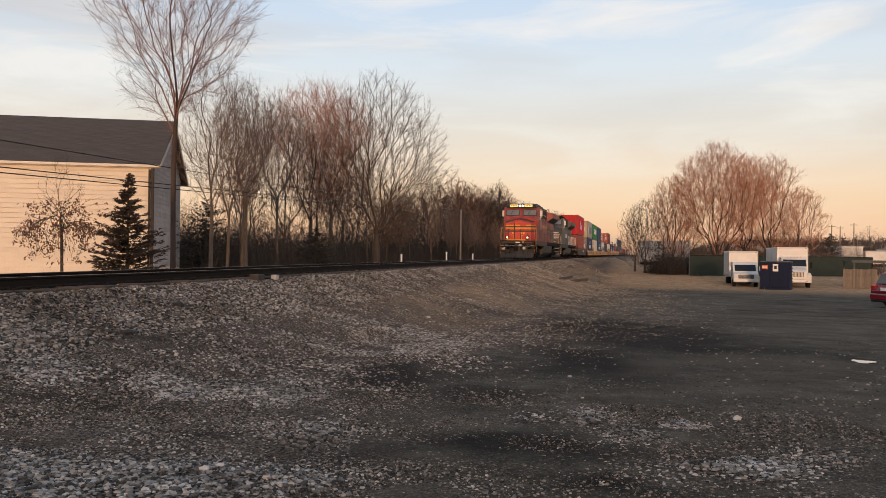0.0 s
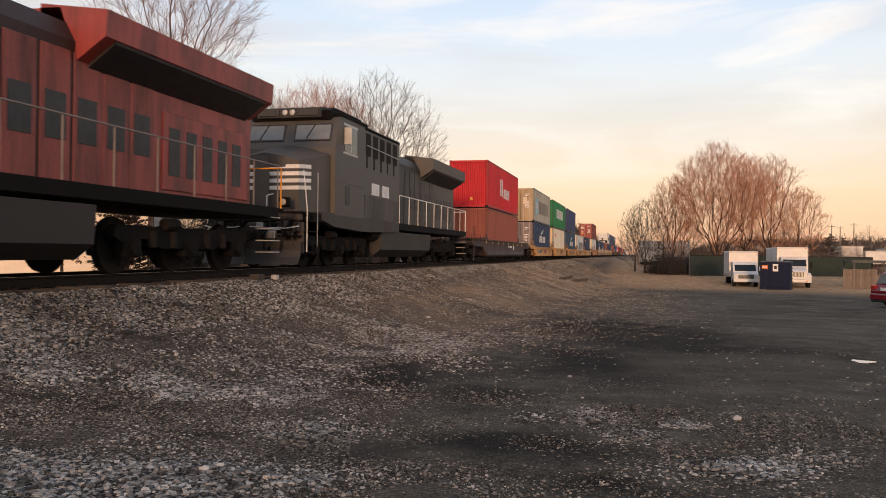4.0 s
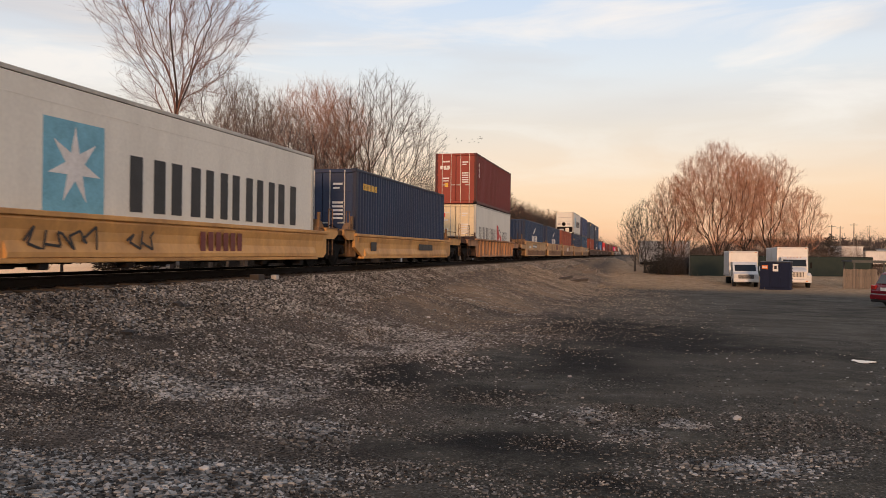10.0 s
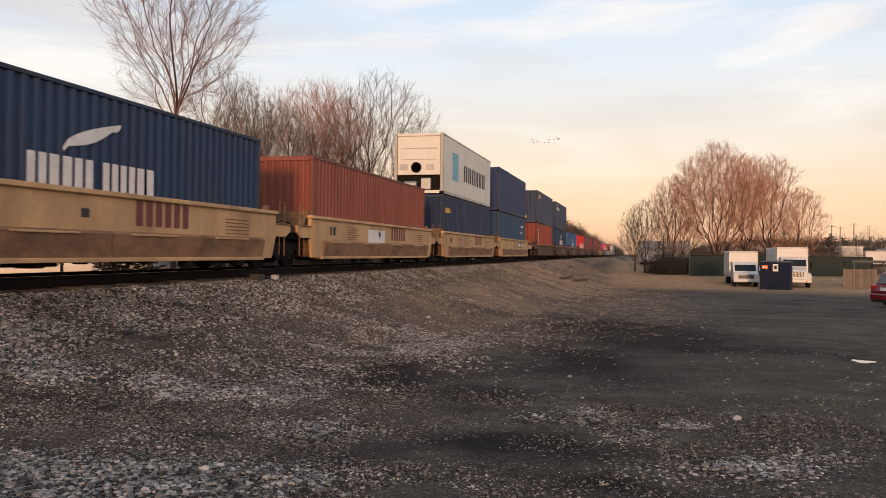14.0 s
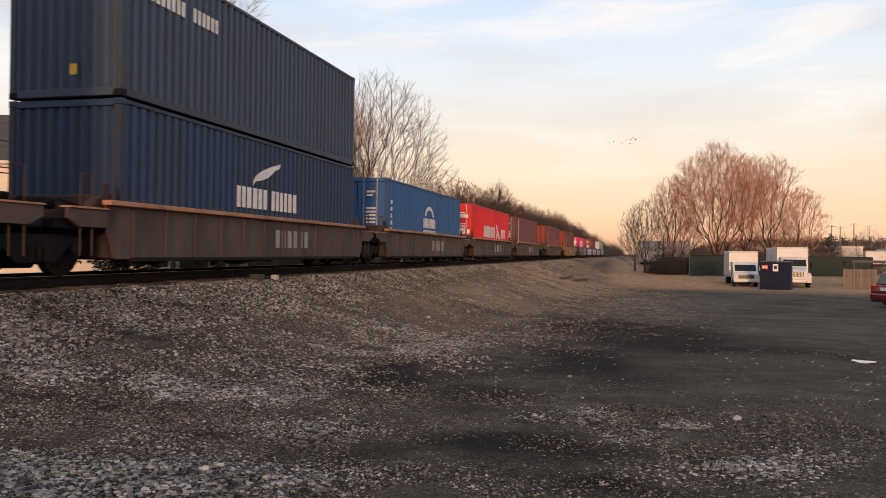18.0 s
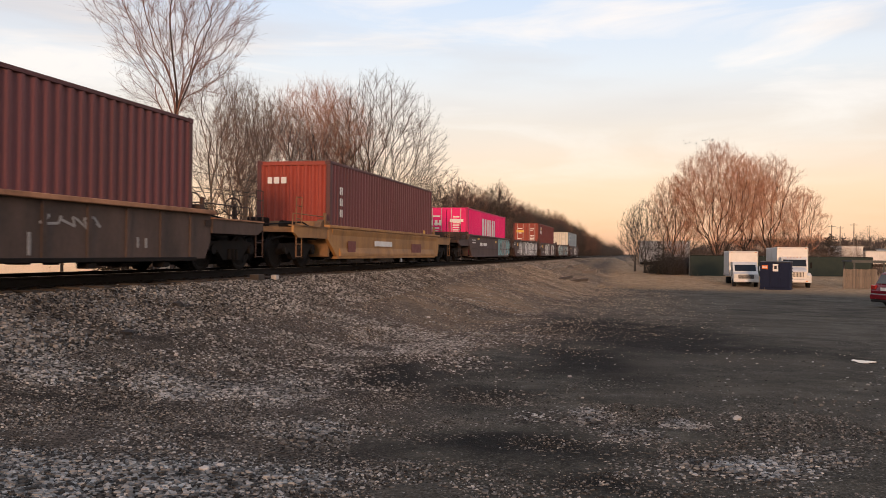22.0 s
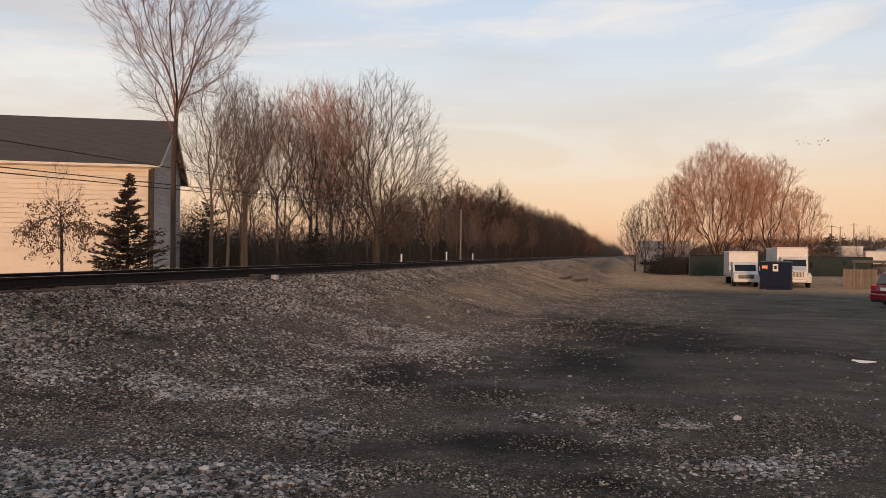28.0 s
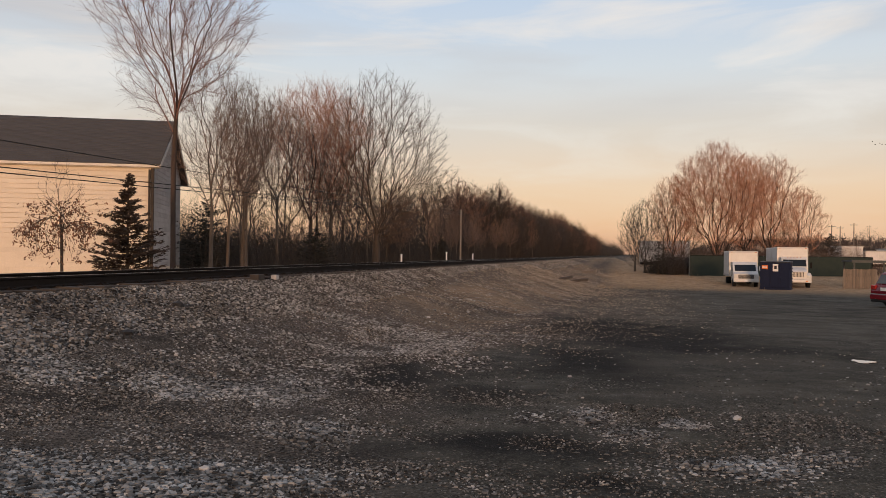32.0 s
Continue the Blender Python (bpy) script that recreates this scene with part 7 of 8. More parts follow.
# ---- locomotives ----
def engine_truck(parent, y):
    r = 0.53
    f = Geo()
    prof = [(-2.55, 0.10), (-2.45, 0.30), (2.45, 0.30), (2.55, 0.10), (2.3, -0.02), (1.55, 0.06), (1.0, -0.14), (-1.0, -0.14), (-1.55, 0.06), (-2.3, -0.02)]
    core = part("truck", stored("etruck", lambda: Geo().box(-0.9, 0.9, -2.3, 2.3, -0.05, 0.2, 0.03).mesh("truck", steel_dark)), None, parent, "six-wheel truck darkened for soot and shade", m=pose(0, y, 0.62))

    def side():
        g = Geo().prism(prof, "x", -0.09, 0.09)
        for dy in (-2.0, 0.0, 2.0):
            g.box(-0.12, 0.13, dy - 0.26, dy + 0.26, -0.30, 0.04, 0.03)
            g.cyl((-0.1, dy, -0.09), (0.2, dy, -0.09), 0.15, 14)
        return g.mesh("side_frame", bogie_dust_shade)
    for s in (-1, 1):
        part("side_frame", stored("eside", side), None, core, m=pose(s * 1.08, 0, 0))
        for dy in (-1.35, -0.65, 0.65, 1.35):
            part("coil_spring", stored("espring", lambda: Geo().cyl((0, 0, -0.06), (0, 0, 0.26), 0.10, 10).mesh("coil_spring", steel_rail)), None, core, m=pose(s * 1.16, dy, -0.05))
        part("brake_cylinder", Geo().cyl((s * 1.2, -1.0, 0.36), (s * 1.2, -0.55, 0.36), 0.12, 12), steel_dark, core)
    for dy in (-2.0, 0.0, 2.0):
        w = part("wheelset", stored("ewset", lambda: wheelset_mesh(r, steel_rail)), None, core, m=pose(0, dy, r - 0.62))
        ROLLING["engine"].append((w, dy, r - 0.62, r))


lamp_glow = material("lit_headlamp", (1.0, 0.86, 0.62), rough=0.3, scale=2, bump=0, emit=2.6, fine=0.0, amount=0.0)
ditch_glow = material("lit_ditch_lamp", (1.0, 0.80, 0.50), rough=0.3, scale=2, bump=0, emit=1.0, fine=0.0, amount=0.0)
stripe_dark = material("olive_black_stripe_paint", rgb(62, 54, 42), rough=0.6, scale=2, amount=0.5)
herald_mark = material("faded_pink_herald_paint", (0.42, 0.27, 0.22), dirt=(0.26, 0.12, 0.10), rough=0.6, scale=4, amount=0.8)
# tank and castings: dusty, with the underside's shade in the base colour
tank_shaded = material("dusty_shaded_tank_paint", (0.013, 0.012, 0.0115), dirt=(0.024, 0.020, 0.018), rough=0.55, scale=0.8, amount=0.8, grain=14, bump=0.06, streak=0.4)
bogie_dust_shade = material("dusty_shaded_truck_castings", (0.005, 0.0043, 0.004), dirt=(0.014, 0.011, 0.009), rough=0.85, scale=2.0, amount=0.9, spec=0.15)
# glass base lightened to grey in place of the sky's reflection
cab_glass = material("sky_lit_cab_glass", (0.15, 0.155, 0.15), rough=0.10, scale=3, bump=0.0, fine=0.02, spec=0.8)
board_glow = material("lit_number_board", (1.0, 0.72, 0.22), rough=0.4, scale=2, bump=0, emit=0.7, fine=0.0, amount=0.0)


lens_dull = material("dull_pink_cap", (0.42, 0.14, 0.12), rough=0.5, scale=3, bump=0)


def slope_band(r0, r1, fa, fb):
    """A thin strip across the sloping top of the nose, between two shares of its length."""
    rows = []
    for f, lift in ((fa, 0.006), (fb, 0.006), (fb, -0.02), (fa, -0.02)):
        rows.append([tuple(np.array(p) * (1 - f) + np.array(q) * f + np.array((0, -0.3 * lift, lift))) for p, q in zip(r0[2:7], r1[2:7])])
    v = [p for row in rows for p in row]
    fs = []
    for k in range(4):
        j = (k + 1) % 4
        fs += [(k * 5 + i, k * 5 + i + 1, j * 5 + i + 1, j * 5 + i) for i in range(4)]
    return v, fs + [(0, 5, 10, 15), (4, 9, 14, 19)]


def locomotive(u, body, cabc, dark, label, striped):
    """A six-axle diesel locomotive, its nose leading; y = 0 is the front coupler's face, z = 0 the rail head."""
    g = thing("locomotive", label, "locomotive")
    TRAIN.append((g, u, 0.0))
    yel = stored("stripe yellow", lambda: paint("yellow_stripe_paint", rgb(226, 152, 40), 0.35))
    hand = yel if striped else white_mark
    hoodp = stored("door" + body.name, lambda: material("sooty_door_paint", rgb(138, 66, 58) if striped else rgb(66, 62, 58), dirt=rgb(40, 29, 27) if striped else rgb(34, 31, 30), rough=0.6, scale=2.2, amount=1.0, grain=14, bump=0.06, streak=7.0))
    dull_rail = stored("dull rail", lambda: material("dull_handrail_paint", (0.20, 0.16, 0.14), dirt=(0.08, 0.06, 0.05), rough=0.6, scale=3))

    skirt_ = stored("skirt" + body.name, lambda: material("soot_grey_skirt_paint", rgb(86, 62, 56) if striped else rgb(58, 54, 50), dirt=rgb(54, 46, 42), rough=0.7, scale=1.0, amount=0.9, streak=2.0))

    def put(name, geo, m, lab="", parent=None, smooth_=False):
        return part(name, geo, m, parent or g, lab, smooth=smooth_)

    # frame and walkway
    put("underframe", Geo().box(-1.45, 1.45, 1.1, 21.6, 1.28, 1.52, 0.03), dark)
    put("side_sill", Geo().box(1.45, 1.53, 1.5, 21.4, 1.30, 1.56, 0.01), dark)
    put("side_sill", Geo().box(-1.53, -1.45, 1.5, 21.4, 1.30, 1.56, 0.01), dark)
    # pilot and plough
    grimy = stored("grimy", lambda: material("oily_brown_pilot_grime", (0.022, 0.017, 0.014), dirt=(0.075, 0.055, 0.043), rough=0.6, scale=4.0, amount=0.9, grain=30, bump=0.3))
    for i, (x, z_, w_, h_, d_) in enumerate(((-1.25, 1.05, 0.22, 0.26, 0.20), (-0.98, 1.12, 0.2, 0.16, 0.26), (-0.62, 1.02, 0.26, 0.24, 0.16), (0.75, 1.0, 0.22, 0.28, 0.22), (1.0, 1.1, 0.16, 0.2, 0.3), (1.25, 0.98, 0.2, 0.3, 0.18), (0.05, 1.08, 0.5, 0.2, 0.14))):
        put("fitting", Geo().box(x - w_ / 2, x + w_ / 2, 1.02 - d_, 1.02, z_, z_ + h_, 0.03), grimy)
        put("fitting_pipe", Geo().path([(x, 1.0, z_ + h_), (x + 0.03, 0.78, z_ + h_ * 0.6), (x - 0.02, 0.66, z_ - 0.12), (x + 0.02, 0.72, z_ - 0.34)], 0.022), grimy)
    put("draft_gear", Geo().lathe([(0.05, 0), (0.30, 0.0), (0.34, 0.06), (0.34, 0.30), (0.10, 0.32)], (0.0, 0.70, 0.92), "y", 18), grimy)
    scraped = stored("plough", lambda: material("scraped_black_steel", (0.018, 0.017, 0.016), dirt=(0.05, 0.045, 0.042), rough=0.7, metal=0.0, scale=2.5, amount=0.8))
    pl = put("pilot", Geo().box(-1.40, 1.40, 1.02, 1.12, 0.40, 1.28, 0.02), grimy)
    put("buffer_beam", Geo().box(-1.40, 1.40, 0.80, 1.02, 1.30, 1.50, 0.03), grimy)
    for s in (-1, 1):
        blade = Geo()
        for za, zb, ya, yb in ((0.10, 0.28, 0.16, 0.30), (0.28, 0.50, 0.30, 0.40), (0.50, 0.74, 0.40, 0.36)):
            q = [(s * 0.02, ya - 0.02, za), (s * 1.43, ya + 0.42, za), (s * 1.43, yb + 0.42, zb), (s * 0.02, yb - 0.02, zb)]
            blade.add(q + [(x, y + 0.05, z) for x, y, z in q], [(0, 1, 2, 3), (7, 6, 5, 4), (0, 4, 5, 1), (1, 5, 6, 2), (2, 6, 7, 3), (3, 7, 4, 0)])
        put("plough_blade", blade, scraped, "scraped steel plough blade", pl)
        put("plough_brace", Geo().box(s * 0.55, s * 0.65, 0.55, 1.02, 0.45, 0.6, 0.02), dark, "", pl)
        put("uncoupling_lever", Geo().path([(s * 1.42, 0.72, 1.15), (s * 1.1, 0.55, 1.08), (s * 0.4, 0.5, 1.10), (s * 0.15, 0.3, 1.12)], 0.018), galv)
        put("pilot_step", Geo().box(s * 0.85, s * 1.40, 0.62, 1.0, 0.86, 0.90, 0.01), dark, "", pl)
        put("hose_box", Geo().box(s * 0.42, s * 0.78, 0.74, 1.02, 0.95, 1.24, 0.03), dark)
        put("step_well", Geo().box(s * 1.16, s * 1.24, 1.12, 1.70, 0.35, 1.3, 0.02), dark)
        for k in range(4):
            put("step", Geo().box(s * 1.10, s * 1.53, 1.12, 1.68, 0.42 + 0.29 * k, 0.45 + 0.29 * k, 0.005), dark)
            put("rear_step", Geo().box(s * 1.10, s * 1.53, 21.0, 21.5, 0.42 + 0.29 * k, 0.45 + 0.29 * k, 0.005), galv)
        put("grab_iron", Geo().path([(s * 1.5, 1.06, 0.45), (s * 1.52, 1.02, 1.6), (s * 1.42, 1.02, 2.55), (s * 1.28, 1.3, 2.72)], 0.014), hand)
        put("grab_iron", Geo().path([(s * 1.53, 1.72, 0.6), (s * 1.53, 1.72, 2.7)], 0.013), galv)
        put("front_rail", Geo().path([(s * 0.35, 0.92, 1.5), (s * 0.35, 0.92, 2.0), (s * 0.55, 0.92, 2.05)], 0.018), hand)
    put("front_deck", Geo().box(-1.45, 1.45, 0.8, 1.7, 1.50, 1.56, 0.01), dark)
    put("coupler", Geo().box(-0.12, 0.12, 0.18, 0.9, 0.75, 0.98, 0.03).box(-0.2, 0.2, 0.0, 0.28, 0.68, 1.05, 0.06), steel_rail)
    put("rear_coupler", Geo().box(-0.12, 0.12, 21.6, 22.1, 0.75, 0.98, 0.03).box(-0.2, 0.2, 22.0, 22.3, 0.68, 1.05, 0.06), steel_rail)
    for i in range(5):
        x = -1.0 + 0.5 * i
        put("air_hose", Geo().path([(x, 0.76, 1.05), (x, 0.55, 0.95), (x * 0.98, 0.5, 0.6), (x * 0.95, 0.56, 0.42)], 0.026), rubber)
    for i, (x, z_, w_, h_) in enumerate(((-1.15, 0.78, 0.3, 0.2), (-0.75, 0.82, 0.22, 0.3), (0.6, 0.8, 0.3, 0.22), (1.1, 0.84, 0.26, 0.26), (0.28, 1.1, 0.2, 0.14), (-0.3, 1.12, 0.2, 0.14))):
        put("bracket", Geo().box(x - w_ / 2, x + w_ / 2, 0.62, 1.02, z_, z_ + h_, 0.02), dark if i % 2 else galv)
    for i in range(4):
        x = -1.2 + 0.8 * i
        put("looped_hose", Geo().path([(x - 0.12, 0.78, 1.3), (x - 0.14, 0.66, 1.05), (x, 0.6, 0.9), (x + 0.14, 0.66, 1.05), (x + 0.12, 0.78, 1.3)], 0.03), rubber)
    # nose: a flat front below a sloping top that peaks at the middle
    nz = Geo()
    ring0 = [(-1.08, 1.45, 1.56), (1.08, 1.45, 1.56), (1.08, 1.43, 3.02), (0.55, 1.41, 3.16), (0.0, 1.40, 3.26), (-0.55, 1.41, 3.16), (-1.08, 1.43, 3.02)]
    ring1 = [(-1.42, 3.1, 1.56), (1.42, 3.1, 1.56), (1.42, 3.1, 3.38), (0.6, 3.1, 3.62), (0.0, 3.1, 3.70), (-0.6, 3.1, 3.62), (-1.42, 3.1, 3.38)]
    nz.add(ring0 + ring1, [tuple(range(7)), tuple(range(13, 6, -1))] + [(k, (k + 1) % 7, 7 + (k + 1) % 7, 7 + k) for k in range(7)])
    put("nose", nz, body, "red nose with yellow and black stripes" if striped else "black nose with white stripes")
    put("nose_door", Geo().box(-0.28, 0.18, 1.37, 1.43, 1.66, 3.16, 0.012), body)
    stripes = ((0, 0, yel), (2.83, 2.92, yel), (2.70, 2.83, stripe_dark), (2.60, 2.70, yel), (2.32, 2.44, stripe_dark)) if striped else tuple((2.0 + 0.2 * i, 2.11 + 0.2 * i, white_mark) for i in range(5))
    for z0, z1, sm in stripes[1:]:
        put("nose_stripe", Geo().box(-1.082, 1.084, 1.418, 1.45, z0, z1), sm)
        for s in (-1, 1):
            yb = 2.75 if striped else 2.0
            w0, w1 = 1.0845, 1.08 + 0.34 * (yb - 1.44) / 1.66 + 0.006
            q = [(s * w0, 1.43, z0), (s * w1, yb, z0 + 0.04), (s * w1, yb, z1 + 0.04), (s * w0, 1.43, z1)]
            put("nose_side_stripe", Geo().add(q + [(x - s * 0.012, y, z) for x, y, z in q], [(0, 1, 2, 3), (7, 6, 5, 4), (0, 4, 5, 1), (1, 5, 6, 2), (2, 6, 7, 3), (3, 7, 4, 0)]), sm)
    if striped:
        for x0, x1, zt in ((-0.38, -0.28, 3.12), (0.18, 0.26, 2.58), (-0.92, -0.83, 2.58), (0.80, 0.86, 2.20)):
            put("nose_bar", Geo().box(x0, x1, 1.375, 1.42, 1.68, zt, 0.01), black_mark)
        for z0, z1, sm in stripes[1:]:
            put("door_stripe", Geo().box(-0.281, 0.181, 1.362, 1.371, z0, z1), sm)
        put("door_cap", Geo().box(-0.36, 0.0, 1.33, 1.75, 3.22, 3.36, 0.03), body)
        put("hood_stripe", Geo().add(*slope_band(ring0, ring1, 0.30, 0.62)), stripe_dark, "dark stripe across the sloping hood")
        for x, z_ in ((-0.75, 2.5), (0.02, 3.0), (0.5, 2.5), (-0.6, 3.0), (0.75, 3.0), (0.95, 2.0), (-1.0, 2.2)):
            put("nose_latch", Geo().box(x - 0.04, x + 0.04, 1.33, 1.42, z_ - 0.03, z_ + 0.03, 0.01), black_mark)
        put("nose_lamp", Geo().lathe([(0.02, -0.02), (0.06, -0.01), (0.07, 0.06)], (0.25, 1.33, 2.98), "y", 12), body)
        put("classification_plate", Geo().box(-0.12, 0.26, 0.78, 0.80, 1.36, 1.46, 0.005), white_mark, "small white plate")
        put("glad_hand_cap", Geo().lathe([(0.02, -0.02), (0.09, -0.01), (0.10, 0.04)], (0.52, 0.78, 1.44), "y", 12), lens_dull)
        put("anticlimber", Geo().box(-0.95, 0.70, 0.84, 1.42, 1.57, 1.66, 0.02), yel)
        put("nose_number", Geo().box(-0.55, -0.40, 1.40, 1.414, 2.14, 2.28).box(-0.33, -0.18, 1.40, 1.414, 2.14, 2.28).box(0.18, 0.33, 1.375, 1.388, 2.14, 2.28).box(0.40, 0.55, 1.375, 1.388, 2.14, 2.28), yel, "yellow number bars")
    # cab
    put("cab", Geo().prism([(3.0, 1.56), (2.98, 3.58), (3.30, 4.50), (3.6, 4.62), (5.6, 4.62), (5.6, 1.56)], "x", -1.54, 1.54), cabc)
    put("cab_roof", Geo().prism([(3.22, 4.46), (3.15, 4.72), (3.5, 4.86), (5.9, 4.86), (5.9, 4.60)], "x", -1.30, 1.30).prism([(3.5, 4.58), (3.5, 4.68), (5.8, 4.68), (5.8, 4.58)], "x", -1.57, 1.57), black_mark if striped else dark)
    for s in (-1, 1):
        t_ = math.atan2(0.32, 0.94)
        m_ = Matrix.Translation((s * 0.76, 3.135, 4.06)) @ Matrix.Rotation(-t_, 4, "X")
        put("windscreen", Geo().box(-0.57, 0.57, -0.028, 0.02, -0.25, 0.26, 0.06, m_), cab_glass, "windscreen pane with sky reflection in its colour")
        put("windscreen_frame", Geo().box(-0.61, 0.61, -0.012, 0.03, -0.29, 0.30, 0.05, m_), black_mark)
        put("wiper", Geo().cyl(m_ @ Vector((0.05, -0.04, 0.26)), m_ @ Vector((-0.18, -0.04, -0.22)), 0.012, 5), rubber)
        sw = put("side_window", Geo().box(s * 1.535, s * 1.552, 3.75, 4.85, 3.55, 4.36, 0.01), glass_dark, "dark sliding cab window")
        put("window_frame", Geo().box(s * 1.53, s * 1.546, 3.68, 4.92, 3.48, 3.55).box(s * 1.53, s * 1.546, 3.68, 4.92, 4.36, 4.43).box(s * 1.53, s * 1.556, 4.26, 4.32, 3.55, 4.36), galv, "", sw)
        put("mirror", Geo().box(s * 1.56, s * 1.80, 3.66, 3.70, 3.75, 4.28, 0.01), galv)
        put("cab_grille", Geo().box(s * 1.535, s * 1.553, 3.85, 4.25, 1.90, 2.5, 0.005), black_mark, "black vent grille")
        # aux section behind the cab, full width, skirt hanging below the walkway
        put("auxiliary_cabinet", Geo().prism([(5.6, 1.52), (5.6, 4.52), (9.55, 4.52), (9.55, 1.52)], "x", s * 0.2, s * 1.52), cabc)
        put("cab_skirt", Geo().prism([(2.0, 1.38), (2.0, 1.60), (5.6, 1.60), (9.55, 1.56), (9.55, 1.20), (5.6, 1.12), (3.0, 1.20)], "x", s * 1.30, s * 1.538), skirt_)
        put("lower_panel", Geo().box(s * 1.521, s * 1.532, 5.66, 9.5, 1.58, 2.32, 0.004), hoodp)
        put("panel_seam", Geo().box(s * 1.521, s * 1.535, 5.66, 9.5, 2.32, 2.345), black_mark)
        put("panel_seam", Geo().box(s * 1.541, s * 1.549, 3.4, 5.6, 2.55, 2.575), black_mark)
        for i in range(5):
            ya = 5.75 + 0.74 * i
            put("blower_opening", Geo().box(s * 1.51, s * 1.528, ya, ya + 0.50, 3.66, 4.42, 0.005).box(s * 1.51, s * 1.528, ya + 0.06, ya + 0.20, 3.26, 3.66), steel_dark, "black blower opening")
        put("roof_edge", Geo().box(s * 1.30, s * 1.55, 5.6, 9.5, 4.50, 4.60, 0.02), black_mark if striped else dark)
        put("side_handrail", Geo().path([(s * 1.56, 5.8, 4.0), (s * 1.58, 9.3, 3.92)], 0.015), galv)
        if striped:
            put("side_stripe", Geo().box(s * 1.521, s * 1.526, 5.62, 9.54, 2.78, 3.05), stored("faded stripe", lambda: paint("faded_yellow_stripe", rgb(184, 128, 62), 0.7)), "faded yellow side stripe")
            put("herald", Geo().lathe([(0.02, 0), (0.50, 0.0), (0.50, 0.006), (0.02, 0.006)], (s * 1.542 - (0.006 if s < 0 else 0), 4.75, 3.02), "x", 28), herald_mark, "faded round pale herald")
            put("herald_centre", Geo().lathe([(0.02, 0), (0.36, 0.0), (0.36, 0.006), (0.02, 0.006)], (s * 1.549 - (0.006 if s < 0 else 0), 4.75, 3.02), "x", 24), cabc)
            put("herald_mark", Geo().box(s * 1.555, s * 1.562, 4.55, 4.95, 2.76, 3.28, 0.002).box(s * 1.555, s * 1.561, 4.46, 5.04, 2.92, 3.10), herald_mark)
        else:
            put("side_emblem", Geo().box(s * 1.521, s * 1.526, 6.4, 7.2, 2.4, 2.8).box(s * 1.521, s * 1.526, 7.5, 8.3, 2.4, 2.8), white_mark, "white emblem bars")
        # engine hood and its doors
        for i in range(9):
            ya = 9.75 + 0.80 * i
            put("hood_door", Geo().box(s * 0.90, s * 0.945, ya, ya + 0.72, 1.62, 3.86, 0.012), hoodp)
            if i > 3:
                put("hood_louvre", Geo().box(s * 0.94, s * 0.955, ya + 0.1, ya + 0.6, 2.3, 3.1, 0.004), black_mark)
        rail = [(s * 1.50, 9.7 + 1.3 * i, 2.55) for i in range(10)]
        put("handrail", Geo().path([(s * 1.50, 9.7, 2.62)] + [(p[0], p[1], 2.62) for p in rail], 0.02), hand if not striped else dull_rail)
        for p in rail:
            put("stanchion", Geo().cyl((p[0], p[1], 1.5), (p[0], p[1], 2.62), 0.018, 6), hand if not striped else dull_rail)
        put("radiator_wing", Geo().prism([(s * 0.9, 3.70), (s * 1.52, 4.12), (s * 1.55, 4.58), (s * 0.2, 4.76), (s * 0.2, 3.70)], "y", 14.6, 21.0), cabc)
        put("radiator_intake", Geo().prism([(s * 0.93, 3.65), (s * 1.48, 4.05), (s * 1.50, 4.10), (s * 0.92, 3.72)], "y", 14.9, 20.7), black_mark)
        put("rear_hood_panel", Geo().box(s * 0.93, s * 0.96, 17.2, 20.8, 1.7, 3.3, 0.01), cabc)
        for i in range(5):
            put("vent_opening", Geo().box(s * 0.96, s * 0.972, 17.4 + 0.66 * i, 17.8 + 0.66 * i, 2.0, 3.0, 0.004), black_mark)
        put("fuel_tank", Geo().prism([(s * 0.2, 0.28), (s * 1.05, 0.28), (s * 1.42, 0.55), (s * 1.46, 1.22), (s * 0.2, 1.22)], "y", 7.7, 14.5), tank_shaded, "dusty fuel tank darkened for the shade below the frame")
        put("air_reservoir", Geo().cyl((s * 1.2, 7.7, 1.05), (s * 1.2, 6.9, 1.05), 0.18, 12), dark)
    put("engine_hood", Geo().prism([(-0.92, 1.56), (0.92, 1.56), (0.92, 4.05), (0.72, 4.40), (-0.72, 4.40), (-0.92, 4.05)], "y", 9.55, 14.6), stored("hood" + body.name, lambda: paint("sooty_hood_paint", rgb(44, 28, 26) if striped else rgb(40, 39, 39), 0.7)))
    put("rear_hood", Geo().prism([(-0.93, 1.56), (0.93, 1.56), (0.93, 3.85), (0.6, 4.68), (-0.6, 4.68), (-0.93, 3.85)], "y", 14.6, 21.0), cabc)
    put("exhaust_stack", Geo().box(-0.35, 0.35, 12.2, 13.4, 4.35, 4.68, 0.03), dark)
    put("rear_deck", Geo().box(-1.45, 1.45, 21.0, 21.9, 1.50, 1.56, 0.01), dark)
    put("rear_rail", Geo().path([(-1.4, 21.8, 1.5), (-1.4, 21.8, 2.6), (1.4, 21.8, 2.6), (1.4, 21.8, 1.5)], 0.02).path([(0.4, 21.8, 2.6), (0.4, 21.8, 1.5)], 0.02).path([(-0.4, 21.8, 2.6), (-0.4, 21.8, 1.5)], 0.02), hand)
    put("horn", Geo().cyl((0.3, 7.0, 4.65), (0.3, 6.5, 4.7), 0.04, 8, 0.09).cyl((0.1, 7.0, 4.65), (0.1, 6.45, 4.72), 0.04, 8, 0.1), galv)
    # lights and number boards
    hb = put("light_housing", Geo().prism([(3.06, 4.52), (3.02, 4.80), (3.4, 4.88), (3.5, 4.52)], "x", -1.05, 1.05), black_mark)
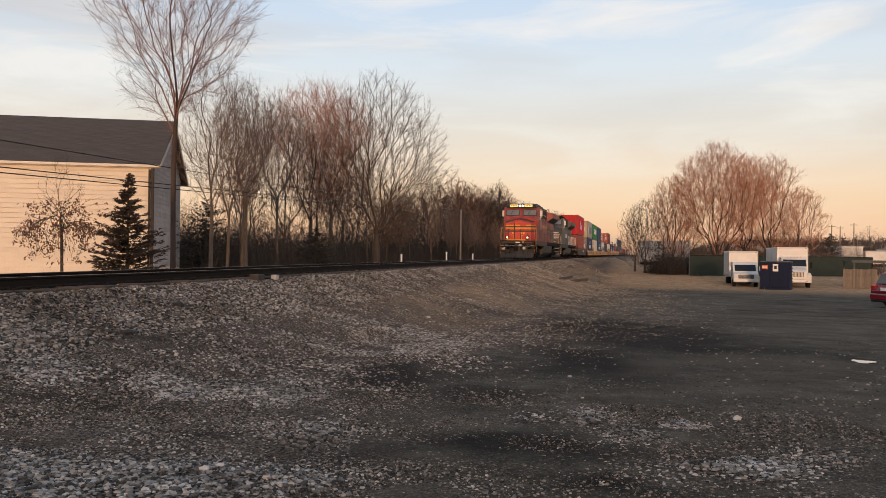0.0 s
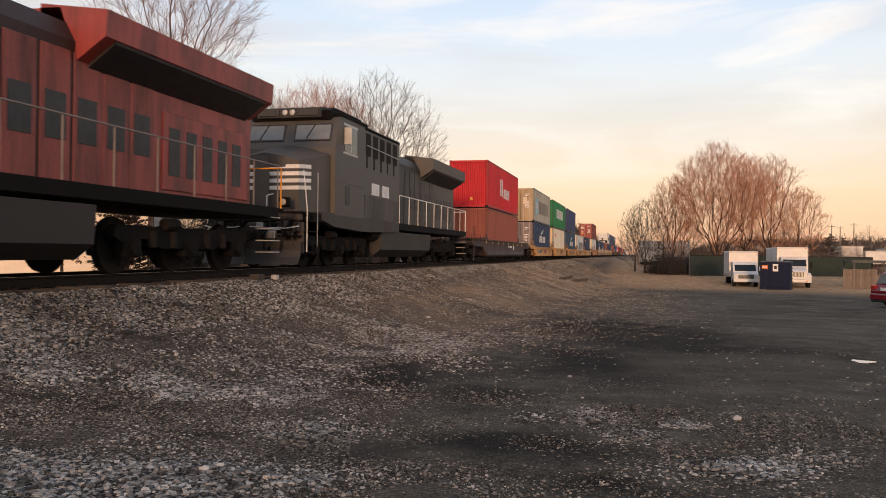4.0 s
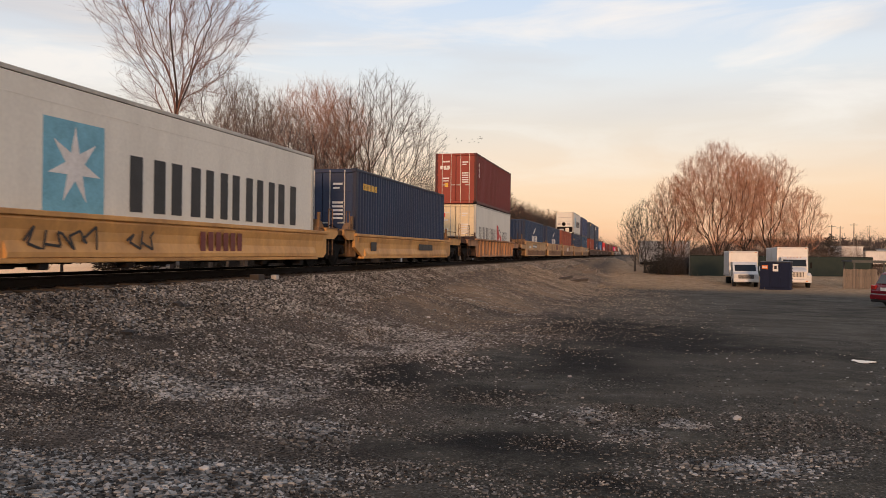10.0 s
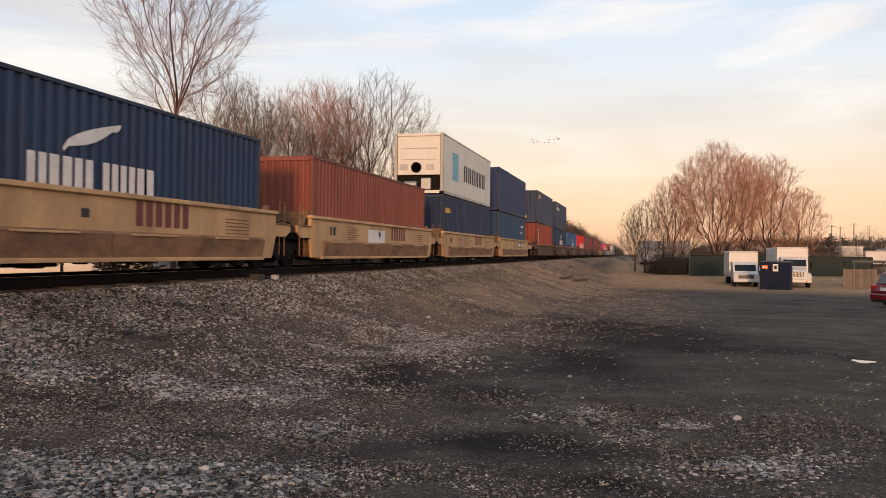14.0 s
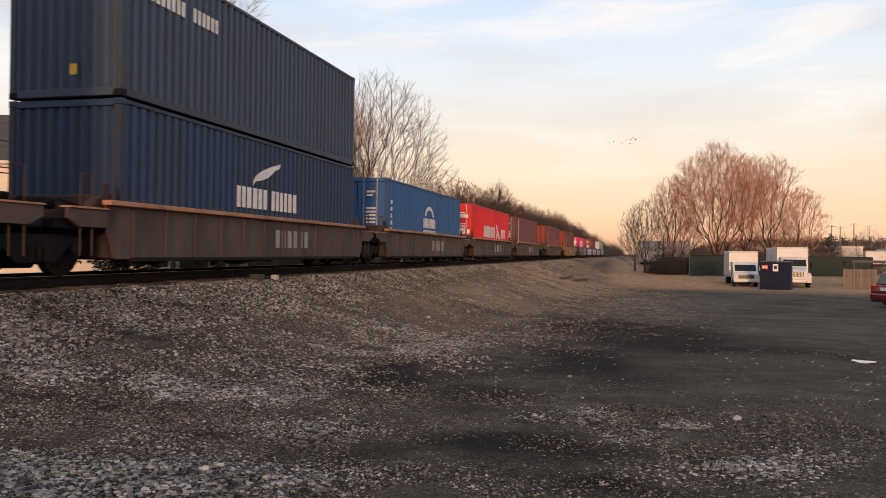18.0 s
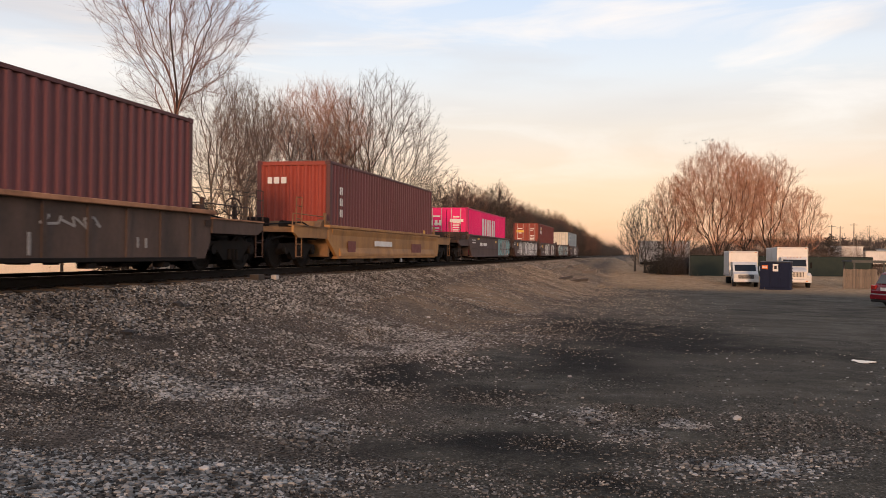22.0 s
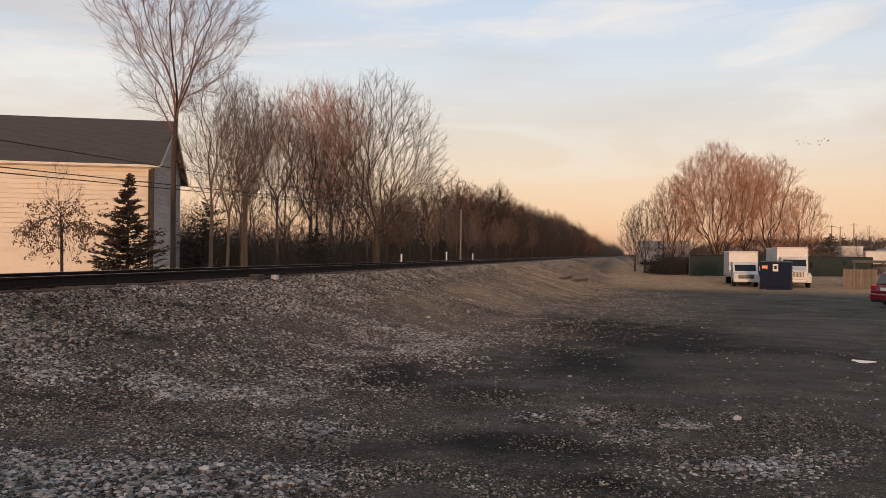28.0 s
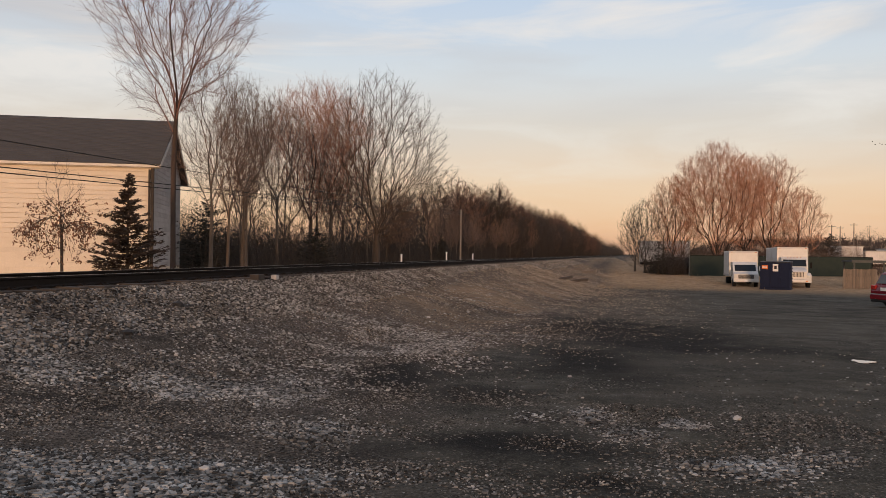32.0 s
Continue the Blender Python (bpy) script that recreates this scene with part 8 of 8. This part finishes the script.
    for s in (-1, 1):
        put("number_board", Geo().box(s * 0.30, s * 0.98, 3.00, 3.06, 4.57, 4.77, 0.005), board_glow if striped else black_mark, "amber-lit number board" if striped else "dark number board", hb)
        put("headlamp", Geo().lathe([(0.02, -0.03), (0.085, -0.02), (0.095, 0.04)], (s * 0.12, 3.02, 4.67), "y", 14), lamp_glow if striped else galv, "lit headlamp" if striped else "unlit headlamp", hb)
        if striped:
            for k in range(4):
                xx = s * 0.64 + (k - 1.5) * 0.14
                put("board_digit_bar", Geo().box(xx - 0.04, xx + 0.04, 2.993, 2.999, 4.615, 4.725), black_mark, "", hb)
        put("ditch_lamp_case", Geo().box(s * 0.72, s * 1.02, 0.86, 1.05, 1.68, 1.95, 0.03), dark)
        put("ditch_lamp", Geo().lathe([(0.02, -0.03), (0.085, -0.02), (0.10, 0.05)], (s * 0.87, 0.85, 1.82), "y", 14), ditch_glow if striped else galv, "lit ditch lamp" if striped else "unlit ditch lamp")
    engine_truck(g, 4.35)
    engine_truck(g, 17.9)
    return g


# flank shade is mixed into the side red, along with soot streaks
loco_side = material("soot_streaked_shaded_red_paint", rgb(146, 58, 51), dirt=rgb(46, 32, 30), rough=0.5, scale=1.5, amount=1.0, grain=12, bump=0.05, streak=4.5, fine=0.06)
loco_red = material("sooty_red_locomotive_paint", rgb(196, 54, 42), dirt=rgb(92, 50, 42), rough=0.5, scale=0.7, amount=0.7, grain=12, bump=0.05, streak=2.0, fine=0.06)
loco_black = material("grey_black_locomotive_paint", rgb(66, 63, 60), dirt=rgb(92, 82, 72), rough=0.55, scale=0.7, amount=0.6, grain=12, bump=0.05, streak=2.0, fine=0.06)
# base colour lowered to black for the shade under the locomotive
loco_under = material("shade_black_underframe_paint", (0.0035, 0.0032, 0.003), dirt=(0.009, 0.007, 0.006), spec=0.15, rough=0.8, scale=1.2, amount=0.7, grain=14, bump=0.1)
locomotive(67.75, loco_red, loco_side, loco_under, "red diesel locomotive with yellow and black nose stripes", True)
locomotive(89.95, loco_black, loco_black, loco_under, "black diesel locomotive with white nose stripes", False)


# ---- parked vehicles ----
truck_white = material("white_truck_paint", (0.58, 0.56, 0.53), dirt=(0.40, 0.37, 0.33), rough=0.4, scale=0.8, amount=0.5, grain=20, bump=0.02, fine=0.03)
chrome = material("dull_chrome", (0.34, 0.34, 0.34), rough=0.5, metal=0.8, scale=3, bump=0)
lens_clear = material("headlamp_lens", (0.55, 0.56, 0.55), rough=0.15, scale=3, bump=0)
lens_red = material("red_lamp_lens", (0.35, 0.02, 0.015), rough=0.15, scale=3, bump=0)
lens_amber = material("amber_lamp_lens", (0.6, 0.22, 0.03), rough=0.2, scale=3, bump=0)


def road_wheel(parent, x, y, r, w=0.26):
    t = part("wheel", Geo().lathe([(r * 0.6, -w / 2), (r * 0.96, -w / 2), (r, -w * 0.35), (r, w * 0.35), (r * 0.96, w / 2), (r * 0.6, w / 2)], (0, 0, 0), "x", 22), rubber, parent, "black tyre on a steel rim", m=pose(x, y, r))
    part("rim", Geo().lathe([(0.05, -w * 0.3), (r * 0.58, -w * 0.42), (r * 0.6, w * 0.42), (0.05, w * 0.3)], (0, 0, 0), "x", 18), chrome, t)


def box_truck(x, y, wide, box_top, big):
    """A box truck that faces down the yard, towards smaller y."""
    z = float(height(x, y)) - 0.02
    t = thing("box_truck", "white conventional box truck with a tall cargo box" if big else "white cutaway van with a cargo box", "box truck", pose(x, y, z))
    h = box_top - z
    hw, L = wide / 2, 6.4 if big else 4.9
    y0 = 2.35 if big else 1.95
    body = part("cargo_box", Geo().box(-hw, hw, y0, y0 + L, 1.0 if big else 0.85, h, 0.05), truck_white, t)
    part("box_front_frame", Geo().box(-hw - 0.01, hw + 0.01, y0 - 0.02, y0 + 0.06, h - 0.12, h + 0.01, 0.02), truck_white, body)
    for s in (-1, 1):
        part("corner_rail", Geo().box(s * (hw - 0.06), s * (hw + 0.012), y0 - 0.015, y0 + 0.08, 1.0, h - 0.05, 0.015), galv, body)
        part("bottom_rail", Geo().box(s * (hw - 0.05), s * (hw + 0.012), y0 + 0.08, y0 + L, 0.85 if not big else 1.0, 1.02 if not big else 1.15, 0.01), galv, body)
        for i in range(7):
            yy = y0 + 0.6 + i * (L - 0.8) / 7
            part("panel_seam", Geo().box(s * (hw + 0.0), s * (hw + 0.006), yy, yy + 0.03, 1.2, h - 0.15), truck_white, body)
        part("marker_lamp", Geo().box(s * (hw - 0.25), s * (hw - 0.12), y0 - 0.03, y0 - 0.005, h - 0.10, h - 0.05, 0.005), lens_amber, body)
    part("chassis", Geo().box(-0.45, 0.45, 0.7, y0 + L - 0.2, 0.55, 0.85, 0.02), steel_dark, t)
    if big:
        cab = part("cab", Geo().prism([(1.15, 0.75), (1.15, 1.72), (1.55, 2.45), (1.75, 2.56), (2.3, 2.56), (2.3, 0.75)], "x", -1.02, 1.02), truck_white, t)
        part("hood", Geo().prism([(0.0, 0.75), (0.0, 1.38), (0.25, 1.55), (1.2, 1.74), (1.2, 0.75)], "x", -0.74, 0.74), truck_white, t)
        part("windscreen", Geo().prism([(1.185, 1.80), (1.49, 2.36), (1.51, 2.36), (1.205, 1.80)], "x", -0.90, 0.90), vehicle_glass, cab, "dark windscreen")
        part("grille", Geo().box(-0.50, 0.50, -0.03, 0.01, 0.92, 1.36, 0.02), chrome, t)
        for i in range(9):
            part("grille_bar", Geo().box(-0.46 + 0.11 * i, -0.42 + 0.11 * i, -0.04, -0.028, 0.95, 1.33), steel_dark, t)
        part("bumper", Geo().box(-1.05, 1.05, -0.18, 0.02, 0.48, 0.74, 0.03), truck_white, t)
        for s in (-1, 1):
            part("fender", Geo().prism([(0.05, 0.62), (0.0, 1.05), (0.25, 1.25), (1.1, 1.28), (1.3, 0.72)], "x", s * 0.70, s * 1.08), truck_white, t)
            part("headlamp", Geo().box(s * 0.72, s * 1.02, -0.03, 0.06, 0.88, 1.08, 0.02), lens_clear, t)
            part("mirror", Geo().box(s * 1.18, s * 1.34, 1.2, 1.26, 1.65, 2.15, 0.02), steel_dark, cab)
            part("mirror_arm", Geo().path([(s * 1.02, 1.3, 2.1), (s * 1.2, 1.23, 2.05)], 0.015), steel_dark, cab)
            part("fog_lamp", Geo().box(s * 0.62, s * 0.8, -0.195, -0.18, 0.56, 0.64, 0.01), lens_amber, t)
            road_wheel(t, s * 0.92, 0.68, 0.48)
            road_wheel(t, s * 0.92, y0 + L - 1.6, 0.48, 0.5)
        for i in range(5):
            part("roof_lamp", Geo().box(-0.5 + 0.25 * i - 0.04, -0.5 + 0.25 * i + 0.04, 1.62, 1.72, 2.54, 2.60, 0.01), lens_amber, cab)
    else:
        cab = part("cab", Geo().prism([(0.0, 0.55), (0.02, 1.12), (0.55, 1.30), (1.05, 1.95), (1.25, 2.08), (1.95, 2.12), (1.95, 0.55)], "x", -0.98, 0.98), truck_white, t)
        part("windscreen", Geo().prism([(0.585, 1.36), (0.985, 1.88), (1.01, 1.88), (0.61, 1.36)], "x", -0.84, 0.84), vehicle_glass, cab, "dark windscreen")
        part("grille", Geo().box(-0.62, 0.62, -0.02, 0.02, 0.74, 1.06, 0.02), black_mark, t, "dark grille")
        for i in range(3):
            part("grille_bar", Geo().box(-0.6, 0.6, -0.03, -0.018, 0.78 + 0.1 * i, 0.80 + 0.1 * i), chrome, t)
        part("bumper", Geo().box(-1.0, 1.0, -0.14, 0.04, 0.45, 0.66, 0.03), truck_white, t)
        part("number_plate", Geo().box(-0.16, 0.16, -0.155, -0.14, 0.48, 0.62, 0.005), white_mark, t, "blank pale number plate")
        for s in (-1, 1):
            part("headlamp", Geo().box(s * 0.66, s * 0.94, -0.02, 0.05, 0.80, 1.04, 0.02), lens_clear, t)
            part("side_window", Geo().prism([(0.95, 1.36), (1.2, 1.86), (1.8, 1.86), (1.8, 1.36)], "x", s * 0.975, s * 0.985), vehicle_glass, cab)
            part("mirror", Geo().box(s * 1.12, s * 1.28, 0.86, 0.92, 1.40, 1.76, 0.02), truck_white, cab)
            road_wheel(t, s * 0.86, 0.85, 0.37)
            road_wheel(t, s * 0.86, y0 + L - 1.3, 0.37, 0.42)
        part("fuel_filler", Geo().box(-1.0, -0.985, 1.5, 1.65, 0.9, 1.05), black_mark, cab)


box_truck(8.35, 71.3, 2.32, 0.86, False)
box_truck(12.35, 71.5, 2.45, 1.24, True)


def dumpster():
    blue = material("dark_blue_steel_paint", (0.0015, 0.006, 0.030), dirt=(0.003, 0.007, 0.022), rough=0.85, scale=1.2, amount=0.4, grain=20, bump=0.1)
    z = float(height(10.0, 68.4))
    d = thing("waste_container", "dark blue steel waste container with placards", "waste container", pose(10.05, 67.6, z, 0, 0, -14))
    part("body", Geo().box(-1.1, 1.1, 0, 1.7, 0.15, 2.15, 0.03), blue, d)
    part("base_skid", Geo().box(-1.14, 1.14, -0.03, 1.75, 0.0, 0.15, 0.02), blue, d)
    part("lid", Geo().prism([(-0.04, 2.15), (1.74, 2.15), (1.74, 2.25), (-0.04, 2.20)], "x", -1.12, 1.12), black_mark, d)
    for i in range(4):
        xx = -1.06 + 0.70 * i
        part("front_rib", Geo().box(xx - 0.04, xx + 0.04, -0.05, 0.0, 0.2, 2.1, 0.01), blue, d)
    for i in range(7):
        part("side_rib", Geo().box(1.1, 1.16, 0.1, 1.6, 0.35 + 0.26 * i, 0.43 + 0.26 * i, 0.01), blue, d)
    part("placard", Geo().box(-0.98, -0.55, -0.03, -0.002, 1.62, 1.92), stored("orange", lambda: material("orange_placard", (0.75, 0.19, 0.03), rough=0.5, scale=3)), d, "orange placard")
    part("placard_bar", Geo().box(-0.93, -0.6, -0.036, -0.031, 1.72, 1.82), white_mark, d)
    part("notice", Geo().box(-0.18, 0.22, -0.03, -0.002, 1.45, 2.02), white_mark, d, "white notice with a dark mark")
    part("notice_mark", Geo().box(-0.07, 0.12, -0.036, -0.031, 1.62, 1.88), black_mark, d)


dumpster()


def suv():
    red = material("deep_red_car_paint", rgb(104, 14, 28), rough=0.25, scale=1.0, amount=0.2, bump=0, fine=0.02)
    z = float(height(12, 41.0))
    # local y runs forward from the tail
    c = thing("suv", "deep red parked car seen from its tail", "car", pose(10.9, 41.3, z, 0, 0, -68))
    body = Geo().prism([(0.0, 0.38), (-0.04, 0.75), (0.06, 1.02), (0.9, 1.04), (3.5, 1.0), (4.5, 0.86), (4.6, 0.55), (4.5, 0.32), (0.15, 0.30)], "x", -0.92, 0.92)
    bd = part("body", body, red, c)
    part("greenhouse", Geo().prism([(0.08, 1.02), (0.42, 1.58), (0.7, 1.66), (2.3, 1.66), (3.3, 1.02)], "x", -0.78, 0.78), red, c)
    part("rear_window", Geo().prism([(0.10, 1.10), (0.36, 1.52), (0.33, 1.53), (0.07, 1.11)], "x", -0.66, 0.66), glass_dark, c, "dark rear window")
    part("bumper", Geo().box(-0.93, 0.93, -0.12, 0.2, 0.32, 0.62, 0.06), red, c)
    part("bumper_trim", Geo().box(-0.8, 0.8, -0.13, 0.1, 0.24, 0.36, 0.03), rubber, c)
    part("chrome_strip", Geo().box(-0.85, 0.85, -0.135, -0.11, 0.60, 0.63, 0.005), chrome, c)
    part("number_plate", Geo().box(-0.2, 0.2, -0.07, -0.045, 0.78, 0.93, 0.005), white_mark, c, "blank pale number plate")
    for s in (-1, 1):
        part("tail_lamp", Geo().box(s * 0.60, s * 0.935, -0.05, 0.25, 0.80, 1.02, 0.03), lens_red, c)
        part("side_window", Geo().prism([(0.6, 1.08), (0.85, 1.55), (2.2, 1.55), (2.95, 1.08)], "x", s * 0.778, s * 0.79), glass_dark, c)
        part("mirror", Geo().box(s * 0.92, s * 1.1, 2.85, 2.98, 1.05, 1.2, 0.03), red, c)
        road_wheel(c, s * 0.80, 0.88, 0.36, 0.24)
        road_wheel(c, s * 0.80, 3.65, 0.36, 0.24)


suv()


# ---- a far flock of birds ----
FLOCK = []


def birds():
    dark_f = material("dark_feathers", (0.03, 0.028, 0.028), rough=0.9, scale=5, bump=0)
    r = random.Random(9)
    first = None
    for i in range(13):
        off = Vector((r.uniform(-3.2, 3.2), r.uniform(-3, 3), r.uniform(-0.55, 0.55)))
        if first is None:
            b = thing("bird", "small dark bird flying in a loose flock", "bird", Matrix.Diagonal((0.45, 0.45, 0.45, 1)), "flock of birds")
            part("body", Geo().lathe([(0.01, -0.28), (0.07, -0.1), (0.08, 0.08), (0.02, 0.32)], (0, 0, 0), "x", 8), dark_f, b)
            for s in (-1, 1):
                part("wing", Geo().prism([(-0.12, 0.0), (0.12, 0.0), (0.02, s * 0.55), (-0.10, s * 0.55)], "z", 0.0, 0.015, Matrix.Rotation(s * 0.35, 4, "X")), dark_f, b)
            first = b
        else:
            b = copy_thing(first, Matrix())
        FLOCK.append((b, off))


birds()


def motions():
    """The train rolls by, its wheels turn, and the birds cross the sky."""
    for ob, u, z in TRAIN:
        walk(ob, [(t, pose(TRACK_X, u - run(t), z)) for t in range(33)])
    for kind, sets in ROLLING.items():
        first = {}
        for ob, y, z, r in sets:
            if y not in first:
                first[y] = ob
                walk(ob, [(i / 30, pose(0, y, z, math.degrees(run(i / 30) / r))) for i in range(961)])
            else:  # the same turn at the same place in its truck
                src = first[y].animation_data
                ob.rotation_mode = "QUATERNION"
                keys = ob.animation_data_create()
                keys.action = src.action
                keys.action_slot = src.action_slot
    a, b = Vector((-21.0, 149.0, 21.3)), Vector((43.5, 165.0, 21.7))  # places at 13 s and 32 s
    for ob, off in FLOCK:
        walk(ob, [(t, Matrix.Translation(a + (b - a) * ((t - 13) / 19) + off) @ pose(0, 0, 0, 0, 0, 14)) for t in (0, 8, 16, 24, 32)])


motions()
